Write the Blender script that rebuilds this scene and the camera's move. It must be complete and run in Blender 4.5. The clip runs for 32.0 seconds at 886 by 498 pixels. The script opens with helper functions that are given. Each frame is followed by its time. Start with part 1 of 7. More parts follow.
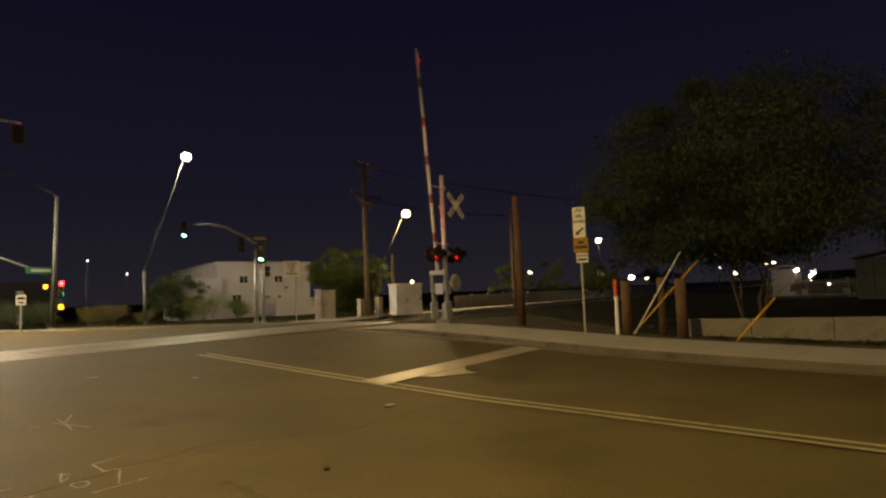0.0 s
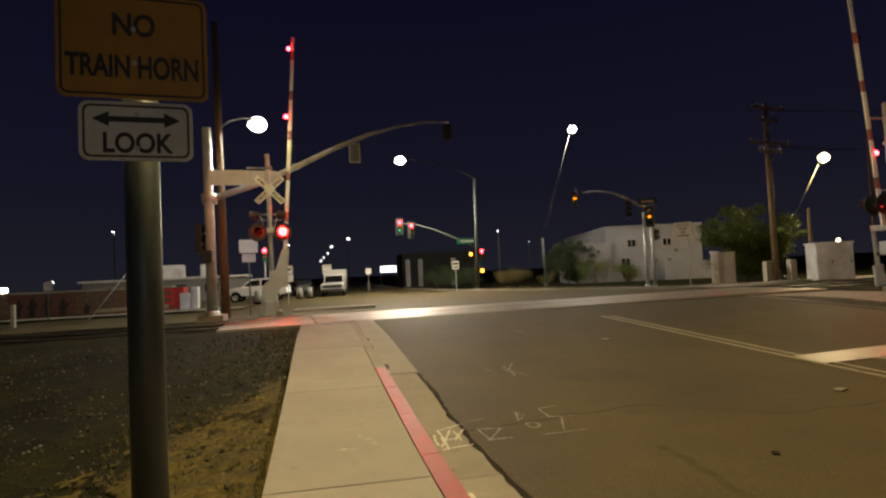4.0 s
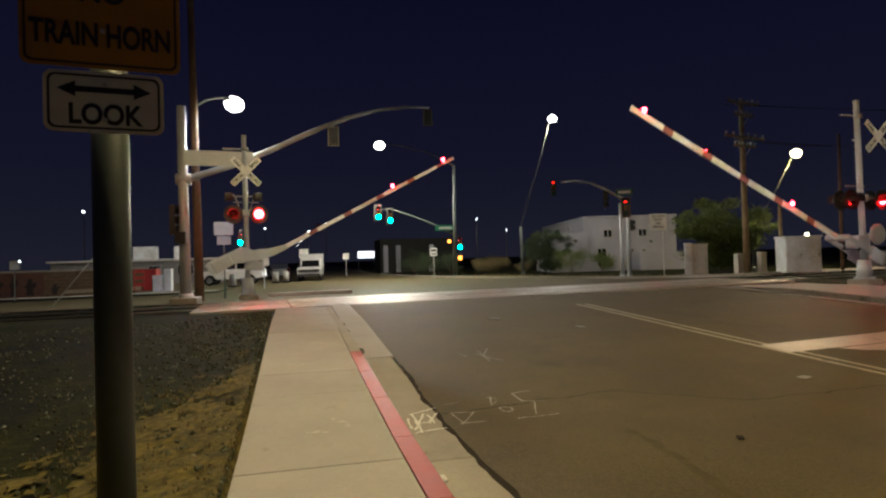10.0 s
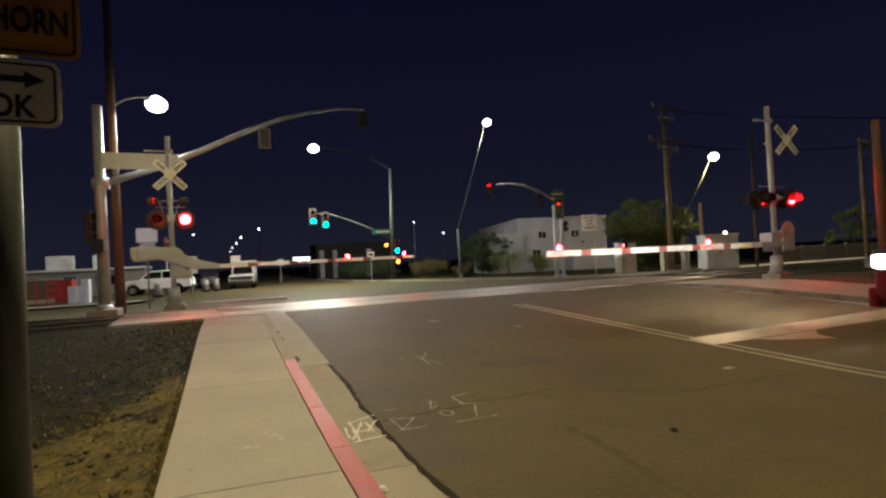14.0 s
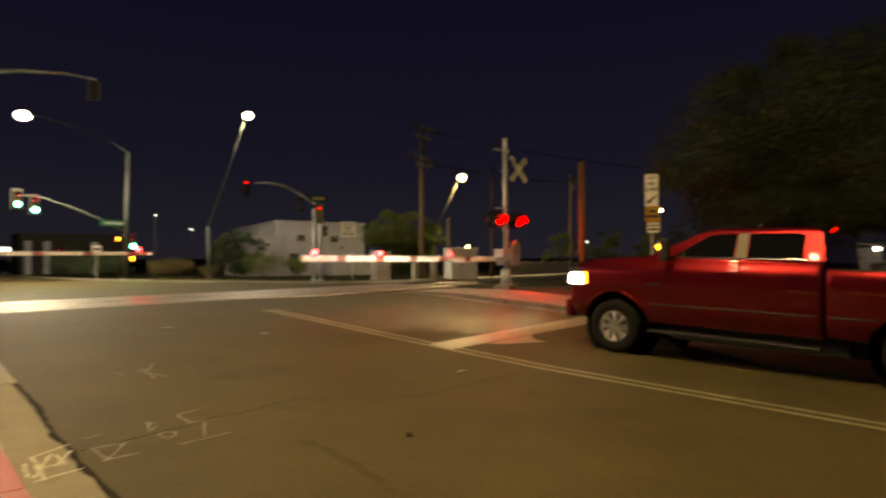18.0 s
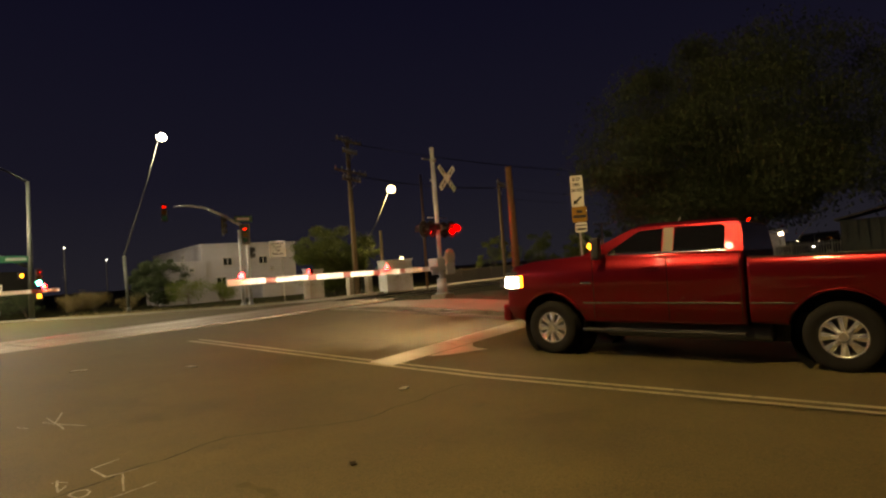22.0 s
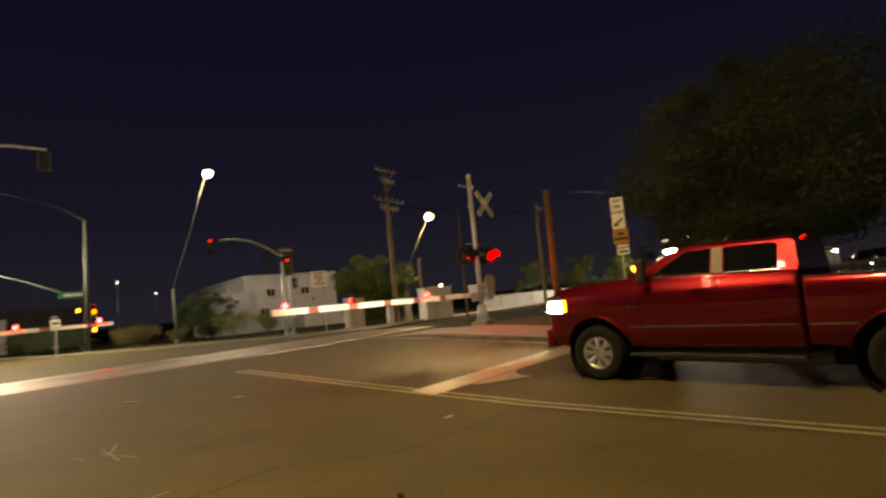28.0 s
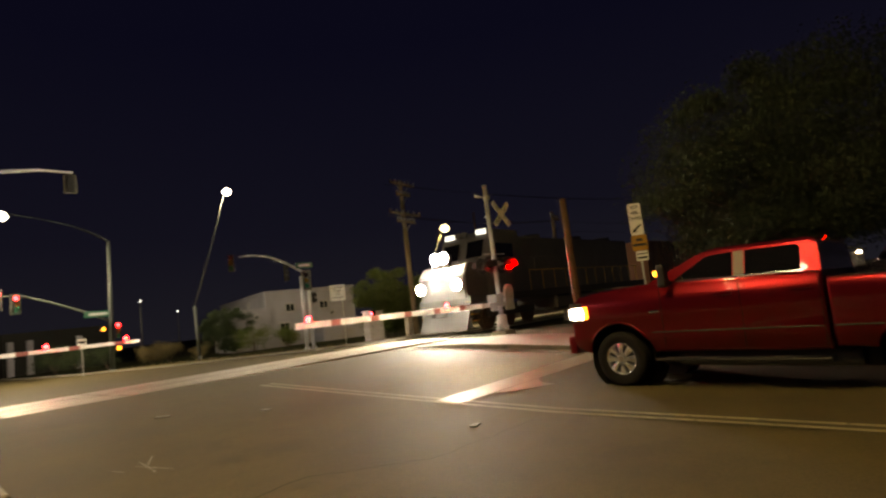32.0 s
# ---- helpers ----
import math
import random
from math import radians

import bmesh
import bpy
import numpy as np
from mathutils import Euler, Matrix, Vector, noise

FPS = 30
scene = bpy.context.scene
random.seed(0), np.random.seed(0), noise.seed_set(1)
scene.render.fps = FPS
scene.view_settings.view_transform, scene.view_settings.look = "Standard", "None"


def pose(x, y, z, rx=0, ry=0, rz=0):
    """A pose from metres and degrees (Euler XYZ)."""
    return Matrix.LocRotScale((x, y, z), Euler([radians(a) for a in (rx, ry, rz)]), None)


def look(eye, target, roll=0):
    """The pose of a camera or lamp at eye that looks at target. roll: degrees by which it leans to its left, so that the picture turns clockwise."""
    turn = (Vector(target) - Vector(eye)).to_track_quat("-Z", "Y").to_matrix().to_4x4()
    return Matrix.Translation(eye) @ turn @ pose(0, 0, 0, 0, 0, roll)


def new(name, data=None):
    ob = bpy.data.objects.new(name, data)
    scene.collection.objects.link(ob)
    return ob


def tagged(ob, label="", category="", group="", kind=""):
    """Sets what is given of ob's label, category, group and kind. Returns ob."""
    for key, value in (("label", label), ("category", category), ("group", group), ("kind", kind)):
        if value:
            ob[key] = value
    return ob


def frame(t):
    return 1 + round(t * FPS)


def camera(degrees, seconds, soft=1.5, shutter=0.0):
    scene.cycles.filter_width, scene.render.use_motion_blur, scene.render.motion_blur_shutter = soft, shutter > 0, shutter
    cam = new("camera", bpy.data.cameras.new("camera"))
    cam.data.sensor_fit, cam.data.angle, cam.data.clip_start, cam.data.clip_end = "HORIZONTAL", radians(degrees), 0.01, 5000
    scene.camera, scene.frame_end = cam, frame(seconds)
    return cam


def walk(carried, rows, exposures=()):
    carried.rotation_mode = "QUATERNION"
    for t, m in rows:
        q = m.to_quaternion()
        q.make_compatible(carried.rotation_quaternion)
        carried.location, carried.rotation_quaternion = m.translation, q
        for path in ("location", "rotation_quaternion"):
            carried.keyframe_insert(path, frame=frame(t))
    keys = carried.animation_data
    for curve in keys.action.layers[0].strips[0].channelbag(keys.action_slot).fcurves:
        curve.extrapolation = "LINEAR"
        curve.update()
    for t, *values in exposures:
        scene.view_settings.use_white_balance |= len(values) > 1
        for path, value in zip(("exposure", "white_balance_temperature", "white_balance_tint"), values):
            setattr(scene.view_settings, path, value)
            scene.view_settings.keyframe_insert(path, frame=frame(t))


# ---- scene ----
cam = camera(76.37, 32.0, soft=2.3, shutter=0.7)
PATH = [
    (0.0, pose(0.174, -0.295, 1.506, 94.38, 2.24, -47.82)),
    (0.5, pose(0.190, -0.265, 1.489, 93.62, 1.44, -49.71)),
    (1.0, pose(0.181, -0.284, 1.491, 92.17, 1.44, -51.74)),
    (1.5, pose(0.182, -0.273, 1.501, 91.87, 1.42, -52.05)),
    (2.0, pose(0.193, -0.250, 1.498, 92.22, 1.75, -51.15)),
    (2.5, pose(0.222, -0.226, 1.507, 92.29, 2.14, -50.09)),
    (3.0, pose(0.117, -0.119, 1.497, 92.21, 2.07, -31.97)),
    (3.5, pose(-0.065, -0.041, 1.522, 92.28, 2.70, -11.87)),
    (4.0, pose(-0.076, -0.043, 1.540, 92.36, 2.73, -10.16)),
    (4.5, pose(-0.067, -0.064, 1.541, 92.37, 2.73, -10.12)),
    (6.5, pose(-0.090, -0.039, 1.533, 92.36, 2.84, -10.14)),
    (7.0, pose(-0.091, -0.035, 1.533, 92.37, 2.92, -10.15)),
    (7.5, pose(-0.089, -0.022, 1.534, 92.37, 2.94, -10.17)),
    (8.0, pose(-0.071, -0.041, 1.525, 92.29, 2.95, -10.19)),
    (8.5, pose(-0.060, -0.021, 1.517, 91.56, 2.51, -10.41)),
    (9.0, pose(-0.063, -0.014, 1.516, 91.14, 2.12, -11.28)),
    (9.5, pose(-0.061, -0.023, 1.515, 91.05, 1.84, -12.22)),
    (10.0, pose(-0.063, -0.033, 1.515, 90.95, 1.70, -12.40)),
    (10.5, pose(-0.071, -0.017, 1.516, 90.91, 1.78, -12.06)),
    (11.0, pose(-0.065, -0.042, 1.511, 90.94, 1.78, -11.87)),
    (11.5, pose(-0.070, -0.037, 1.517, 91.33, 1.84, -10.67)),
    (12.0, pose(-0.090, -0.019, 1.531, 91.99, 2.02, -9.02)),
    (12.5, pose(-0.039, -0.026, 1.518, 91.79, 2.43, -12.26)),
    (13.0, pose(-0.024, -0.004, 1.506, 91.33, 2.66, -15.52)),
    (13.5, pose(-0.043, 0.044, 1.508, 91.15, 2.76, -17.41)),
    (14.0, pose(-0.024, 0.075, 1.499, 91.06, 2.83, -18.70)),
    (14.5, pose(0.010, 0.084, 1.508, 91.23, 2.93, -20.08)),
    (16.5, pose(0.117, 0.166, 1.499, 92.98, 2.88, -26.40)),
    (17.0, pose(0.187, 0.209, 1.530, 92.58, 2.21, -27.80)),
    (17.5, pose(0.146, 0.171, 1.535, 91.34, 1.87, -34.19)),
    (18.0, pose(0.146, 0.181, 1.502, 90.94, 0.09, -42.84)),
    (18.5, pose(0.198, 0.177, 1.539, 92.31, 0.91, -48.47)),
    (19.0, pose(0.188, 0.181, 1.552, 92.81, 1.47, -49.60)),
    (19.5, pose(0.178, 0.206, 1.527, 92.73, 1.41, -50.01)),
    (20.0, pose(0.188, 0.267, 1.511, 92.67, 1.23, -50.23)),
    (20.5, pose(0.191, 0.309, 1.514, 92.21, 1.45, -50.57)),
    (21.0, pose(0.252, 0.327, 1.510, 91.69, 2.77, -50.23)),
    (21.5, pose(0.285, 0.313, 1.522, 91.55, 3.77, -49.79)),
    (22.0, pose(0.281, 0.311, 1.524, 91.77, 4.19, -49.47)),
    (22.5, pose(0.274, 0.338, 1.525, 92.00, 4.11, -49.31)),
    (23.0, pose(0.256, 0.346, 1.520, 92.83, 4.26, -47.50)),
    (23.5, pose(0.268, 0.352, 1.509, 93.15, 4.33, -46.42)),
    (24.0, pose(0.256, 0.351, 1.512, 93.25, 4.31, -45.70)),
    (24.5, pose(0.249, 0.361, 1.520, 93.33, 4.39, -44.81)),
    (25.0, pose(0.259, 0.358, 1.515, 93.39, 4.32, -44.12)),
    (25.5, pose(0.255, 0.360, 1.515, 93.44, 4.33, -43.57)),
    (27.5, pose(0.255, 0.369, 1.517, 93.59, 4.41, -43.05)),
    (28.0, pose(0.269, 0.347, 1.530, 94.80, 5.44, -45.51)),
    (28.5, pose(0.301, 0.368, 1.521, 95.39, 5.98, -50.14)),
    (29.0, pose(0.270, 0.385, 1.516, 95.39, 6.33, -52.92)),
    (29.5, pose(0.252, 0.387, 1.518, 95.36, 6.46, -52.11)),
    (30.0, pose(0.246, 0.376, 1.501, 94.99, 6.54, -51.07)),
    (30.5, pose(0.225, 0.369, 1.524, 95.14, 6.67, -49.70)),
    (31.0, pose(0.220, 0.362, 1.524, 95.39, 6.69, -48.38)),
    (31.5, pose(0.205, 0.348, 1.516, 95.67, 6.74, -46.85)),
    (32.0, pose(0.123, 0.322, 1.509, 96.15, 6.73, -43.77)),
]
walk(cam, PATH, [(0, 0.15, 9300, 8), (2.6, 0.15, 9300, 8), (3.4, -0.05, 7300, 8), (4.6, -0.05, 7300, 8), (6.6, -0.05, 6300, 8), (14.6, -0.05, 6300, 8), (17.0, -0.15, 7600, 8), (18.3, 0.08, 9300, 8), (30.6, 0.1, 9300, 8), (32, -0.4, 9000, 8)])

# ---- world, lamps, exposure ----
scene.view_settings.exposure = 0.0
world = bpy.data.worlds.new("night_sky")
scene.world = world
world.use_nodes = True
wn = world.node_tree
wn.nodes.clear()
w_out = wn.nodes.new("ShaderNodeOutputWorld")
w_bg = wn.nodes.new("ShaderNodeBackground")
w_ramp = wn.nodes.new("ShaderNodeValToRGB")
w_sep = wn.nodes.new("ShaderNodeSeparateXYZ")
w_tc = wn.nodes.new("ShaderNodeTexCoord")
wn.links.new(w_tc.outputs["Generated"], w_sep.inputs[0])
wn.links.new(w_sep.outputs["Z"], w_ramp.inputs[0])
wn.links.new(w_ramp.outputs[0], w_bg.inputs[0])
wn.links.new(w_bg.outputs[0], w_out.inputs[0])
w_ramp.color_ramp.elements[0].position = 0.0
w_ramp.color_ramp.elements[0].color = (0.0122, 0.0128, 0.0225, 1)
w_ramp.color_ramp.elements[1].position = 0.45
w_ramp.color_ramp.elements[1].color = (0.0035, 0.0037, 0.0150, 1)
w_mid = w_ramp.color_ramp.elements.new(0.16)
w_mid.color = (0.0068, 0.0071, 0.0182, 1)
w_bg.inputs[1].default_value = 1.0


def lamp_light(x, y, z, watts, color, radius=0.32, cone=176, aim=(0, 0, -1)):
    """The light of one street lamp head, thrown down from it."""
    data = bpy.data.lights.new("street_lamp_light", "SPOT")
    data.energy, data.color, data.shadow_soft_size = watts, color, radius
    data.spot_size, data.spot_blend = radians(cone), 0.22
    ob = new("street_lamp_light", data)
    ob.matrix_world = look((x, y, z), (x + aim[0], y + aim[1] + 1e-4, z + aim[2]))
    return ob


LAMP_A = (-3.24, 23.62, 7.96)
LAMP_B = (4.53, 41.48, 10.04)
LAMP_C = (18.46, 41.91, 12.49)
LAMP_Y = (31.93, 32.21, 8.01)
LAMP_NEAR = (1.2, 4.2, 10.6)
COOL, SOFT = (0.94, 0.97, 1.0), (1.0, 0.90, 0.73)
WHITE, WARM, AMBER = (1.0, 0.94, 0.84), (1.0, 0.78, 0.45), (1.0, 0.775, 0.37)
lamp_light(LAMP_A[0], LAMP_A[1], LAMP_A[2] - 0.45, 2700, COOL)
lamp_light(LAMP_B[0], LAMP_B[1], LAMP_B[2] - 0.45, 13500, SOFT)
lamp_light(LAMP_C[0], LAMP_C[1], LAMP_C[2] - 0.45, 2700, WHITE)
lamp_light(LAMP_Y[0], LAMP_Y[1], LAMP_Y[2] - 0.45, 4800, WARM)
lamp_light(LAMP_NEAR[0], LAMP_NEAR[1], LAMP_NEAR[2] - 0.45, 4200, AMBER)


# ---- materials ----
def material(name, color, rough=0.7, metal=0.0, second=None, grain=30.0, patch=1.2, bump=0.15, alpha=None, coat=0.0, stain=None, spots=0.0, per_piece=0.0, spec=0.5):
    """A surface with grain and larger patches in its colour, and fine relief."""
    m = bpy.data.materials.new(name)
    m.use_nodes = True
    t = m.node_tree
    b = t.nodes["Principled BSDF"]
    b.inputs["Roughness"].default_value, b.inputs["Metallic"].default_value = rough, metal
    b.inputs["Coat Weight"].default_value = coat
    b.inputs["Specular IOR Level"].default_value = spec
    b.inputs["Coat Roughness"].default_value = 0.025
    second = second or tuple(c * 0.72 for c in color)
    tc = t.nodes.new("ShaderNodeTexCoord")
    n1, n2 = t.nodes.new("ShaderNodeTexNoise"), t.nodes.new("ShaderNodeTexNoise")
    n1.inputs["Scale"].default_value, n1.inputs["Detail"].default_value = grain, 4
    n2.inputs["Scale"].default_value, n2.inputs["Detail"].default_value = patch, 5
    n2.inputs["Roughness"].default_value = 0.65
    for n in (n1, n2):
        t.links.new(tc.outputs["Object"], n.inputs["Vector"])
    add = t.nodes.new("ShaderNodeMath")
    add.operation = "MULTIPLY_ADD"
    add.inputs[1].default_value = 0.45
    t.links.new(n1.outputs["Fac"], add.inputs[0])
    half = t.nodes.new("ShaderNodeMath")
    half.operation = "MULTIPLY_ADD"
    half.inputs[1].default_value, half.inputs[2].default_value = 1.3, -0.38
    t.links.new(n2.outputs["Fac"], half.inputs[0])
    t.links.new(half.outputs[0], add.inputs[2])
    ramp = t.nodes.new("ShaderNodeValToRGB")
    ramp.color_ramp.elements[0].position, ramp.color_ramp.elements[1].position = 0.22, 0.78
    ramp.color_ramp.elements[0].color, ramp.color_ramp.elements[1].color = (*second, 1), (*color, 1)
    t.links.new(add.outputs[0], ramp.inputs[0])
    top = ramp.outputs[0]
    if spots:
        vo = t.nodes.new("ShaderNodeTexVoronoi")
        vo.inputs["Scale"].default_value = spots
        t.links.new(tc.outputs["Object"], vo.inputs["Vector"])
        mr = t.nodes.new("ShaderNodeMapRange")
        mr.inputs["From Min"].default_value, mr.inputs["From Max"].default_value = 0.0, 0.8
        mr.inputs["To Min"].default_value, mr.inputs["To Max"].default_value = 1.35, 0.6
        t.links.new(vo.outputs["Distance"], mr.inputs[0])
        mx = t.nodes.new("ShaderNodeVectorMath")
        mx.operation = "SCALE"
        t.links.new(top, mx.inputs[0])
        t.links.new(mr.outputs[0], mx.inputs["Scale"])
        top = mx.outputs[0]
    if stain:
        n3 = t.nodes.new("ShaderNodeTexNoise")
        n3.inputs["Scale"].default_value, n3.inputs["Detail"].default_value = stain[1], 6
        n3.inputs["Roughness"].default_value = 0.7
        t.links.new(tc.outputs["Object"], n3.inputs["Vector"])
        r3 = t.nodes.new("ShaderNodeMapRange")
        r3.inputs["From Min"].default_value, r3.inputs["From Max"].default_value = stain[2], stain[2] + 0.12
        t.links.new(n3.outputs["Fac"], r3.inputs[0])
        mix = t.nodes.new("ShaderNodeMix")
        mix.data_type = "RGBA"
        t.links.new(r3.outputs[0], mix.inputs["Factor"])
        t.links.new(top, mix.inputs["A"])
        mix.inputs["B"].default_value = (*stain[0], 1)
        top = mix.outputs["Result"]
    if per_piece:
        oi = t.nodes.new("ShaderNodeObjectInfo")
        mr = t.nodes.new("ShaderNodeMapRange")
        mr.inputs["To Min"].default_value, mr.inputs["To Max"].default_value = 1 - per_piece, 1 + per_piece
        t.links.new(oi.outputs["Random"], mr.inputs[0])
        mx = t.nodes.new("ShaderNodeVectorMath")
        mx.operation = "SCALE"
        t.links.new(top, mx.inputs[0])
        t.links.new(mr.outputs[0], mx.inputs["Scale"])
        top = mx.outputs[0]
    t.links.new(top, b.inputs["Base Color"])
    if metal < 0.5:
        rr = t.nodes.new("ShaderNodeMapRange")
        rr.inputs["To Min"].default_value, rr.inputs["To Max"].default_value = max(rough - 0.12, 0.03), min(rough + 0.12, 1)
        t.links.new(n2.outputs["Fac"], rr.inputs[0])
        t.links.new(rr.outputs[0], b.inputs["Roughness"])
    if bump:
        bp = t.nodes.new("ShaderNodeBump")
        bp.inputs["Strength"].default_value, bp.inputs["Distance"].default_value = bump, 0.01
        t.links.new(n1.outputs["Fac"], bp.inputs["Height"])
        t.links.new(bp.outputs[0], b.inputs["Normal"])
    return m


def glow(name, color, strength):
    m = bpy.data.materials.new(name)
    m.use_nodes = True
    b = m.node_tree.nodes["Principled BSDF"]
    b.inputs["Base Color"].default_value = (*[c * 0.5 for c in color], 1)
    b.inputs["Emission Color"].default_value = (*color, 1)
    b.inputs["Emission Strength"].default_value = strength
    return m


def glass(name, color, rough=0.03):
    m = bpy.data.materials.new(name)
    m.use_nodes = True
    b = m.node_tree.nodes["Principled BSDF"]
    b.inputs["Base Color"].default_value = (*color, 1)
    b.inputs["Roughness"].default_value = rough
    b.inputs["Specular IOR Level"].default_value = 0.6
    return m


ASPHALT = material("asphalt", (0.106, 0.0845, 0.038), 0.75, second=(0.058, 0.0460, 0.0220), grain=32, patch=0.6, bump=0.4, stain=((0.051, 0.040, 0.021), 0.45, 0.57), spots=120, spec=0.2)
CONCRETE = material("concrete", (0.33, 0.31, 0.275), 0.85, second=(0.25, 0.235, 0.21), grain=55, patch=0.9, bump=0.12, stain=((0.21, 0.195, 0.165), 2.2, 0.60), per_piece=0.06)
KERB_CONCRETE = material("kerb_concrete", (0.29, 0.265, 0.215), 0.85, second=(0.20, 0.183, 0.15), grain=50, patch=1.5, stain=((0.17, 0.155, 0.13), 3.0, 0.58), per_piece=0.08)
RED_KERB = material("red_kerb_paint", (0.36, 0.044, 0.024), 0.6, second=(0.25, 0.032, 0.019), grain=60, patch=3, stain=((0.36, 0.27, 0.21), 7.0, 0.63), per_piece=0.12)
TAN_DIRT = material("tan_dirt_and_dead_grass", (0.19, 0.150, 0.034), 0.95, second=(0.020, 0.0175, 0.006), grain=20, patch=3.2, bump=0.9, stain=((0.0085, 0.0076, 0.0038), 1.6, 0.53), spots=14, spec=0.1)
# set near black, so the verge stays dark under the lamps
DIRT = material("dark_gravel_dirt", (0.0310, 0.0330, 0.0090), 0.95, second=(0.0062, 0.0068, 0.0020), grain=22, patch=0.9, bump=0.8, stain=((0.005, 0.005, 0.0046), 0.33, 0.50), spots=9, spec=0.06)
BALLAST = material("ballast_stone", (0.17, 0.165, 0.15), 0.95, second=(0.05, 0.048, 0.043), grain=26, patch=1.5, bump=1.0, spots=14)
PALE_STONE = material("pale_pebble", (0.34, 0.34, 0.27), 0.9, second=(0.17, 0.17, 0.13), grain=30, patch=5, bump=0.3, spec=0.1)
STONE = material("loose_stone", (0.105, 0.108, 0.070), 0.9, second=(0.030, 0.031, 0.019), grain=30, patch=5, bump=0.3, spec=0.1)
PANEL = material("crossing_panel", (0.24, 0.219, 0.175), 0.50, second=(0.25, 0.225, 0.18), grain=40, patch=1.1, bump=0.1, per_piece=0.12)
RAIL = material("rail_steel", (0.16, 0.11, 0.075), 0.55, 0.6, second=(0.09, 0.06, 0.04), grain=30, patch=3)
RAIL_TOP = material("polished_rail_head", (0.6, 0.57, 0.52), 0.28, 1.0, grain=60, patch=4, bump=0.03)
TIE = material("creosoted_tie", (0.075, 0.055, 0.04), 0.9, second=(0.035, 0.027, 0.02), grain=30, patch=4, bump=0.4, per_piece=0.25)
YELLOW_LINE = material("yellow_line_paint", (0.34, 0.295, 0.185), 0.7, second=(0.17, 0.148, 0.095), grain=45, patch=2.5, stain=((0.075, 0.066, 0.05), 5.0, 0.54))
WHITE_LINE = material("white_line_paint", (0.38, 0.335, 0.26), 0.7, second=(0.22, 0.195, 0.15), grain=45, patch=2, stain=((0.10, 0.085, 0.055), 3.0, 0.56), spec=0.2)
CHALK = material("spray_mark_paint", (0.30, 0.28, 0.235), 0.8, second=(0.13, 0.12, 0.095), grain=60, patch=6, stain=((0.075, 0.07, 0.062), 9.0, 0.55))
CRACK = material("crack_sealer", (0.026, 0.021, 0.013), 0.9, grain=40, patch=3, spec=0.08)
GALV = material("galvanised_steel", (0.46, 0.46, 0.45), 0.55, 0.35, second=(0.34, 0.34, 0.34), grain=24, patch=2.0, bump=0.05)
ALU = material("silver_painted_steel", (0.47, 0.50, 0.54), 0.45, 0.25, second=(0.36, 0.38, 0.41), grain=18, patch=1.6, bump=0.05, stain=((0.22, 0.17, 0.12), 2.5, 0.68))
DARK_STEEL = material("dark_steel", (0.06, 0.06, 0.06), 0.6, 0.3, grain=20, patch=3, bump=0.08)
BLACK = material("black_paint", (0.012, 0.012, 0.012), 0.55, grain=30, patch=4, bump=0.05)
POST = material("grey_post_paint", (0.068, 0.082, 0.078), 0.5, 0.25, second=(0.042, 0.051, 0.049), grain=16, patch=2.2, bump=0.08, stain=((0.10, 0.07, 0.045), 3.0, 0.66))
SIGN_WHITE = material("white_sign_sheet", (0.72, 0.72, 0.69), 0.35, second=(0.62, 0.61, 0.57), grain=12, patch=2.4, bump=0.02)
SIGN_YELLOW = material("yellow_sign_sheet", (0.36, 0.175, 0.010), 0.4, second=(0.27, 0.13, 0.008), grain=12, patch=2.4, bump=0.02)
# white sheet darkened for a sign whose lamp stands behind it
SIGN_DIMMED = material("dimmed_white_sign_sheet", (0.62, 0.62, 0.59), 0.4, second=(0.50, 0.49, 0.46), grain=12, patch=2.4, bump=0.02, stain=((0.27, 0.25, 0.2), 3.0, 0.62))
SIGN_GREEN = material("green_sign_sheet", (0.006, 0.085, 0.045), 0.4, grain=12, patch=2, bump=0.02)
SIGN_BACK = material("bare_aluminium_back", (0.5, 0.5, 0.48), 0.4, 0.6, grain=20, patch=2, bump=0.03)
INK = material("black_ink", (0.012, 0.012, 0.012), 0.5, grain=20, patch=4, bump=0)
REFLECT_WHITE = material("white_reflective_tape", (0.88, 0.87, 0.87), 0.35, grain=20, patch=3, second=(0.70, 0.69, 0.69), bump=0.02)
REFLECT_RED = material("red_reflective_tape", (0.36, 0.11, 0.10), 0.4, grain=20, patch=3, bump=0.02)
WOOD_POLE = material("weathered_pole_wood", (0.15, 0.08, 0.04), 0.85, second=(0.075, 0.042, 0.024), grain=14, patch=2.5, bump=0.5, stain=((0.06, 0.038, 0.024), 3.0, 0.6))
PLASTER = material("white_plaster_wall", (0.225, 0.228, 0.265), 0.85, second=(0.16, 0.158, 0.18), grain=12, patch=0.35, bump=0.08, stain=((0.20, 0.185, 0.17), 0.45, 0.56))
ROOF = material("flat_roof", (0.20, 0.19, 0.18), 0.9, grain=10, patch=0.6)
CABINET = material("cabinet_paint", (0.76, 0.79, 0.84), 0.5, 0.1, second=(0.46, 0.46, 0.44), grain=14, patch=1.2, bump=0.03, stain=((0.30, 0.27, 0.22), 1.8, 0.66))
WINDOW_DARK = glass("dark_window_glass", (0.012, 0.014, 0.018), 0.06)
BARK = material("tree_bark", (0.085, 0.062, 0.045), 0.9, second=(0.04, 0.03, 0.022), grain=18, patch=4, bump=0.7)
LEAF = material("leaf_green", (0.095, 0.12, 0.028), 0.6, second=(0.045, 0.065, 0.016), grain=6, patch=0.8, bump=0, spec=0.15)
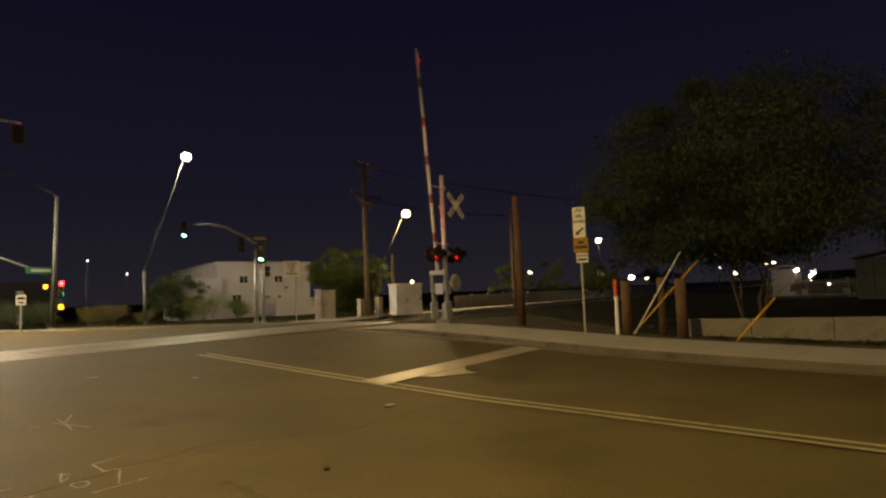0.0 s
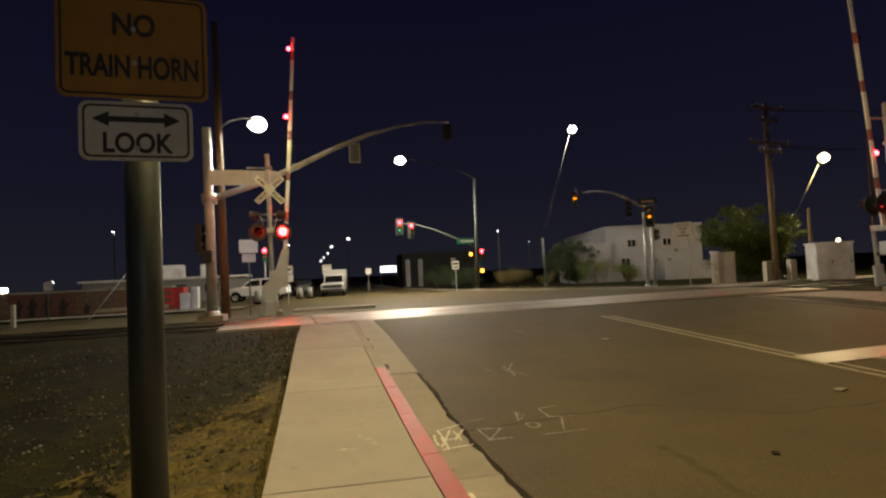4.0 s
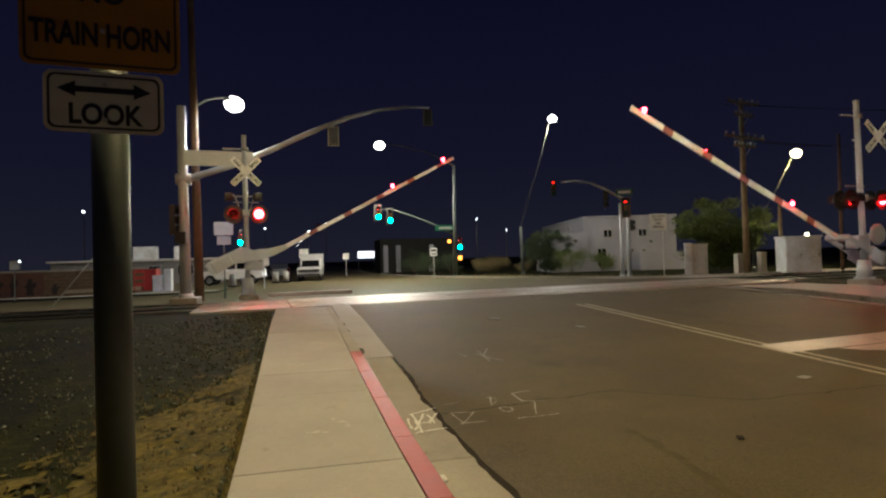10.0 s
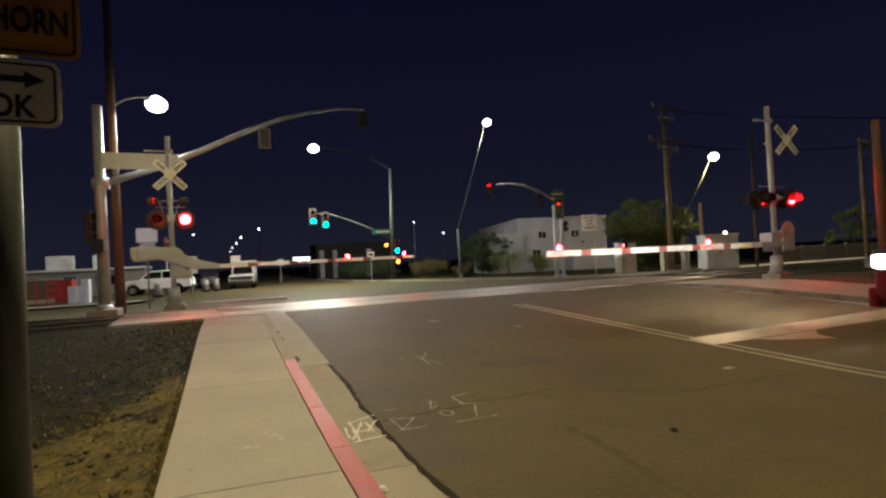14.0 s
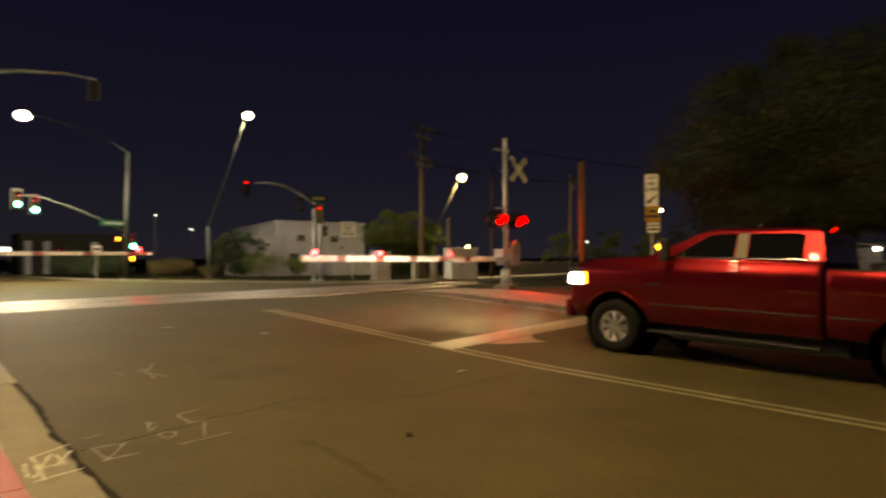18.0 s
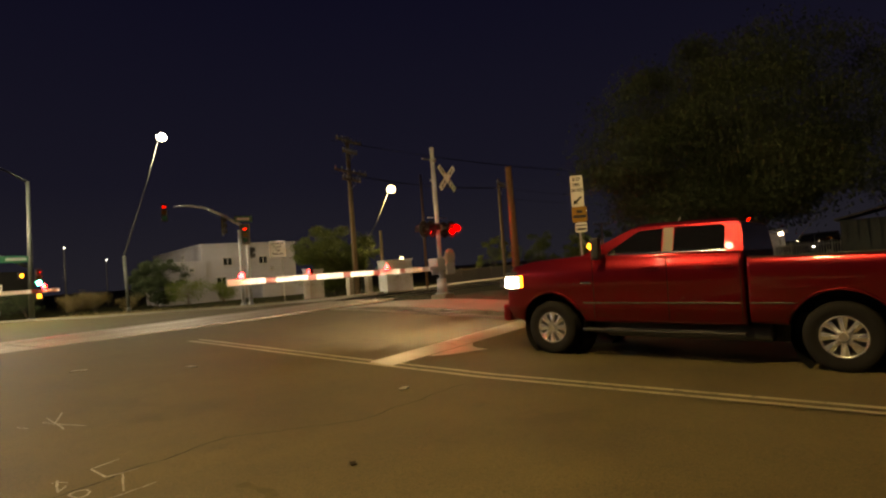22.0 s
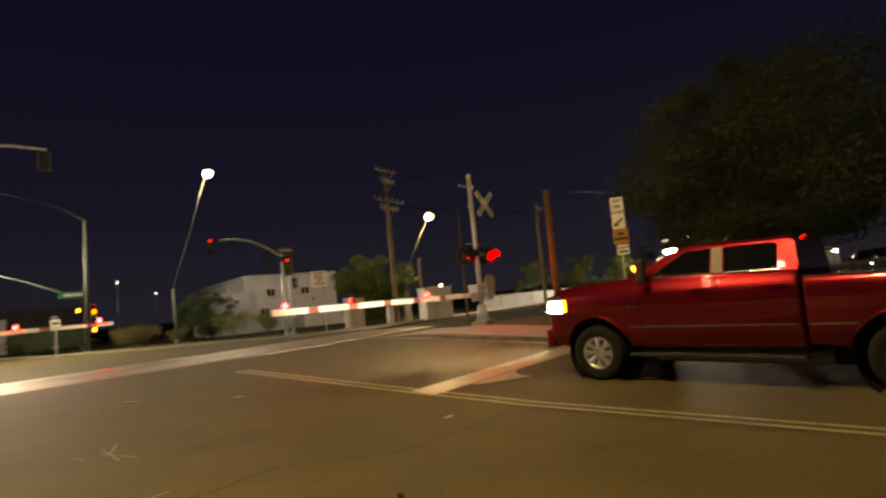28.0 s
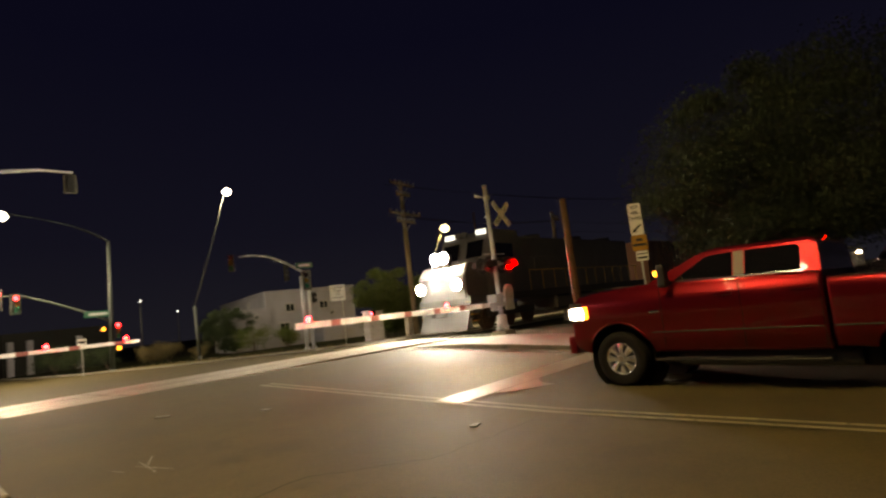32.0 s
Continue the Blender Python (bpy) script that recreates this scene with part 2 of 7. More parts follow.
# darker copy of leaf_green; the unlit trees' gloom is put into it
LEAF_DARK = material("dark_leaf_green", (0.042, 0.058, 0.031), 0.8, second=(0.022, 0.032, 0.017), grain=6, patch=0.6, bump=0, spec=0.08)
DRY_GRASS = material("dry_grass_blade", (0.22, 0.17, 0.07), 0.8, second=(0.10, 0.085, 0.03), grain=20, patch=2, bump=0)
BRICK_WALL = material("tan_block_wall", (0.15, 0.098, 0.050), 0.85, second=(0.08, 0.050, 0.030), grain=14, patch=0.7, stain=((0.05, 0.025, 0.02), 0.8, 0.54))
RED_BOX = material("red_box_paint", (0.40, 0.022, 0.016), 0.45, second=(0.28, 0.018, 0.013), grain=12, patch=1, bump=0.04)
GUARD_YELLOW = material("yellow_guy_guard", (0.75, 0.42, 0.03), 0.45, grain=12, patch=2, bump=0.03)
CAR_RED = material("red_car_paint", (0.205, 0.0048, 0.0130), 0.30, 0.82, second=(0.175, 0.0041, 0.0110), grain=3, patch=0.5, bump=0.0, coat=1.0)
CAR_WHITE = material("white_car_paint", (0.74, 0.74, 0.72), 0.3, grain=3, patch=0.5, second=(0.68, 0.68, 0.66), bump=0, coat=0.8)
RIM = material("bright_wheel_alloy", (0.86, 0.86, 0.87), 0.24, 0.88, grain=14, patch=3, second=(0.62, 0.62, 0.63), bump=0)
CHROME = material("chrome", (0.9, 0.9, 0.9), 0.14, 1.0, grain=10, patch=2, second=(0.7, 0.7, 0.7), bump=0)
RUBBER = material("tyre_rubber", (0.012, 0.0115, 0.011), 0.85, grain=60, patch=5, bump=0.2, spec=0.15)
TRIM = material("black_plastic_trim", (0.014, 0.014, 0.014), 0.5, grain=50, patch=5, bump=0.08)
TINT = glass("tinted_car_glass", (0.006, 0.006, 0.007), 0.02)
LOCO_PAINT = material("locomotive_paint", (0.10, 0.10, 0.105), 0.5, second=(0.06, 0.06, 0.065), grain=10, patch=0.8, bump=0.04)
LOCO_YELLOW = material("locomotive_yellow_paint", (0.55, 0.33, 0.03), 0.45, grain=10, patch=0.8, bump=0.03)
RED_LENS_DARK = glass("unlit_red_lens", (0.028, 0.002, 0.002), 0.12)
GREEN_LENS_DARK = glass("unlit_green_lens", (0.004, 0.05, 0.03), 0.12)
AMBER_LENS_DARK = glass("unlit_amber_lens", (0.10, 0.05, 0.004), 0.12)
GLOW_RED = glow("lit_red_lens", (1.0, 0.0020, 0.0034), 850)
GLOW_FLASH = glow("lit_red_flasher", (1.0, 0.0030, 0.0050), 480)
GLOW_STOP = glow("lit_red_signal_lens", (1.0, 0.009, 0.016), 90)
GLOW_GATE = glow("lit_gate_lamp", (1.0, 0.007, 0.013), 260)
GLOW_GREEN = glow("lit_green_lens", (0.0012, 1.0, 0.40), 200)
GLOW_AMBER = glow("lit_amber_lens", (1.0, 0.06, 0.002), 20)
GLOW_ARROW_RED = glow("lit_red_arrow", (1.0, 0.01, 0.008), 3.5)
GLOW_ARROW_AMBER = glow("lit_amber_arrow", (1.0, 0.26, 0.008), 3.5)
GLOW_LAMP = glow("lit_white_lamp_glass", (1.0, 0.95, 0.84), 14)
GLOW_WARM = glow("lit_warm_lamp_glass", (1.0, 0.85, 0.5), 10)
GLOW_FAR = glow("lit_distant_lamp", (0.9, 0.96, 1.0), 10)
GLOW_HEAD = glow("lit_headlamp", (1.0, 0.93, 0.85), 24)
GLOW_BEAM = glow("headlamp_beam", (1.0, 0.95, 0.90), 34000)
GLOW_YARD = glow("lit_yard_lamp", (1.0, 0.86, 0.66), 70)
GLOW_MARKER = glow("lit_amber_marker", (1.0, 0.30, 0.03), 12)
GLOW_TAIL = glow("lit_tail_lamp", (1.0, 0.006, 0.006), 25)
GLOW_TRAIN = glow("lit_locomotive_headlamp", (1.0, 0.96, 0.93), 1500)
GLOW_SIGN = glow("lit_white_sign_box", (0.9, 0.95, 1.0), 2.5)
PALE_POLE = material("grey_weathered_pole_wood", (0.30, 0.225, 0.13), 0.9, second=(0.17, 0.125, 0.075), grain=14, patch=2.5, bump=0.5, stain=((0.12, 0.085, 0.05), 3.0, 0.6))


# ---- building blocks ----
def part(name, bm, mats, parent=None, label="", smooth=False):
    """Links a bmesh as one mesh object, as a part of its parent."""
    me = bpy.data.meshes.new(name)
    if smooth:
        for f in bm.faces:
            f.smooth = True
    bm.to_mesh(me)
    bm.free()
    for m in (mats if isinstance(mats, (list, tuple)) else [mats]):
        me.materials.append(m)
    ob = new(name, me)
    if parent is not None:
        ob.parent = parent
    if label:
        ob["label"] = label
    return ob


def share(ob, m, parent=None):
    """One more piece on the same mesh."""
    o = ob.copy()
    scene.collection.objects.link(o)
    o.parent = parent if parent is not None else ob.parent
    o.matrix_basis = m
    return o


def thing(name, m, label, category, group="", kind=""):
    e = new(name)
    e.empty_display_size = 0.2
    e.matrix_basis = m
    return tagged(e, label, category, group, kind)


def box(bm, cx, cy, cz, sx, sy, sz, rot=None, bevel=0.0, mat=0):
    r = bmesh.ops.create_cube(bm, size=1.0)
    m = pose(cx, cy, cz) @ (rot if rot is not None else Matrix()) @ Matrix.Diagonal((sx, sy, sz, 1))
    bmesh.ops.transform(bm, matrix=m, verts=r["verts"])
    faces = {f for v in r["verts"] for f in v.link_faces}
    for f in faces:
        f.material_index = mat
    if bevel:
        edges = list({e for v in r["verts"] for e in v.link_edges})
        bmesh.ops.bevel(bm, geom=edges, offset=bevel, segments=2, affect="EDGES", profile=0.6)
    return bm


def tube(bm, p0, p1, r0, r1=None, n=16, mat=0, caps=True):
    """A round bar from p0 to p1."""
    p0, p1 = Vector(p0), Vector(p1)
    r1 = r0 if r1 is None else r1
    q = (p1 - p0).to_track_quat("Z", "Y")
    rings = []
    for p, r in ((p0, r0), (p1, r1)):
        rings.append([bm.verts.new(p + q @ Vector((r * math.cos(2 * math.pi * i / n), r * math.sin(2 * math.pi * i / n), 0))) for i in range(n)])
    for i in range(n):
        f = bm.faces.new((rings[0][i], rings[0][(i + 1) % n], rings[1][(i + 1) % n], rings[1][i]))
        f.material_index, f.smooth = mat, True
    if caps:
        for ring in (list(reversed(rings[0])), rings[1]):
            bm.faces.new(ring).material_index = mat
    return bm


def pipe(bm, pts, radii, n=12, mat=0):
    """A bent round bar through points."""
    pts = [Vector(p) for p in pts]
    rings = []
    for i, p in enumerate(pts):
        d = (pts[min(i + 1, len(pts) - 1)] - pts[max(i - 1, 0)]).normalized()
        q = d.to_track_quat("Z", "Y")
        r = radii[i] if isinstance(radii, (list, tuple)) else radii
        rings.append([bm.verts.new(p + q @ Vector((r * math.cos(2 * math.pi * k / n), r * math.sin(2 * math.pi * k / n), 0))) for k in range(n)])
    for a, b in zip(rings, rings[1:]):
        for k in range(n):
            f = bm.faces.new((a[k], a[(k + 1) % n], b[(k + 1) % n], b[k]))
            f.smooth, f.material_index = True, mat
    bm.faces.new(list(reversed(rings[0]))).material_index = mat
    bm.faces.new(rings[-1]).material_index = mat
    return bm


def slab(bm, outline, depth, m=Matrix(), mat=0):
    """A flat outline (x, z) given thickness along y, from y = 0 to y = depth."""
    a = [bm.verts.new(m @ Vector((x, 0, z))) for x, z in outline]
    b = [bm.verts.new(m @ Vector((x, depth, z))) for x, z in outline]
    fs = [bm.faces.new(a), bm.faces.new(list(reversed(b)))]
    k = len(a)
    for i in range(k):
        fs.append(bm.faces.new((a[(i + 1) % k], a[i], b[i], b[(i + 1) % k])))
    for f in fs:
        f.material_index = mat
    bmesh.ops.recalc_face_normals(bm, faces=fs)
    return bm


def round_rect(w, h, r, n=5):
    pts = []
    for cx, cz, a0 in ((w / 2 - r, h / 2 - r, 0), (-w / 2 + r, h / 2 - r, 90), (-w / 2 + r, -h / 2 + r, 180), (w / 2 - r, -h / 2 + r, 270)):
        for i in range(n + 1):
            a = radians(a0 + 90 * i / n)
            pts.append((cx + r * math.cos(a), cz + r * math.sin(a)))
    return pts


def letters(text, height, mat, parent, x, y, z, rx=90, rz=0, name="lettering", stretch=1.0):
    """Raised lettering in the built-in font, turned into a mesh, centred at its place."""
    cu = bpy.data.curves.new("lettering", "FONT")
    cu.body, cu.align_x, cu.align_y = text, "CENTER", "CENTER"
    cu.size, cu.extrude, cu.offset = height * 1.38, 0.0015, height * 0.040
    tmp = new("lettering_source", cu)
    me = bpy.data.meshes.new_from_object(tmp.evaluated_get(bpy.context.evaluated_depsgraph_get()))
    bpy.data.objects.remove(tmp)
    bpy.data.curves.remove(cu)
    me.materials.clear()
    me.materials.append(mat)
    ob = new(name, me)
    ob.parent = parent
    ob.matrix_basis = pose(x, y, z, rx, 0, rz) @ Matrix.Diagonal((stretch, 1, 1, 1))
    return ob


# ---- the lie of the land ----
TRACK_Y, TRACK_SLOPE = 16.75, 0.10


def smooth(u):
    u = min(max(u, 0.0), 1.0)
    return u * u * (3 - 2 * u)


def land(x, y):
    """Height of the ground: the street climbs to the rails and falls again behind them."""
    v = y - TRACK_SLOPE * x
    if v < 14.4:
        u = (v - 4.3) / 10.1
        # the far side of the street lies lower away from the rails
        fall = 0.031 * (1 - smooth((y + 1) / 11)) * min(max(x - 6, 0), 6.7) * (1 - smooth((x - 22) / 18))
        return 0.37 * (0.55 * min(max(u, 0), 1) + 0.45 * smooth(u)) - fall
    if v < 19.0:
        return 0.37
    if v < 22:
        return 0.37 - 0.19 * smooth((v - 19.0) / 3)
    return 0.18 * (1 - smooth((v - 22) / 7))


def sheet(bm, xs, ys, lift, mat=0, thick=0.0):
    """A strip of ground over a grid: xs may be numbers or functions of y."""
    rows = []
    for y in ys:
        rows.append([bm.verts.new((fx := (x(y) if callable(x) else x), y, land(fx, y) + (lift(fx, y) if callable(lift) else lift))) for x in xs])
    for a, b in zip(rows, rows[1:]):
        for i in range(len(xs) - 1):
            f = bm.faces.new((a[i], a[i + 1], b[i + 1], b[i]))
            f.material_index, f.smooth = mat, True
    if thick:
        rows = [[bm.verts.new(v.co) for v in r] for r in rows]
        edge = [r[0] for r in rows] + rows[-1][1:] + [r[-1] for r in reversed(rows[:-1])] + list(reversed(rows[0][1:-1]))
        low = [bm.verts.new(v.co - Vector((0, 0, thick))) for v in edge]
        for i in range(len(edge)):
            j = (i + 1) % len(edge)
            bm.faces.new((edge[i], edge[j], low[j], low[i])).material_index = mat
    return bm


def span(a, b, step):
    n = max(1, int(math.ceil((b - a) / step)))
    return [a + (b - a) * i / n for i in range(n + 1)]


def walk_left(y):
    return -0.65 - 0.046 * (y - 3.7)


def walk_right(y):
    return 0.48 - 0.041 * (y - 4.2)


def bank(x, y):
    """Small bumps of the unpaved ground, none beside the pavements."""
    d = 0.0
    if x < walk_left(y) - 0.02 and y < 13.5:
        d = min((walk_left(y) - x) / 2.0, 1.0)
        return 0.09 * (1 - d) - 0.10 * d + 0.05 * d * noise.noise((x * 0.7, y * 0.7, 0)) + 0.02 * noise.noise((x * 3, y * 3, 1))
    if x > 15.4 and y < 15:
        d = min((x - 15.4) / 2.0, 1.0)
        return 0.08 - 0.10 * d + 0.05 * d * noise.noise((x * 0.7, y * 0.7, 0)) + 0.02 * noise.noise((x * 3, y * 3, 1))
    return -0.05


xs = [-2500, -600, -200, -90, -60] + span(-44, -10, 1.5) + span(-9.5, 0.3, 0.32) + [1, 4, 8, 12] + span(15.3, 30, 0.6) + span(31.5, 70, 2.2) + [90, 140, 260, 700, 2500]
ys = [-2500, -600, -150, -60, -30] + span(-20, -3, 1.5) + span(-2.4, 15, 0.32) + span(15.6, 32, 0.8) + span(34, 60, 4) + [80, 120, 200, 600, 2500]
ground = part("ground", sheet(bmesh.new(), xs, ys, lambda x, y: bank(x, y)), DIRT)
tagged(ground, "dry brown dirt and gravel verge beside the street", "ground", kind="structure")

road = part("road", sheet(bmesh.new(), [lambda y: walk_right(y) + 0.30, 2.2, 4, 7, 10, 12.62], [-400, -120, -60, -30, -15] + span(-10, 14.8, 0.7) + [15.3], 0.0), ASPHALT)
tagged(road, "worn grey asphalt street climbing to the rails", "road", kind="structure")


def edge_right(v):
    """Where the far asphalt ends against the verge."""
    pts = ((18, 20.0), (24, 19.0), (30, 16.6), (36, 12.3), (45, 8.5), (56, 6.3), (2000, 6.3))
    for (a, xa), (b, xb) in zip(pts, pts[1:]):
        if v <= b:
            return xa + (xb - xa) * (v - a) / (b - a)
    return 6.3


def skew_sheet(bm, left, right, vs, nx, lift):
    rows = []
    for v in vs:
        a, b = (left(v) if callable(left) else left), (right(v) if callable(right) else right)
        row = []
        for i in range(nx + 1):
            x = a + (b - a) * (i / nx) ** (0.35 if a < -100 else 1)
            y = v + TRACK_SLOPE * x
            row.append(bm.verts.new((x, y, land(x, y) + lift)))
        rows.append(row)
    for a, b in zip(rows, rows[1:]):
        for i in range(nx):
            bm.faces.new((a[i], a[i + 1], b[i + 1], b[i])).smooth = True
    return bm


cross = bmesh.new()
skew_sheet(cross, -3.0, edge_right, span(18.62, 21.9, 0.6), 10, 0.0)
skew_sheet(cross, -500, edge_right, span(21.9, 33, 1.2), 26, 0.0)
skew_sheet(cross, -5.5, edge_right, span(33, 60, 3) + [80, 120, 200, 400, 900], 8, 0.0)
cross_street = part("cross_street", cross, ASPHALT)
tagged(cross_street, "wide grey asphalt cross street behind the rails", "road", kind="structure")


# ---- rails and crossing ----
def on_track(x, off, z=0.0):
    """A place beside the track's middle line; off is metres towards the far side."""
    return Vector((x - off * 0.0995, TRACK_Y + TRACK_SLOPE * x + off * 0.995, z))


TRACK_Z = 0.37


def on_track_pose(x):
    c = on_track(x, 0.0, TRACK_Z + 0.008)
    return pose(c.x, c.y, c.z, 0, 0, math.degrees(math.atan(TRACK_SLOPE)))


TRACK_TURN = math.degrees(math.atan(TRACK_SLOPE))
railway = thing("railway_track", pose(0, 0, 0), "single railway track with steel rails on dark ballast", "railway track", kind="structure")
for off in (-0.7525, 0.7525):
    for name, w, z0, z1, mat in (("rail_foot", 0.15, -0.165, -0.14, RAIL), ("rail_web", 0.022, -0.14, -0.04, RAIL), ("rail_head", 0.072, -0.04, 0.008, RAIL_TOP)):
        bm = bmesh.new()
        c = on_track(0, off, TRACK_Z + (z0 + z1) / 2)
        box(bm, 0, 0, 0, 1400, w, z1 - z0, bevel=0.008 if name == "rail_head" else 0)
        o = part(name, bm, mat, railway)
        o.matrix_basis = pose(c.x, c.y, c.z, 0, 0, TRACK_TURN)

# concrete crossing panels: gauge panels between the rails, field panels outside
bm = bmesh.new()
box(bm, 0, 0, -0.10, 2.40, 1.30, 0.20, bevel=0.012)
gauge_panel = part("gauge_panel", bm, PANEL, railway, "smooth grey concrete crossing panel")
bm = bmesh.new()
box(bm, 0, 0, -0.10, 2.40, 0.98, 0.20, bevel=0.012)
field_panel = part("field_panel", bm, PANEL, railway, "smooth grey concrete crossing panel")
first = {0.0: gauge_panel, -1.32: field_panel, 1.32: field_panel}
used = set()
for i in range(8):
    x = -2.15 + 2.412 * i
    for off in (0.0, -1.32, 1.32):
        c = on_track(x, off, TRACK_Z + 0.004)
        m = pose(c.x, c.y, c.z, 0, 0, TRACK_TURN)
        ob = first[off]
        if ob in used:
            share(ob, m)
        else:
            ob.matrix_basis = m
            used.add(ob)

# ties beyond the panels
bm = bmesh.new()
box(bm, 0, 0, 0, 0.23, 2.6, 0.18, bevel=0.012)
tie = part("tie", bm, TIE, railway)
tie_at = [x for x in span(-46, -3.6, 0.55)] + [x for x in span(17.6, 70, 0.55)]
for k, x in enumerate(tie_at):
    c = on_track(x, random.uniform(-0.04, 0.04), TRACK_Z - 0.25)
    m = pose(c.x, c.y, c.z, random.uniform(-0.6, 0.6), 0, TRACK_TURN + random.uniform(-1.5, 1.5))
    if k:
        share(tie, m)
    else:
        tie.matrix_basis = m


def ballast_bed(x0, x1):
    bm = bmesh.new()
    rows = []
    for x in span(x0, x1, 0.35 if x1 - x0 < 60 else 4):
        row = []
        for off, z in ((-3.4, -0.42), (-2.7, -0.30), (-2.0, -0.20), (-1.5, -0.17), (-0.75, -0.185), (0, -0.175), (0.75, -0.185), (1.5, -0.17), (2.0, -0.2), (2.7, -0.30), (3.4, -0.42)):
            c = on_track(x, off)
            row.append(bm.verts.new((c.x, c.y, TRACK_Z + z + 0.05 * noise.noise((c.x * 2.3, c.y * 2.3, 3)))))
        rows.append(row)
    for a, b in zip(rows, rows[1:]):
        for i in range(len(a) - 1):
            bm.faces.new((a[i], b[i], b[i + 1], a[i + 1]))
    bmesh.ops.recalc_face_normals(bm, faces=bm.faces[:])
    return bm


for a, b in ((-46, -3.45), (17.25, 70), (70, 700), (-700, -46)):
    tagged(part("ballast", ballast_bed(a, b), BALLAST), "dark crushed stone ballast under the rails", "ballast", kind="stuff")


def scatter(name, label, count, place, size, mat, seed):
    """Loose stones strewn over the ground, one heap of small lumps."""
    rng = random.Random(seed)
    bm = bmesh.new()
    for _ in range(count):
        x, y, z = place(rng)
        s = size * rng.uniform(0.5, 1.6)
        q = Euler((rng.uniform(0, 6), rng.uniform(0, 6), rng.uniform(0, 6))).to_matrix()
        vs = [bm.verts.new(Vector((x, y, z + s * 0.25)) + q @ Vector((a * s * rng.uniform(0.6, 1), b * s * rng.uniform(0.6, 1), c * s * rng.uniform(0.5, 0.8)))) for a, b, c in ((1, 0, 0), (-1, 0, 0), (0, 1, 0), (0, -1, 0), (0, 0, 1), (0, 0, -1))]
        for a, b, c in ((0, 2, 4), (2, 1, 4), (1, 3, 4), (3, 0, 4), (2, 0, 5), (1, 2, 5), (3, 1, 5), (0, 3, 5)):
            bm.faces.new((vs[a], vs[b], vs[c]))
    ob = part(name, bm, mat)
    return tagged(ob, label, "stones", kind="stuff")


def in_verge(rng):
    y = rng.uniform(1.0, 13.5)
    x = walk_left(y) - 0.05 - 9 * rng.random() ** 1.6
    return x, y, land(x, y) + bank(x, y)


def in_bed(rng):
    x = rng.choice((rng.uniform(-22, -3.6), rng.uniform(17.3, 40)))
    off = rng.uniform(-2.9, -1.2) if rng.random() < 0.7 else rng.uniform(-0.6, 0.6)
    c = on_track(x, off)
    return c.x, c.y, TRACK_Z - 0.17 - max(0, abs(off) - 1.7) * 0.13


def in_right(rng):
    x = 15.45 + 5 * rng.random() ** 1.5
    y = rng.uniform(0, 14.0)
    return x, y, land(x, y) + bank(x, y)


GRAVEL = material("tan_gravel", (0.13, 0.115, 0.080), 0.95, second=(0.05, 0.044, 0.031), grain=24, patch=2.2, bump=0.9, stain=((0.030, 0.026, 0.018), 1.3, 0.55), spots=16, spec=0.08)
gv = bmesh.new()
sheet(gv, [15.42] + [lambda y, k=k: 15.42 + (1.3 + 0.62 * max(y - 5.5, 0) + 0.4 * noise.noise((y, 0, 3))) * k / 9 for k in range(1, 10)], span(-8, 14.6, 0.4), lambda x, y: bank(x, y) + 0.035)
tagged(part("gravel_verge", gv, GRAVEL), "tan gravel verge behind the far pavement", "gravel", kind="structure")
scatter("gravel", "grey and tan gravel strewn over the dirt verge", 6500, in_verge, 0.022, STONE, 3)
scatter("pale_pebbles", "pale pebbles strewn over the dirt verge", 1100, in_verge, 0.017, PALE_STONE, 8)
scatter("pebbles", "larger loose stones on the dirt verge", 260, in_verge, 0.045, STONE, 4)
scatter("ballast_stones", "crushed grey stones beside the rails", 4200, in_bed, 0.045, STONE, 5)
scatter("verge_stones", "gravel and stones behind the far pavement", 1600, in_right, 0.04, STONE, 6)


def tufts(name, label, count, place, seed, tall=0.12):
    rng = random.Random(seed)
    bm = bmesh.new()
    for _ in range(count):
        x, y, z = place(rng)
        for _ in range(6):
            a, h = rng.uniform(0, 6.28), tall * rng.uniform(0.4, 1.2)
            dx, dy = math.cos(a), math.sin(a)
            w, l = 0.006, rng.uniform(0.3, 0.9) * h
            bm.faces.new([bm.verts.new(p) for p in ((x - dy * w, y + dx * w, z - 0.01), (x + dy * w, y - dx * w, z - 0.01), (x + dx * l, y + dy * l, z + h))])
    return tagged(part(name, bm, DRY_GRASS), label, "grass", kind="stuff")


def weed_place(rng):
    y = rng.uniform(1.2, 7.0)
    x = walk_left(y) - 0.03 - 1.6 * rng.random() ** 1.4
    return x, y, land(x, y) + bank(x, y)


tufts("dry_grass", "short dry yellow grass at the pavement's edge", 900, weed_place, 8, 0.055)


def far_verge(rng):
    v = rng.uniform(22, 44)
    x = edge_right(v) + 0.2 + 5 * rng.random() ** 1.5
    y = v + TRACK_SLOPE * x
    return x, y, land(x, y) - 0.05


tufts("verge_grass", "dry tan grass on the far verge", 1500, far_verge, 9, 0.22)

strip = bmesh.new()
strip_w = lambda y: (0.35 + 1.75 * (1 - smooth((y - 2.6) / 6.0)) + 0.35 * noise.noise((y * 1.3, 0, 5)) + 0.2 * noise.noise((y * 3.7, 0, 9))) * (1 - smooth((y - 8.0) / 1.6)) + 0.03
STRIP_STEP = 0.065
sheet(strip, [lambda y, k=k: walk_left(y) - 0.012 - STRIP_STEP * k for k in range(44, -1, -1)], span(-1.0, 9.5, STRIP_STEP), lambda x, y: bank(x, y) + 0.022 + 0.018 * noise.noise((x * 4, y * 4, 2)))
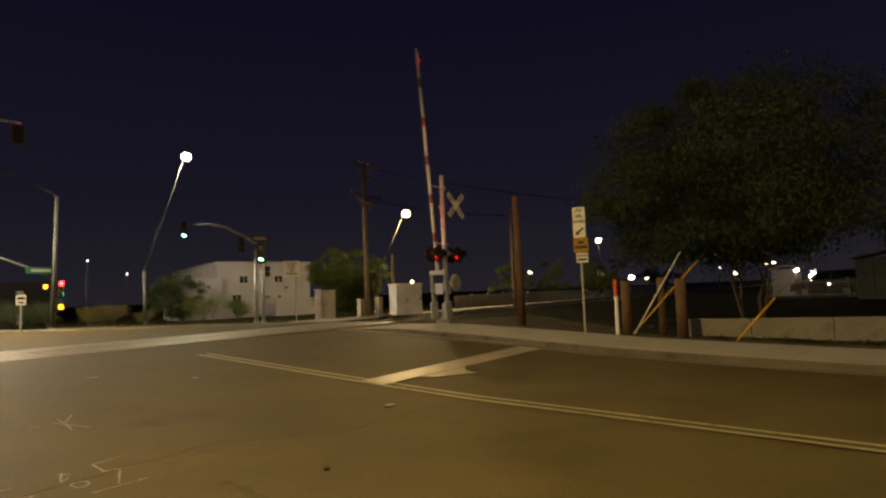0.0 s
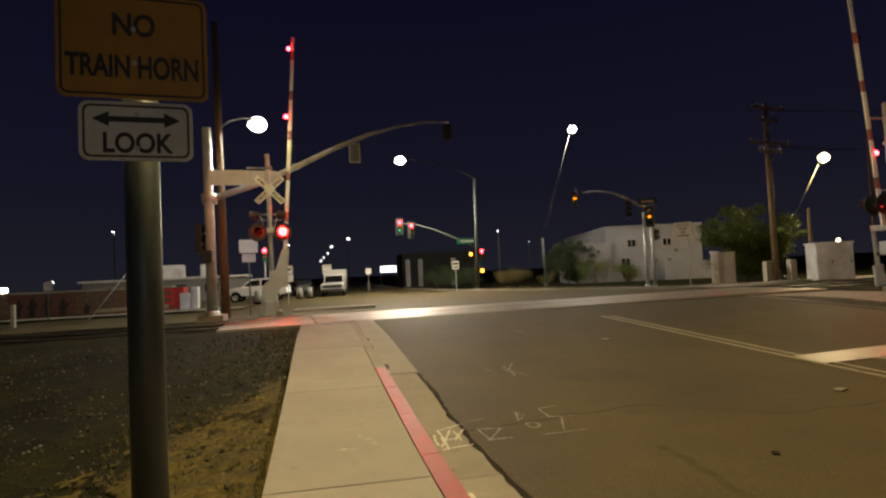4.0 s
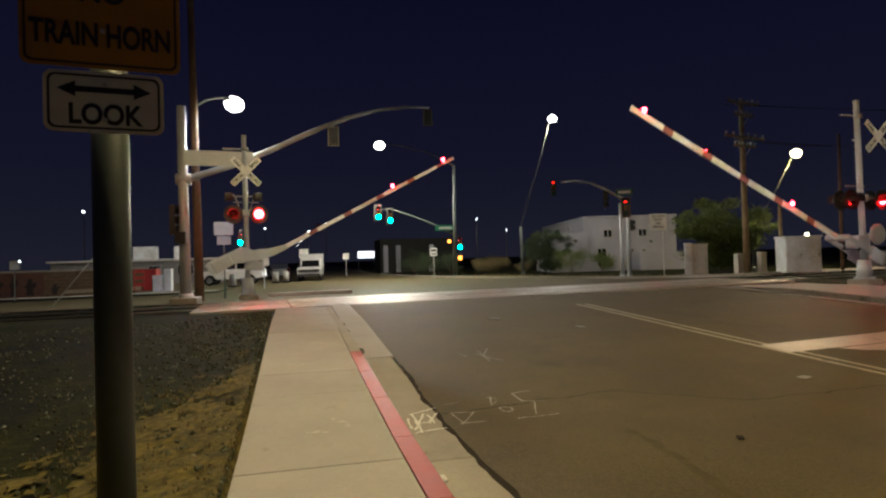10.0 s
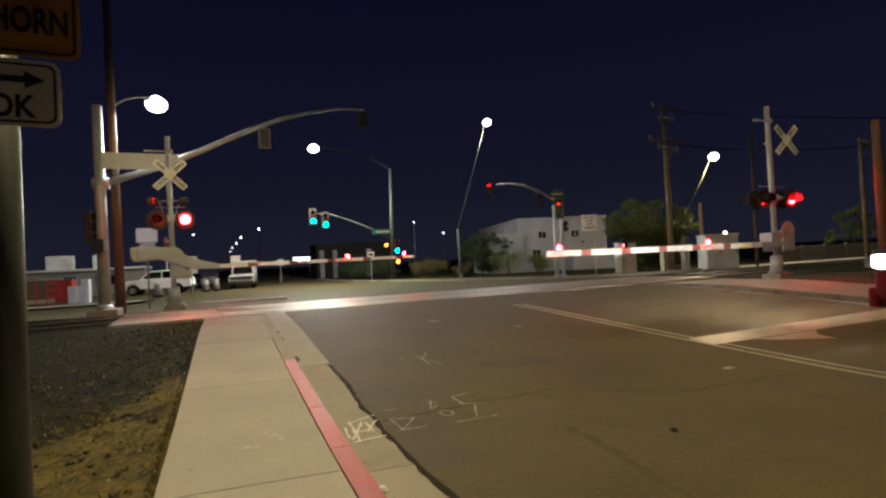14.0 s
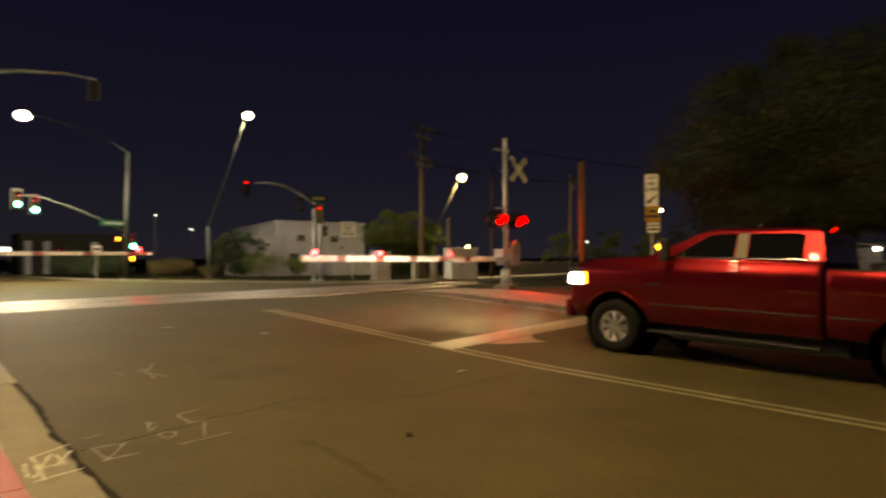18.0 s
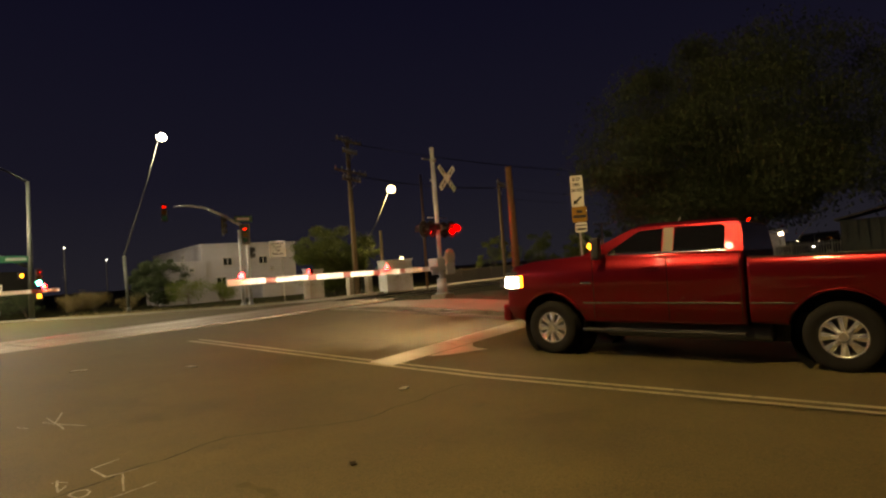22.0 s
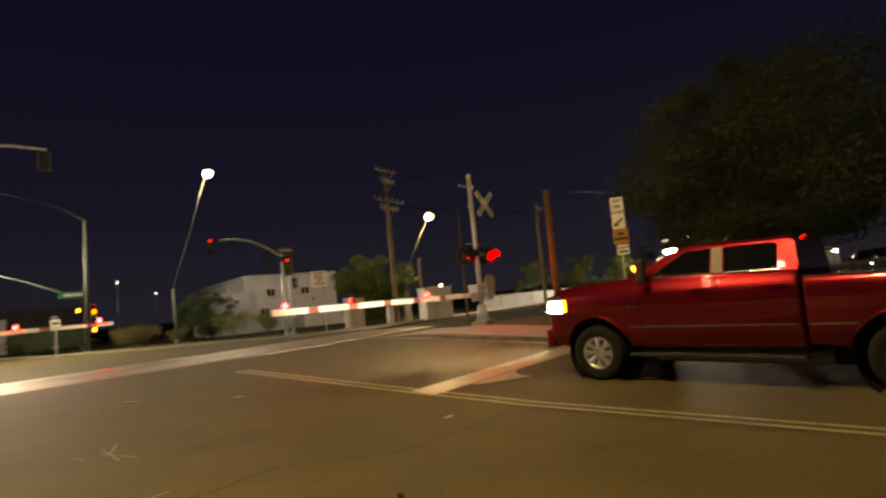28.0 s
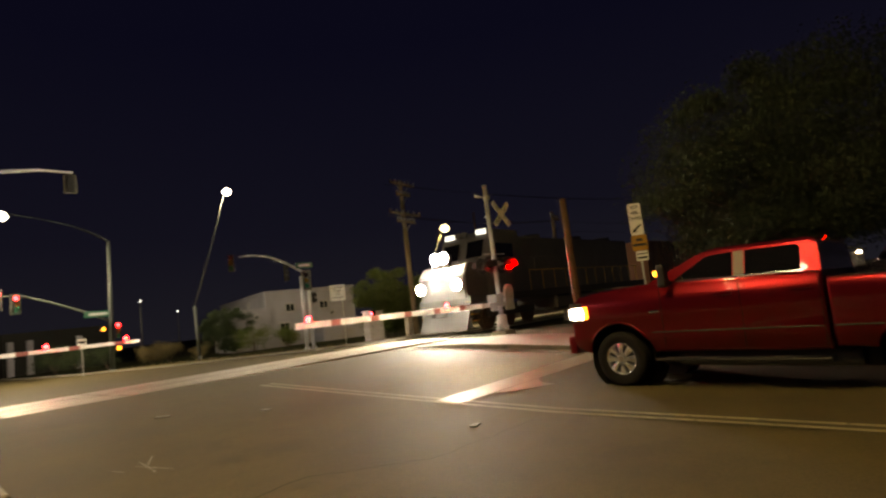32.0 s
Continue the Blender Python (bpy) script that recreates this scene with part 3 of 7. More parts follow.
# ragged patches: the dead grass thins out into the dark dirt
bare = []
for f in strip.faces:
    c = f.calc_center_median()
    d = (walk_left(c.y) - c.x) / strip_w(c.y)
    cover = 1.0 - d + 0.75 * noise.noise((c.x * 1.7, c.y * 1.7, 4)) + 0.55 * noise.noise((c.x * 5.5, c.y * 5.5, 6)) + 0.35 * noise.noise((c.x * 13, c.y * 13, 8))
    if cover < 0.12 + 0.25 * max(c.y - 4, 0) * (1 - min(d, 1)):
        bare.append(f)
bmesh.ops.delete(strip, geom=bare, context="FACES")
verge = bmesh.new()
skew_sheet(verge, lambda v: edge_right(v) + 0.17, lambda v: edge_right(v) + 2.6 + 0.6 * noise.noise((v, 0, 7)), span(19.2, 44, 0.8), 5, 0.03)
tagged(part("verge", verge, TAN_DIRT), "strip of dry tan grass and dirt at the far corner", "dirt", kind="structure")
tagged(part("dirt_strip", strip, TAN_DIRT), "strip of tan dirt and dead grass by the pavement", "dirt", kind="structure")

# ---- pavements, kerbs, gutter ----
pavement = thing("pavement", pose(0, 0, 0), "pale concrete pavement in cast slabs beside the street", "pavement", kind="structure")


def slab_piece(name, xa, xb, y0, y1, lift, thick, mat, parent, gap=0.006):
    bm = bmesh.new()
    sheet(bm, [lambda y: xa(y) + gap, lambda y: xa(y) * 0.5 + xb(y) * 0.5, lambda y: xb(y) - gap], span(y0 + gap, y1 - gap, 0.8), lift, 0, thick)
    return part(name, bm, mat, parent)


joints = [-16, -13, -10, -7.2, -4.6, -2.0, 0.95, 3.92, 6.9, 9.9, 12.4, 14.75]
for a, b in zip(joints, joints[1:]):
    slab_piece("slab", walk_left, walk_right, a, b, lambda x, y: 0.12 * (1 - smooth((y - 10.5) / 4.0)), 0.14, CONCRETE, pavement)
kerb_cut = lambda y: walk_right(y) + 0.155
# kerb face's shade and the gutter's brown tone, both put into one dark colour
SHADED_BROWN_KERB = material("shaded_brown_kerb_concrete", (0.15, 0.13, 0.10), 0.9, second=(0.085, 0.073, 0.055), grain=50, patch=1.5, stain=((0.05, 0.043, 0.032), 2.0, 0.55), per_piece=0.1)
kerb_joints = span(-16, 8.0, 1.2)
for a, b in zip(kerb_joints, kerb_joints[1:]):
    o = slab_piece("red_kerb_stone", walk_right, kerb_cut, a, b, lambda x, y: 0.122, 0.20, RED_KERB, pavement, 0.004)
    o["label"] = "worn red painted kerb stone"
for a, b in zip(span(8.0, 14.75, 1.6), span(8.0, 14.75, 1.6)[1:]):
    slab_piece("kerb_stone", walk_right, kerb_cut, a, b, lambda x, y: 0.122 * (1 - smooth((y - 9.0) / 5.0)), 0.2, KERB_CONCRETE, pavement, 0.004)
gutter_joints = [-16, -13, -10, -7, -4, -1.6, 1.1, 4.1, 8.0]
gutter_out = lambda y: walk_right(y) + 0.575
for a, b in zip(gutter_joints, gutter_joints[1:]):
    slab_piece("gutter_slab", kerb_cut, gutter_out, a, b, lambda x, y: 0.012, 0.08, KERB_CONCRETE, pavement, 0.004)
bm = bmesh.new()
sheet(bm, [lambda y: kerb_cut(y) + 0.004, lambda y: kerb_cut(y) + 0.3, lambda y: kerb_cut(y) + 0.46], span(8.01, 14.75, 0.7), lambda x, y: 0.016 + 0.03 * smooth((y - 8.4) / 3) * (1 - smooth((y - 11) / 3)), 0, 0.08)
part("apron_slab", bm, CONCRETE, pavement, "pale concrete apron beside the gutter")

far_walk = thing("pavement", pose(0, 0, 0), "pale concrete pavement with an unpainted kerb across the street", "pavement", kind="structure")
fj = span(-22, 12.5, 1.8) + [13.9, 15.5]
for a, b in zip(fj, fj[1:]):
    slab_piece("slab", lambda y: 12.66, lambda y: 15.4, a, b, lambda x, y: 0.12 * (1 - smooth((y - 12.5) / 3.0)), 0.14, CONCRETE, far_walk)
    slab_piece("kerb_stone", lambda y: 12.5, lambda y: 12.66, a, b, lambda x, y: 0.122 * (1 - smooth((y - 12.5) / 3.0)), 0.2, SHADED_BROWN_KERB, far_walk, 0.004)
    slab_piece("gutter_slab", lambda y: 12.06, lambda y: 12.5, a, b, lambda x, y: 0.010, 0.08, SHADED_BROWN_KERB, far_walk, 0.003)
for a, b in ((-120, -60), (-60, -22)):
    slab_piece("slab", lambda y: 12.66, lambda y: 15.4, a, b, lambda x, y: 0.12, 0.14, CONCRETE, far_walk)

# raised island and far kerbs behind the rails
island = bmesh.new()
sheet(island, [-2.2, -1.9, 1.0, 1.3], [24.6, 24.8, 26.4, 26.6], 0.14, 0, 0.2)
tagged(part("traffic_island", island, KERB_CONCRETE), "low raised concrete traffic island behind the rails", "traffic island", kind="structure")
corner = bmesh.new()
skew_sheet(corner, lambda v: edge_right(v) - 0.02, lambda v: edge_right(v) + 0.16, span(19.2, 60, 1.2), 1, 0.13)
skew_sheet(corner, lambda v: edge_right(v) - 0.02, lambda v: edge_right(v) - 0.018, span(19.2, 60, 1.2), 1, 0.13)
r = bmesh.ops.extrude_face_region(corner, geom=corner.faces[:])
bmesh.ops.translate(corner, verts=[v for v in r["geom"] if isinstance(v, bmesh.types.BMVert)], vec=(0, 0, -0.2))
tagged(part("kerb", corner, KERB_CONCRETE), "curved concrete kerb at the far street corner", "kerb", kind="structure")
left_walk = bmesh.new()
skew_sheet(left_walk, -60, -5.6, span(33.05, 34.6, 0.5), 10, 0.12)
skew_sheet(left_walk, -60, -5.6, [33.04, 33.05], 10, 0.12)
tagged(part("pavement", left_walk, CONCRETE), "pale concrete pavement along the cross street", "pavement", kind="structure")
lot = bmesh.new()
skew_sheet(lot, -60, -5.6, span(34.6, 60, 4), 8, 0.03)
tagged(part("parking_lot", lot, ASPHALT), "grey asphalt parking lot by the far buildings", "parking lot", kind="structure")


# ---- paint on the road ----
def stripe(name, x0, x1, y0, y1, mat, label, lift=0.006):
    bm = sheet(bmesh.new(), [x0, x1] if not callable(x0) else [x0, x1], span(y0, y1, 0.7), lift)
    ob = part(name, bm, mat)
    return tagged(ob, label, "road marking", kind="structure")




def centre_line(dx):
    return lambda y: 6.47 + dx - 0.052 * max(y - 6.0, 0.0)


for dx in (-0.11, 0.11):
    stripe("yellow_line", centre_line(dx - 0.05), centre_line(dx + 0.05), -70, 12.65, YELLOW_LINE, "faded double yellow centre line")
bm = bmesh.new()
for k in range(12):
    xa, xb = 6.34 + 5.75 * k / 12, 6.34 + 5.75 * (k + 1) / 12
    vs = [bm.verts.new((x, y, land(x, y) + 0.012)) for x, y in ((xa, 6.66 + 0.115 * (xa - 6.34)), (xb, 6.66 + 0.115 * (xb - 6.34)), (xb, 7.22 + 0.135 * (xb - 6.34)), (xa, 7.22 + 0.135 * (xa - 6.34)))]
    bm.faces.new(vs)
STOP_PAINT = material("smooth_stop_line_paint", (0.34, 0.30, 0.235), 0.47, second=(0.21, 0.185, 0.14), grain=45, patch=2, stain=((0.12, 0.10, 0.068), 3.0, 0.57), spec=0.4)
tagged(part("stop_line", bm, STOP_PAINT), "wide worn white stop line before the rails", "road marking", kind="structure")
# a tongue of smeared paint on the near side of the stop line
bm = bmesh.new()
bm.faces.new([bm.verts.new((x, y, land(x, y) + 0.0145)) for x, y in ((7.22, 6.71), (7.45, 6.51), (7.72, 6.42), (8.04, 6.33), (8.26, 6.24), (8.29, 6.49), (8.4, 6.68), (8.68, 6.9))])
tagged(part("paint_smear", bm, STOP_PAINT), "tongue of smeared white paint beside the stop line", "road marking", kind="structure")
# the gutter's pale edge, laid on as a strip of line paint
stripe("gutter_edge_line", lambda y: 12.30 - 0.055 * (y - 9), lambda y: 12.40 - 0.055 * (y - 9), 8.4, 15.2, WHITE_LINE, "pale gutter edge drawn as a thin line by the kerb", 0.0165)


def ribbon(name, pts, width, mat, label, lift, seed=0, category="road marking"):
    """A painted or sealed line that wanders over the road."""
    rng = random.Random(seed)
    bm = bmesh.new()
    last = None
    for i, (x, y) in enumerate(pts):
        a, b = Vector(pts[max(i - 1, 0)]), Vector(pts[min(i + 1, len(pts) - 1)])
        d = (b - a).normalized()
        w = width * rng.uniform(0.5, 1.2) / 2
        pair = [bm.verts.new((x - d.y * w * s, y + d.x * w * s, land(x, y) + (lift(x, y) if callable(lift) else lift))) for s in (-1, 1)]
        if last:
            bm.faces.new((last[0], last[1], pair[1], pair[0]))
        last = pair
    return tagged(part(name, bm, mat), label, category, kind="structure")


def wander(x0, y0, x1, y1, n, sway, seed):
    rng = random.Random(seed)
    out, o = [], 0.0
    for i in range(n + 1):
        u = i / n
        o = o * 0.8 + rng.uniform(-sway, sway)
        out.append((x0 + (x1 - x0) * u - (y1 - y0) * o, y0 + (y1 - y0) * u + (x1 - x0) * o))
    return out


SMUDGE = material("oily_smudge", (0.088, 0.073, 0.036), 0.85, second=(0.056, 0.046, 0.024), grain=50, patch=4, spec=0.1)
ribbon("crack", wander(3.0, 5.60, 4.0, 4.9, 20, 0.012, 3) + wander(4.05, 4.88, 5.9, 4.9, 26, 0.012, 4), 0.014, CRACK, "faint crack wandering over the asphalt", 0.005, 9, "crack")
ribbon("crack", wander(1.05, 5.23, 3.0, 5.60, 30, 0.012, 2), 0.022, CRACK, "long dark crack across the asphalt", 0.005, 1, "crack")
ribbon("crack", wander(2.47, 4.35, 2.40, 2.6, 24, 0.012, 5), 0.09, SMUDGE, "dark sealed crack in the asphalt", 0.005, 2, "crack")
ribbon("crack", wander(1.39, -4.0, 0.905, 7.9, 90, 0.0015, 7), 0.055, CRACK, "dark joint between gutter and asphalt", 0.0165, 3, "crack")
ribbon("crack", wander(-0.6, 5.9, 0.5, 5.95, 14, 0.01, 8), 0.004, CRACK, "thin crack across the pavement slab", 0.1225, 4, "crack")

apron_top = lambda x, y: 0.021 + 0.03 * smooth((y - 8.4) / 3) * (1 - smooth((y - 11) / 3))
HOLE = material("dark_dirt_filled_gap", (0.030, 0.022, 0.014), 0.95, grain=40, patch=6, bump=0.5)
ribbon("crack", wander(0.365, 11.2, 0.50, 8.62, 26, 0.006, 12), 0.028, HOLE, "dirt filled gap between kerb and apron", apron_top, 5, "crack")
ribbon("crack", [(0.475, 8.70), (0.495, 8.61), (0.51, 8.50), (0.52, 8.39), (0.51, 8.31), (0.50, 8.27)], 0.13, HOLE, "broken hole in the concrete apron", apron_top, 6, "crack")
# thin dark ribbon where the kerb meets the gutter
ribbon("crack", wander(0.735, 2.0, 0.497, 7.9, 70, 0.0015, 14), 0.02, HOLE, "dark line along the foot of the kerb", lambda x, y: 0.0165, 8, "crack")

GUTTER_PAINT = material("white_spray_paint", (0.62, 0.60, 0.54), 0.8, second=(0.40, 0.385, 0.34), grain=60, patch=8, stain=((0.30, 0.28, 0.24), 16.0, 0.55))

# sprayed utility marks near the gutter and on the lane
marks = [((1.88, 7.92), (1.95, 7.74)), ((2.2, 8.07), (2.18, 7.37)), ((2.11, 7.89), (2.35, 7.32)), ((2.38, 8.19), (2.17, 7.67)), ((1.92, 5.76), (2.17, 5.83)), ((1.92, 5.76), (1.93, 5.45)), ((1.93, 5.45), (2.17, 5.42)), ((2.04, 5.41), (1.9, 5.0)), ((1.68, 4.94), (2.12, 4.97)), ((1.62, 5.69), (1.71, 5.6)), ((1.67, 5.72), (1.59, 5.42)), ((1.68, 5.52), (1.59, 5.42)), ((1.13, 5.56), (1.29, 5.59)), ((1.12, 5.27), (1.39, 5.24)), ((1.36, 5.25), (1.16, 4.92)), ((1.14, 5.23), (1.17, 4.92)), ((1.14, 4.93), (1.39, 4.94))]
for k, (a, b) in enumerate(marks):
    ribbon("sprayed_mark", wander(*a, *b, 10, 0.008, 20 + k), 0.019, CHALK, "faint white sprayed utility mark on the asphalt", 0.008, 30 + k)
ribbon("sprayed_mark", [(1.682 + 0.06 * math.cos(a * 0.5236) * (1 + 0.2 * math.sin(a * 1.7)), 5.237 + 0.085 * math.sin(a * 0.5236)) for a in range(13)], 0.018, CHALK, "small white sprayed ring on the asphalt", 0.008, 55)
marks = [((0.74, 5.3), (1.02, 5.45)), ((0.76, 5.3), (0.77, 4.76)), ((0.87, 5.3), (0.72, 4.85)), ((0.9, 5.26), (0.93, 4.98)), ((1.0, 5.29), (0.86, 5.0)), ((0.71, 4.78), (1.0, 4.84)), ((0.71, 5.19), (0.69, 4.89)), ((0.8, 5.02), (0.93, 5.05))]
for k, (a, b) in enumerate(marks):
    ribbon("sprayed_mark", wander(*a, *b, 8, 0.02, 60 + k), 0.026, GUTTER_PAINT, "white sprayed mark on the gutter slab", 0.0165, 70 + k)
SCUFF = material("pale_scuff", (0.40, 0.38, 0.34), 0.85, second=(0.30, 0.285, 0.255), grain=40, patch=9, stain=((0.27, 0.255, 0.225), 14.0, 0.47))
for k, (a, b, w) in enumerate((((-0.54, 7.45), (-0.15, 7.3), 0.10), ((0.05, 5.05), (0.13, 4.75), 0.07), ((-0.2, 4.72), (-0.02, 4.66), 0.05), ((-0.34, 8.9), (0.0, 8.85), 0.08))):
    ribbon("scuff_mark", wander(*a, *b, 10, 0.06, 90 + k), w, SCUFF, "pale scuff on the pavement slab", 0.1235, 95 + k, "scuff mark")
# flat scraps, some standing in for pale worn patches of the asphalt
for k, (x, y, s) in enumerate(((5.36, 5.45, 0.10), (3.2, 3.9, 0.05), (4.6, 9.6, 0.12), (3.4, 11.0, 0.14))):
    bm = bmesh.new()
    box(bm, 0, 0, 0, s * 1.6, s, 0.012, bevel=0.004)
    o = part("litter", bm, CHALK if k != 1 else CRACK)
    o.matrix_basis = pose(x, y, land(x, y) + 0.008, 0, 0, 20 + 40 * k)
    tagged(o, "flat scrap standing for litter and pale worn patches on the asphalt", "litter")
bm = bmesh.new()
bmesh.ops.create_icosphere(bm, subdivisions=2, radius=0.032)
for v in bm.verts:
    v.co = Vector((v.co.x * 1.1, v.co.y * 1.5, v.co.z * 0.5)) * (1 + 0.5 * noise.noise(v.co * 40))
o = part("crumpled_paper", bm, material("crumpled_paper", (0.62, 0.60, 0.55), 0.8, grain=40, patch=8, bump=0.2))
o.matrix_basis = pose(0.72, 3.72, 0.026)
tagged(o, "crumpled scrap of white paper in the gutter", "litter")
bm = bmesh.new()
for k in range(90):
    rng = random.Random(k)
    yy = rng.uniform(2.5, 7.9)
    xx = kerb_cut(yy) + 0.012 + abs(rng.gauss(0, 0.025))
    s = rng.uniform(0.006, 0.018)
    a = rng.uniform(0, 3.1)
    bm.faces.new([bm.verts.new((xx + s * math.cos(a + d) * (1.4 if i % 2 else 0.7), yy + s * math.sin(a + d) * (1.4 if i % 2 else 0.7), land(xx, yy) + 0.019 + 0.004 * rng.random())) for i, d in enumerate((0, 1.57, 3.14, 4.71))])
tagged(part("leaf_litter", bm, material("dry_leaf_bits", (0.16, 0.10, 0.045), 0.9, grain=30, patch=9)), "bits of dry leaf along the kerb", "leaf litter", kind="stuff")


# ---- the sign post by the pavement ----
def sign_panel(name, parent, w, h, mat, x, y, z, rz=0, rx=0, border=True, radius=0.04, label=""):
    """A sheet-metal sign facing -y, with a dark border line."""
    bm = bmesh.new()
    slab(bm, round_rect(w, h, radius), 0.004)
    ob = part(name, bm, mat, parent, label)
    ob.matrix_basis = pose(x, y, z, rx, 0, rz)
    if border:
        bm = bmesh.new()
        t, o, i = 0.012, round_rect(w - 0.03, h - 0.03, radius * 0.8), round_rect(w - 0.05, h - 0.05, radius * 0.65)
        a, b = [bm.verts.new((px, -0.0015, pz)) for px, pz in o], [bm.verts.new((px, -0.0015, pz)) for px, pz in i]
        for k in range(len(a)):
            bm.faces.new((a[k], a[(k + 1) % len(a)], b[(k + 1) % len(a)], b[k]))
        part("border", bm, INK, ob)
    return ob


post_sign = thing("sign_post", pose(-1.002, 2.86, 0.03, 0, 0, 8.5), "thick grey steel post with yellow and white crossing signs", "sign post")
bm = bmesh.new()
tube(bm, (0, 0, -0.05), (0, 0, 3.05), 0.080, 0.077, 28)
part("post", bm, POST, post_sign)
horn = sign_panel("warning_sign", post_sign, 0.635, 0.50, SIGN_YELLOW, -0.005, -0.098, 2.635, rx=0, label="dull yellow warning sign with black lettering")
letters("NO", 0.105, INK, horn, 0.0, -0.004, 0.095, stretch=0.80)
letters("TRAIN HORN", 0.105, INK, horn, 0, -0.004, -0.105, stretch=0.63)
lookb = sign_panel("look_sign", post_sign, 0.475, 0.275, SIGN_DIMMED, 0.0, -0.100, 2.232, rx=0, label="white sign with a two-way arrow")
letters("LOOK", 0.092, INK, lookb, 0.0, -0.004, -0.06, stretch=0.82)
bm = bmesh.new()
slab(bm, ((-0.185, 0.055), (-0.115, 0.09), (-0.115, 0.068), (0.115, 0.068), (0.115, 0.09), (0.185, 0.055), (0.115, 0.02), (0.115, 0.042), (-0.115, 0.042), (-0.115, 0.02)), -0.003)
part("arrow", bm, INK, lookb).location = (0, -0.001, 0)
for s in (horn, lookb):
    for dz in (-0.08, 0.08):
        bm = bmesh.new()
        tube(bm, (0, 0, dz), (0, -0.008, dz), 0.011, n=10)
        part("bolt", bm, GALV, s)
for z in (2.2, 2.6):
    bm = bmesh.new()
    tube(bm, (0, 0, z - 0.02), (0, 0, z + 0.02), 0.085, n=28)
    box(bm, 0, -0.09, z, 0.09, 0.012, 0.04)
    part("clamp", bm, GALV, post_sign)

# ---- crossing signals with gates ----
MOVERS = {}
PIVOTS = {"left": (0.40, 1.34), "right": (0.40, 1.12)}
FLASH = []


def lens_pair(parent, x, y, z, facing, strong=1, r=0.15, hood=0.28, flash=None):
    """One flashing light: round dark backing, hood and red lens."""
    bm = bmesh.new()
    tube(bm, (x, y, z), (x, y + 0.02 * facing, z), 0.30, n=28)
    back = part("backing_disc", bm, BLACK, parent)
    bm = bmesh.new()
    n = 14
    rings = []
    for d in (0.02, hood):
        ring = []
        for i in range(n + 1):
            a = radians(-25 + 230 * i / n)
            ring.append(bm.verts.new((x + (r + 0.025) * math.cos(a), y + d * facing, z + (r + 0.025) * math.sin(a))))
        rings.append(ring)
    for i in range(n):
        bm.faces.new((rings[0][i], rings[0][i + 1], rings[1][i + 1], rings[1][i]))
    bmesh.ops.solidify(bm, geom=bm.faces[:], thickness=0.006)
    part("hood", bm, BLACK, back)
    bm = bmesh.new()
    bmesh.ops.create_uvsphere(bm, u_segments=20, v_segments=10, radius=1, matrix=Matrix.Diagonal((r, 0.05, r, 1)))
    for f in bm.faces:
        f.material_index = 1 if f.calc_center_median().y * facing < 0 else 0
    lens = part("lens", bm, [(GLOW_STOP, GLOW_FLASH, GLOW_RED)[strong], RED_LENS_DARK], back, "glowing red lens", smooth=True)
    lens.matrix_basis = pose(x, y + 0.022 * facing, z)
    FLASH.append((lens, (x, y + 0.022 * facing, z), flash))
    bm = bmesh.new()
    tube(bm, (x, y, z), (x, y - 0.14 * facing, z), 0.16, 0.12, n=20)
    part("lamp_housing", bm, BLACK, parent)


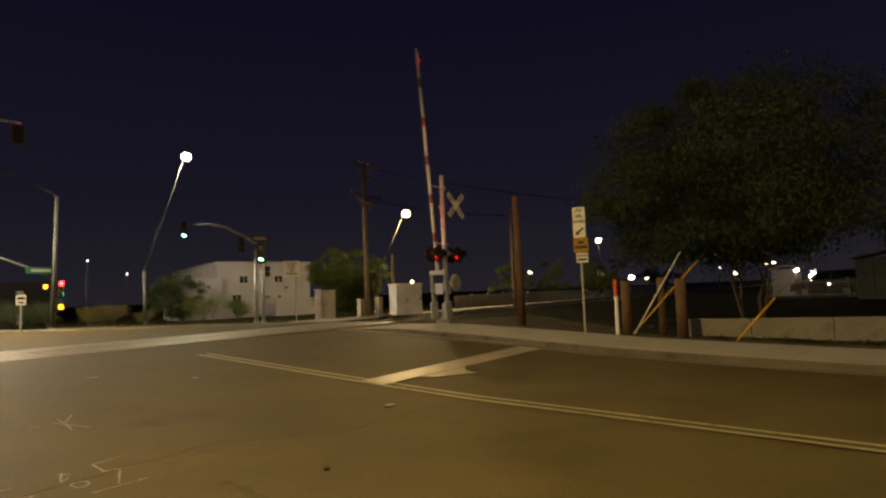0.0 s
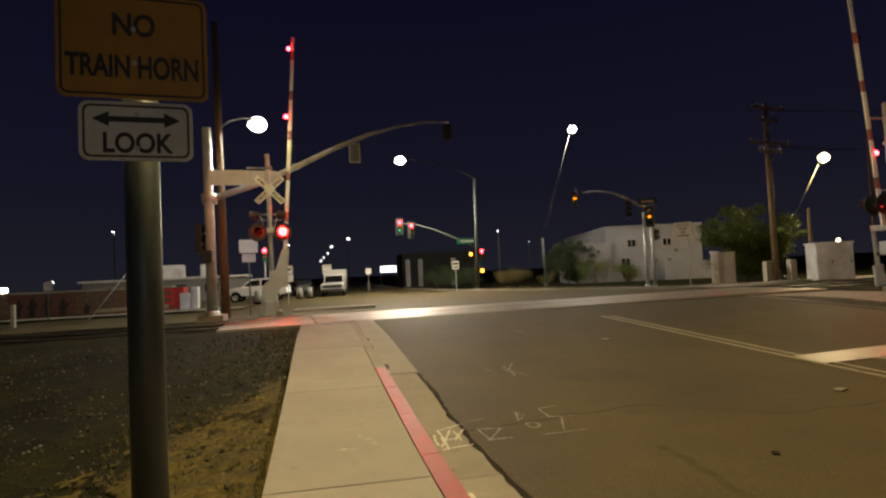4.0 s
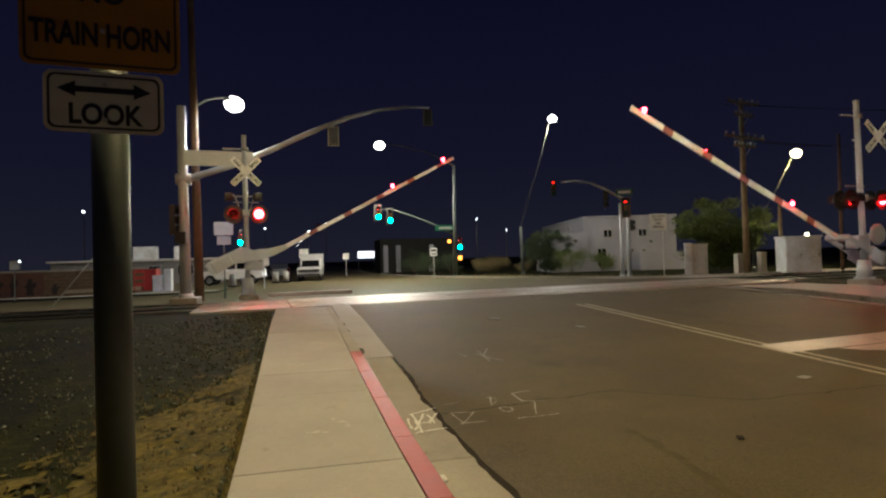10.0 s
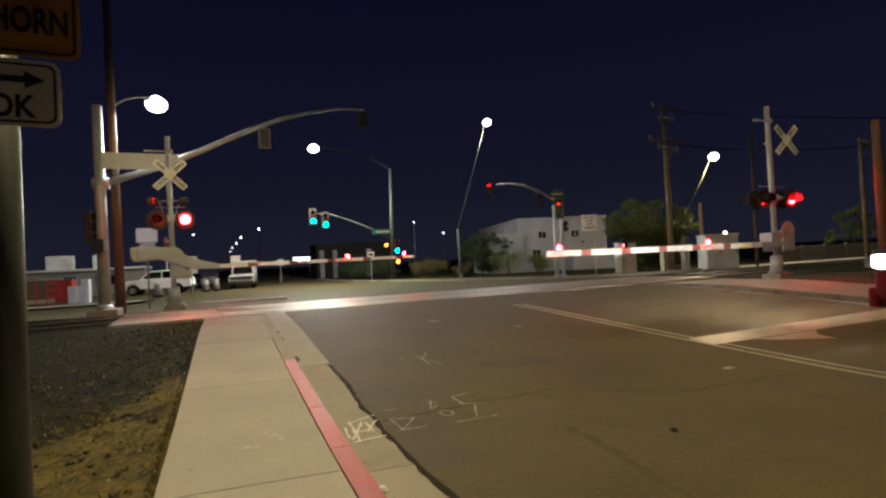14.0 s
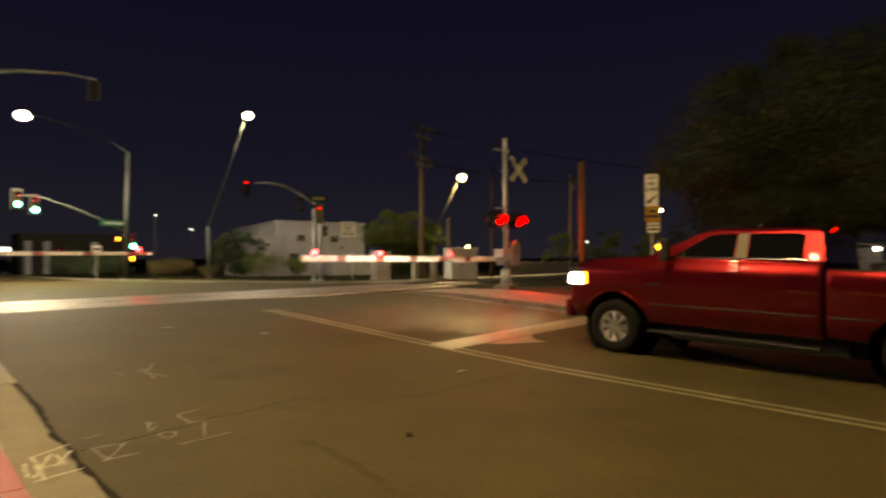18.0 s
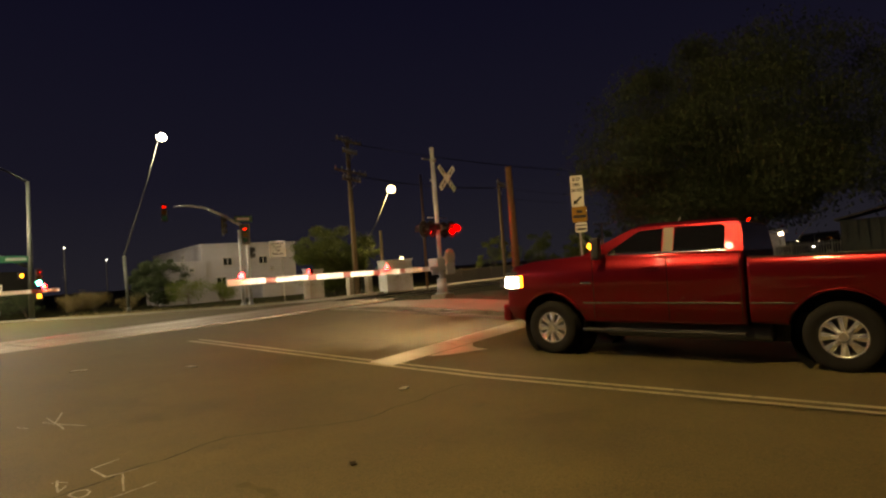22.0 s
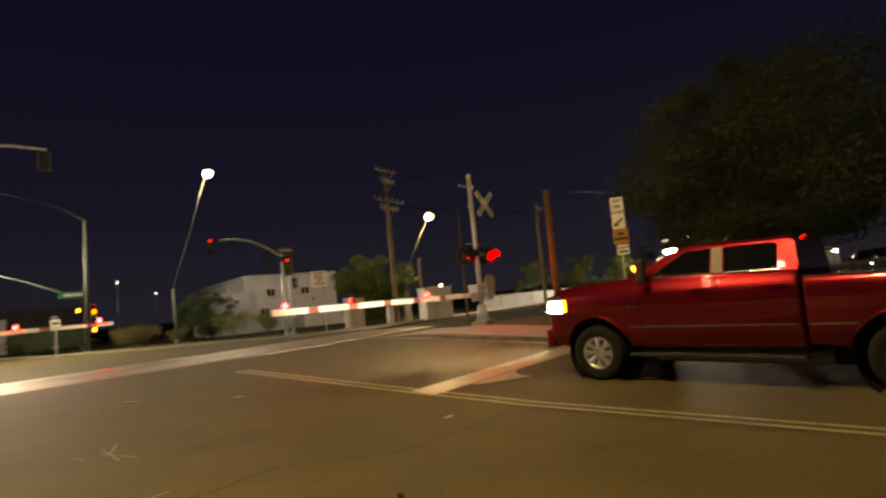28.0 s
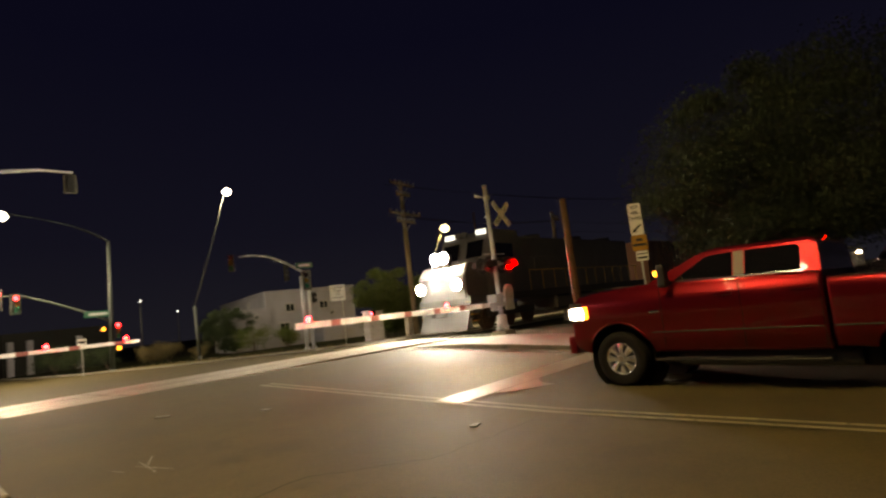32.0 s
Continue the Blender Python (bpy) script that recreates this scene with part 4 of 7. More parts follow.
def crossing_gate(name, m, label, arm_length, lamp_z, stripes, buck_dx, buck_turn, arm_key, mast_h, lean=0.0, lit_side=1, buck_y=-0.12, paddle=False, reach=0.62, buck_drop=1.02):
    g = thing(name, m, label, "crossing signal", "crossing signals")
    PIVOT = PIVOTS[arm_key]
    bm = bmesh.new()
    box(bm, 0, 0, 0.03, 0.62, 0.62, 0.30, bevel=0.03)
    part("foundation", bm, KERB_CONCRETE, g)
    bm = bmesh.new()
    tube(bm, (0, 0, 0.2), (0, 0, 0.75), 0.20, 0.17, 20)
    tube(bm, (0, 0, 0.2), (0, 0, 0.24), 0.27, 0.27, 20)
    part("mast_base", bm, ALU, g)
    bm = bmesh.new()
    tube(bm, (0, 0, 0.7), (lean, 0, mast_h), 0.085, 0.075, 20)
    tube(bm, (lean, 0, mast_h), (lean, 0, mast_h + 0.06), 0.10, 0.06, 20)
    part("mast", bm, ALU, g)
    # crossbuck
    for a in (45, -45):
        bm = bmesh.new()
        slab(bm, round_rect(1.22, 0.205, 0.02), 0.006)
        blade = part("crossbuck_blade", bm, SIGN_WHITE, g, "white crossbuck blade")
        blade.matrix_basis = pose(buck_dx, buck_y - (0.01 if a > 0 else 0), mast_h - buck_drop, 0, 0, buck_turn) @ pose(0, 0, 0, 0, a, 0)
        words = ("RAIL", "ROAD") if a > 0 else ("CROS", "SING")
        letters(words[0], 0.115, INK, blade, -0.36, -0.003, 0, stretch=1.0)
        letters(words[1], 0.115, INK, blade, 0.36, -0.003, 0, stretch=1.0)
    bm = bmesh.new()
    box(bm, 0, -0.06, mast_h - buck_drop - 0.1, 0.22, 0.12, 0.06)
    part("crossbuck_bracket", bm, GALV, g)
    # top bell bracket and small fixture
    bm = bmesh.new()
    tube(bm, (0.0, 0, mast_h - 0.42), (-0.45 * lit_side, 0, mast_h - 0.42), 0.022, n=10)
    box(bm, -0.55 * lit_side, 0, mast_h - 0.42, 0.3, 0.07, 0.05, bevel=0.01)
    tube(bm, (0.0, 0, mast_h - 0.36), (0.0, 0, mast_h - 0.48), 0.12, n=16)
    part("bracket_fixture", bm, GALV, g)
    # flashing lights both ways on one cross arm
    bm = bmesh.new()
    tube(bm, (-reach, 0, lamp_z), (reach, 0, lamp_z), 0.035, n=12)
    tube(bm, (-reach, 0, lamp_z + 0.36), (reach, 0, lamp_z + 0.36), 0.016, n=10)
    box(bm, 0, 0, lamp_z, 0.26, 0.26, 0.2, bevel=0.02)
    part("cross_arm", bm, ALU, g)
    for x in (-reach, reach):
        lens_pair(g, x, -0.16, lamp_z - 0.05, -1, int(lit_side > 0), flash=(x > 0) if lit_side > 0 else None)
        lens_pair(g, x, 0.16, lamp_z - 0.05, 1, 2 * (lit_side < 0), flash=False if lit_side < 0 and x > 0 else None)
    if paddle:
        # small lights turned to the cross street, on brackets above
        z = lamp_z + 0.56
        bm = bmesh.new()
        tube(bm, (-0.46, 0.02, z), (0.30, 0.02, z), 0.025, n=10)
        tube(bm, (-0.34, 0.02, z), (-0.20, 0.0, lamp_z + 0.1), 0.018, n=8)
        tube(bm, (0.26, 0.02, z), (0.12, 0.0, lamp_z + 0.1), 0.018, n=8)
        part("side_bracket", bm, GALV, g)
        for sx, w in ((-0.36, -1), (0.22, 1)):
            bm = bmesh.new()
            tube(bm, (sx, -0.04, z - 0.02), (sx + 0.12 * w, -0.04, z - 0.02), 0.09, 0.13, n=18)
            tube(bm, (sx + 0.12 * w, -0.04, z - 0.02), (sx + 0.30 * w, -0.04, z - 0.02), 0.135, n=18, caps=False)
            side = part("side_light", bm, DARK_STEEL, g)
            bm = bmesh.new()
            bmesh.ops.create_uvsphere(bm, u_segments=14, v_segments=8, radius=1, matrix=pose(sx + 0.13 * w, -0.04, z - 0.02) @ Matrix.Diagonal((0.055, 0.10, 0.10, 1)))
            part("side_lens", bm, GLOW_RED if w < 0 else GLOW_STOP, side, "glowing red lens", smooth=True)
    # gate mechanism
    bm = bmesh.new()
    mw, mh = (0.62, 0.55) if paddle else (0.50, 0.40)
    box(bm, 0.22, 0.0, 1.28, mw, 0.40, mh, bevel=0.04)
    box(bm, 0.22, -0.21, 1.28, mw * 0.75, 0.03, mh * 0.76, bevel=0.01)
    part("gate_mechanism", bm, ALU, g)
    bm = bmesh.new()
    tube(bm, (PIVOT[0], -0.30, PIVOT[1]), (PIVOT[0], 0.30, PIVOT[1]), 0.06, n=14)
    part("main_shaft", bm, DARK_STEEL, g)
    if not paddle:
        # round guard disc beside the mast
        bm = bmesh.new()
        tube(bm, (-0.30, 0.20, 1.50), (-0.30, 0.24, 1.50), 0.31, n=32)
        tube(bm, (-0.30, 0.24, 1.50), (-0.30, 0.255, 1.50), 0.28, 0.25, n=32)
        box(bm, -0.15, 0.12, 1.50, 0.3, 0.05, 0.06)
        part("guard_disc", bm, GALV, g, "round pale metal disc")
    # the moving arm: origin at its shaft, pointing along +x when down
    bm = bmesh.new()
    for s in (-0.30, 0.30):
        if paddle:
            # a broad plate that sweeps up from the shaft and back to the weight
            slab(bm, ((0.95, -0.07), (0.95, 0.07), (0.42, 0.20), (0.13, 0.31), (-0.09, 0.41), (-0.21, 0.57), (-0.36, 0.67), (-0.56, 0.66), (-1.31, 0.71), (-1.57, 0.67), (-1.55, 0.33), (-1.47, 0.25), (-0.74, 0.30), (-0.34, 0.14), (-0.06, 0.0), (0.4, -0.06)), 0.05, pose(0, s - 0.025, 0))
            box(bm, -1.12, s, 0.48, 0.62, 0.12, 0.34, bevel=0.03)
        else:
            box(bm, 0.20, s, 0.0, 1.10, 0.03, 0.16, bevel=0.01)
            box(bm, -0.62, s, -0.02, 0.62, 0.07, 0.42, bevel=0.03)
    box(bm, 0.75, 0, 0, 0.16, 0.66, 0.14, bevel=0.01)
    arm = part("gate_arm", bm, ALU, g, "counterweighted arm support of silver steel")
    arm.matrix_basis = pose(PIVOT[0], 0, PIVOT[1])
    edges = [0.8]
    while edges[-1] < arm_length - 0.3:
        edges.append(min(edges[-1] + (stripes * 1.35 if len(edges) % 2 else stripes * 0.4), arm_length))
    for i, (a, b) in enumerate(zip(edges, edges[1:])):
        bm = bmesh.new()
        u = (a - 0.8) / (arm_length - 0.8)
        h = 0.135 - 0.03 * u if paddle else 0.165 - 0.02 * u
        box(bm, (a + b) / 2, 0, 0, b - a - 0.002, 0.045, h, bevel=0.008)
        part("arm_stripe", bm, REFLECT_WHITE if i % 2 == 0 else REFLECT_RED, arm, "white stripe" if i % 2 == 0 else "red stripe")
    for k, u in enumerate((0.946, 0.658, 0.274) if lit_side > 0 else (0.950, 0.698, 0.324)):
        bm = bmesh.new()
        x = arm_length * u
        tube(bm, (x, -0.04, 0.13), (x, 0.04, 0.13), 0.055, n=16)
        box(bm, x, 0, 0.08, 0.05, 0.05, 0.06)
        part("lamp_case", bm, BLACK, arm)
        bm = bmesh.new()
        bmesh.ops.create_uvsphere(bm, u_segments=16, v_segments=10, radius=0.070)
        for f in bm.faces:
            f.material_index = 1 if f.calc_center_median().y * lit_side > -0.012 else 0
        bl = part("gate_lamp", bm, [GLOW_GATE, RED_LENS_DARK], arm, "small red gate lamp", smooth=True)
        bl.matrix_basis = pose(x, 0, 0.135)
        FLASH.append((bl, (x, 0, 0.135), (k == 1) == (lit_side > 0) if k else None))
    MOVERS[arm_key] = arm
    return g


GATE_L = (-2.40, 19.75)
GATE_R = (15.70, 13.60)
crossing_gate("crossing_gate", pose(GATE_L[0], GATE_L[1], land(*GATE_L) - 0.02, 0, 0, 5.7), "silver crossing mast with crossbuck, red lights and striped gate arm", 8.40, 2.92, 0.81, 0.02, 0, "left", 5.48, -0.03, paddle=True, reach=0.40, buck_drop=1.18)
crossing_gate("crossing_gate", pose(GATE_R[0], GATE_R[1], land(*GATE_R) + 0.05, 0, 0, 185.7), "silver crossing mast with striped gate arm by the near lane", 8.95, 2.58, 0.80, -0.63, 174.3, "right", 5.45, 0.05, lit_side=-1, buck_y=0.14)


# ---- traffic signals ----
LENS = {}


def signal_head(parent, x, y, z, rz, key, arrow=False, lenses=("red", "amber", "green"), plate=True):
    """Three lights one below the other in a black case, each with a visor; facing local -y before the turn rz."""
    m = pose(x, y, z, 0, 0, rz)
    n = len(lenses)
    bm = bmesh.new()
    box(bm, 0, 0.06, 0, 0.33, 0.18, 0.35 * n, bevel=0.02)
    case = part("signal_case", bm, BLACK, parent, "black signal head")
    case.matrix_basis = m
    if plate:
        bm = bmesh.new()
        slab(bm, round_rect(0.60, 0.35 * n + 0.27, 0.05), 0.006)
        part("backplate", bm, BLACK, case).matrix_basis = pose(0, 0.06, 0)
    if plate and key != "main":
        bm = bmesh.new()
        w, h = 0.60, 0.35 * n + 0.27
        for bx, bz, bw, bh in ((0, h / 2 - 0.03, w, 0.05), (0, -h / 2 + 0.03, w, 0.05), (-w / 2 + 0.03, 0, 0.05, h - 0.12), (w / 2 - 0.03, 0, 0.05, h - 0.12)):
            box(bm, bx, 0.0685, bz, bw, 0.003, bh)
            box(bm, bx, 0.0575, bz, bw, 0.003, bh)
        part("reflective_border", bm, material_once("dull_yellow_border", (0.16, 0.145, 0.10)), case)
    for k, colour in enumerate(lenses):
        zz = 0.35 * ((n - 1) / 2 - k)
        bm = bmesh.new()
        rings, s = [], 14
        for d in (0.0, -0.15):
            rings.append([bm.verts.new((0.155 * math.cos(radians(-50 + 280 * i / s)), d - 0.03, zz + 0.155 * math.sin(radians(-50 + 280 * i / s)))) for i in range(s + 1)])
        for i in range(s):
            bm.faces.new((rings[0][i], rings[0][i + 1], rings[1][i + 1], rings[1][i]))
        bmesh.ops.solidify(bm, geom=bm.faces[:], thickness=0.004)
        part("visor", bm, BLACK, case)
        bm = bmesh.new()
        lit = {"red": GLOW_STOP, "amber": GLOW_AMBER, "green": GLOW_GREEN}[colour]
        if arrow:
            lit = {"red": GLOW_ARROW_RED, "amber": GLOW_ARROW_AMBER, "green": GLOW_GREEN}[colour]
        dark = {"red": RED_LENS_DARK, "amber": AMBER_LENS_DARK, "green": GREEN_LENS_DARK}[colour]
        if arrow:
            tube(bm, (0, -0.010, 0), (0, 0.010, 0), 0.145, n=24, mat=1)
            slab(bm, ((-0.11, 0.0), (-0.02, 0.09), (-0.02, 0.035), (0.11, 0.035), (0.11, -0.035), (-0.02, -0.035), (-0.02, -0.09)), -0.006, pose(0, -0.0105, 0), 0)
        else:
            tube(bm, (0, -0.012, 0), (0, 0.0, 0), 0.145, n=24, mat=0)
            tube(bm, (0, 0.0005, 0), (0, 0.012, 0), 0.145, n=24, mat=1)
        tube(bm, (0, -0.0145, 0), (0, 0.0145, 0), 0.150, n=24, mat=1, caps=False)
        if key not in ("main", "arrow"):
            lit = dark
        lens = part("lens", bm, [lit, dark], case, f"{colour} lens")
        lens.matrix_basis = pose(0, -0.045, zz)
        LENS.setdefault(key, {}).setdefault(colour, []).append((lens, zz))
    return case


ONCE = {}


def material_once(name, color, rough=0.6):
    if name not in ONCE:
        ONCE[name] = material(name, color, rough)
    return ONCE[name]


def bars_sign(parent, w, h, mat, x, y, z, rz, rows, ink=INK, name="sign", label=""):
    """A sign whose writing cannot be read: plain bars."""
    ob = sign_panel(name, parent, w, h, mat, x, y, z, rz=rz, border=False, radius=0.03, label=label)
    for bx, bz, bw, bh in rows:
        bm = bmesh.new()
        box(bm, bx, -0.002, bz, bw, 0.003, bh)
        part("writing_bar", bm, ink, ob)
    return ob


def luminaire(parent, x, y, z, rz, mat, name="lamp_head", size=1.0):
    bm = bmesh.new()
    box(bm, 0, 0, 0.06, 0.34, 0.75, 0.13, bevel=0.05)
    head = part(name, bm, GALV, parent)
    head.matrix_basis = pose(x, y, z, 0, 0, rz)
    # full-size glass is oversized, standing in for the lamp's glare
    bm = bmesh.new()
    bmesh.ops.create_uvsphere(bm, u_segments=20, v_segments=12, radius=1, matrix=pose(0, 0.02, -0.04) @ Matrix.Diagonal((0.34 * size, 0.40 * size, 0.30 * size, 1)))
    part("lamp_glass", bm, mat, head, "brightly lit lamp glass", smooth=True)
    return head


# signal pole on the far side of the rails, with a long arm over the street
sx, sy = -4.70, 21.45
sz = land(sx, sy) - 0.03
pole_l = thing("traffic_signal", pose(sx, sy, sz), "grey traffic signal pole with a long curved arm", "traffic signal", "traffic signals")
bm = bmesh.new()
box(bm, 0, 0, 0.08, 0.9, 0.9, 0.34, bevel=0.04)
part("footing", bm, KERB_CONCRETE, pole_l)
bm = bmesh.new()
tube(bm, (0, 0, 0.2), (-0.03, 0, 7.05), 0.19, 0.15, 24)
tube(bm, (0, 0, 0.22), (0, 0, 0.40), 0.27, 0.22, 24)
part("pole", bm, GALV, pole_l)
bm = bmesh.new()
ARM = [(0.1, 0.05, 4.45), (1.6, 0.3, 5.0), (3.1, 0.48, 5.68), (4.6, 1.7, 6.68), (6.0, 2.9, 7.52), (7.4, 4.1, 8.2), (8.9, 5.2, 8.7), (10.2, 6.05, 8.92)]
pipe(bm, ARM, [0.12, 0.115, 0.11, 0.10, 0.09, 0.08, 0.065, 0.05], 14)
tube(bm, (-0.25, 0, 4.45), (0.25, 0.05, 4.45), 0.2, n=18)
part("mast_arm", bm, GALV, pole_l)
bars_sign(pole_l, 2.45, 0.55, SIGN_BACK, 1.15, 0.02, 5.2, 8, (), name="street_name_sign", label="bare back of a street name sign").data.materials[0] = GALV
signal_head(pole_l, 5.35, 2.35, 6.58, 180, "far_side").scale = (0.78, 0.78, 0.62)
bm = bmesh.new()
tube(bm, (5.35, 2.35, 6.9), (5.35, 2.35, 7.15), 0.03, n=8)
part("hanger", bm, GALV, pole_l)
signal_head(pole_l, 10.1, 6.0, 8.4, 180, "far_side").scale = (0.78, 0.78, 0.62)
signal_head(pole_l, -0.30, -0.05, 3.0, 90, "far_side2", plate=False)
bm = bmesh.new()
box(bm, -0.05, -0.36, 2.35, 0.36, 0.28, 0.42, bevel=0.02)
part("pedestrian_signal", bm, BLACK, pole_l)
# wooden utility pole with a street lamp
ux, uy = -4.48, 22.65
upole = thing("utility_pole", pose(ux, uy, land(ux, uy) - 0.1), "brown wooden utility pole carrying a street lamp", "utility pole", "utility poles")
bm = bmesh.new()
tube(bm, (0, 0, 0), (-0.1, 0, 11.6), 0.17, 0.12, 16)
part("pole", bm, WOOD_POLE, upole)
bm = bmesh.new()
lz = LAMP_A[2] - land(ux, uy) + 0.1
pipe(bm, [(-0.07, 0, lz - 0.5), (0.3, 0.3, lz - 0.1), (0.7, 0.6, lz + 0.1), (LAMP_A[0] - ux, LAMP_A[1] - uy - 0.25, lz + 0.12)], 0.035, 10)
part("lamp_arm", bm, GALV, upole)
luminaire(upole, LAMP_A[0] - ux, LAMP_A[1] - uy, lz, -40, GLOW_LAMP)

# far corner signal with lamp arm
cx, cy = 10.5, 43.7
pole_c = thing("traffic_signal", pose(cx, cy, -0.03), "tall grey signal pole with lamp arm and signal arm", "traffic signal", "traffic signals")
bm = bmesh.new()
tube(bm, (0, 0, 0), (0.15, 0, 8.95), 0.16, 0.10, 20)
tube(bm, (0, 0, 0), (0, 0, 0.2), 0.25, 0.22, 20)
part("pole", bm, POST, pole_c)
bm = bmesh.new()
pipe(bm, [(0.15, 0, 8.9), (-0.8, 0.1, 9.5), (-2.0, 0.3, 10.05), (-3.6, 0.6, 10.5), (LAMP_B[0] - cx + 0.3, LAMP_B[1] - cy, LAMP_B[2] + 0.15)], [0.06, 0.05, 0.04, 0.035, 0.03], 10)
part("lamp_arm", bm, POST, pole_c)
luminaire(pole_c, LAMP_B[0] - cx, LAMP_B[1] - cy, LAMP_B[2] + 0.03, 75, GLOW_LAMP)
bm = bmesh.new()
pipe(bm, [(0.05, 0, 3.4), (-1.5, 0.1, 4.2), (-3.2, 0.3, 4.95), (-4.6, 0.5, 5.45), (-5.9, 0.7, 5.6)], [0.09, 0.08, 0.065, 0.05, 0.04], 12)
part("mast_arm", bm, POST, pole_c)
signal_head(pole_c, -5.05, 0.35, 5.0, 8, "main")
signal_head(pole_c, -5.95, 0.5, 5.3, 8, "main")
signal_head(pole_c, 0.42, -0.1, 2.75, 8, "main", plate=False)
bars_sign(pole_c, 1.6, 0.42, SIGN_GREEN, -0.75, -0.15, 3.95, 5, ((0.05, 0, 1.1, 0.16),), SIGN_BACK, "street_name_sign", "green street name plate")
bm = bmesh.new()
box(bm, 0.42, -0.05, 1.55, 0.40, 0.24, 0.42, bevel=0.02)
ped = part("pedestrian_signal", bm, BLACK, pole_c)
bm = bmesh.new()
box(bm, 0.42, -0.18, 1.55, 0.20, 0.012, 0.24, bevel=0.03)
part("lit_hand", bm, GLOW_MARKER, ped, "lit amber hand symbol")
bm = bmesh.new()
box(bm, -0.45, -0.05, 2.9, 0.30, 0.2, 0.4, bevel=0.02)
ped = part("pedestrian_signal", bm, BLACK, pole_c)
bm = bmesh.new()
box(bm, -0.45, -0.16, 2.9, 0.16, 0.012, 0.2, bevel=0.03)
part("lit_hand", bm, GLOW_MARKER, ped, "lit amber hand symbol")

# small signal post beyond the cross street
pole_e = thing("traffic_signal", pose(-5.97, 45.75, 0.02), "slim grey signal post with one signal head beyond the rails", "traffic signal", "traffic signals")
bm = bmesh.new()
tube(bm, (0, 0.12, 0), (0, 0.12, 4.15), 0.06, 0.055, 14)
tube(bm, (0, 0.12, 0), (0, 0.12, 0.25), 0.15, 0.10, 14)
part("pole", bm, GALV, pole_e)
signal_head(pole_e, 0, 0, 3.51, 7, "main", plate=False)

# signal at the near right corner, twin poles and a curved arm
dx, dy = 19.1, 32.8
pole_d = thing("traffic_signal", pose(dx, dy, land(dx, dy) - 0.03), "twin grey signal poles with a curved arm and arrow signals", "traffic signal", "traffic signals")
for x in (-0.17, 0.32):
    bm = bmesh.new()
    tube(bm, (x, 0, 0), (x, 0, 5.1 if x > 0 else 4.75), 0.12, 0.10, 18)
    tube(bm, (x, 0, 0), (x, 0, 0.2), 0.19, 0.17, 18)
    part("pole", bm, ALU, pole_d)
bm = bmesh.new()
pipe(bm, [(0.3, 0, 4.9), (-0.3, 0.2, 5.25), (-1.0, 0.5, 5.75), (-1.8, 0.9, 6.2), (-2.6, 1.4, 6.38), (-3.4, 1.8, 6.35)], [0.09, 0.085, 0.08, 0.07, 0.06, 0.05], 12)
part("mast_arm", bm, ALU, pole_d)
signal_head(pole_d, -3.85, 2.0, 6.0, -30, "arrow", arrow=True, plate=False)
signal_head(pole_d, 0.05, -0.25, 4.45, -30, "arrow", arrow=True, plate=True)
signal_head(pole_d, -1.0, 0.35, 5.05, 60, "side", plate=True)
signal_head(pole_d, 0.45, -0.3, 3.3, 60, "side", plate=False, lenses=("red", "amber"))
bars_sign(pole_d, 1.1, 0.40, SIGN_GREEN, 0.05, -0.15, 5.45, -20, ((0.0, 0, 0.75, 0.15),), SIGN_BACK, "street_name_sign", "green street name plate")


# ---- bent street lamps ----
def bent_lamp(name, base, bend, head, mat, label):
    e = thing(name, pose(base[0], base[1], land(base[0], base[1]) - 0.05), label, "street lamp", "street lamps")
    b = Vector((base[0], base[1], land(base[0], base[1]) - 0.05))
    bm = bmesh.new()
    tube(bm, (0, 0, 0), (0, 0, 0.3), 0.17, 0.14, 16)
    tube(bm, (0, 0, 0.0), Vector(bend) - b, 0.11, 0.10, 16)
    part("pole", bm, POST, e)
    bm = bmesh.new()
    h = Vector(head) - b
    pipe(bm, [Vector(bend) - b, (Vector(bend) - b) * 0.5 + h * 0.5, h + Vector((-0.12, 0.1, -0.06))], [0.04, 0.032, 0.026], 12)
    part("lamp_arm", bm, DARK_STEEL, e)
    luminaire(e, h.x, h.y, h.z, -40, mat)
    return e


bent_lamp("street_lamp", (16.05, 43.15), (15.94, 43.18, 3.89), LAMP_C, GLOW_LAMP, "tall street lamp with a slanted upper arm and white light")
bent_lamp("street_lamp", (29.6, 33.8), (29.6, 33.8, 2.6), LAMP_Y, GLOW_WARM, "street lamp with a slanted arm and warm light")
near_lamp = thing("street_lamp", pose(-3.8, 4.2, -0.1), "street lamp on a steel pole over the verge", "street lamp", "street lamps")
bm = bmesh.new()
tube(bm, (0, 0, 0), (0, 0, 10.0), 0.11, 0.08, 16)
part("pole", bm, GALV, near_lamp)
bm = bmesh.new()
pipe(bm, [(0, 0, 9.9), (1.6, 0, 10.4), (3.4, 0, 10.72), (4.8, 0, 10.8)], 0.045, 10)
part("lamp_arm", bm, GALV, near_lamp)
luminaire(near_lamp, 5.0, 0, 10.7, 90, GLOW_WARM, size=0.45)
# extra heads, out of view, added for the glints on the truck's windows
for ax, ay in ((1.9, 1.8), (1.2, 2.2), (2.5, 1.3)):
    bm = bmesh.new()
    pipe(bm, [(0, 0, 9.8), (ax * 0.5, ay * 0.5, 10.3), (ax, ay, 10.55)], 0.04, 8)
    part("lamp_arm", bm, GALV, near_lamp)
    luminaire(near_lamp, ax, ay, 10.45, 90, GLOW_YARD, size=0.32)

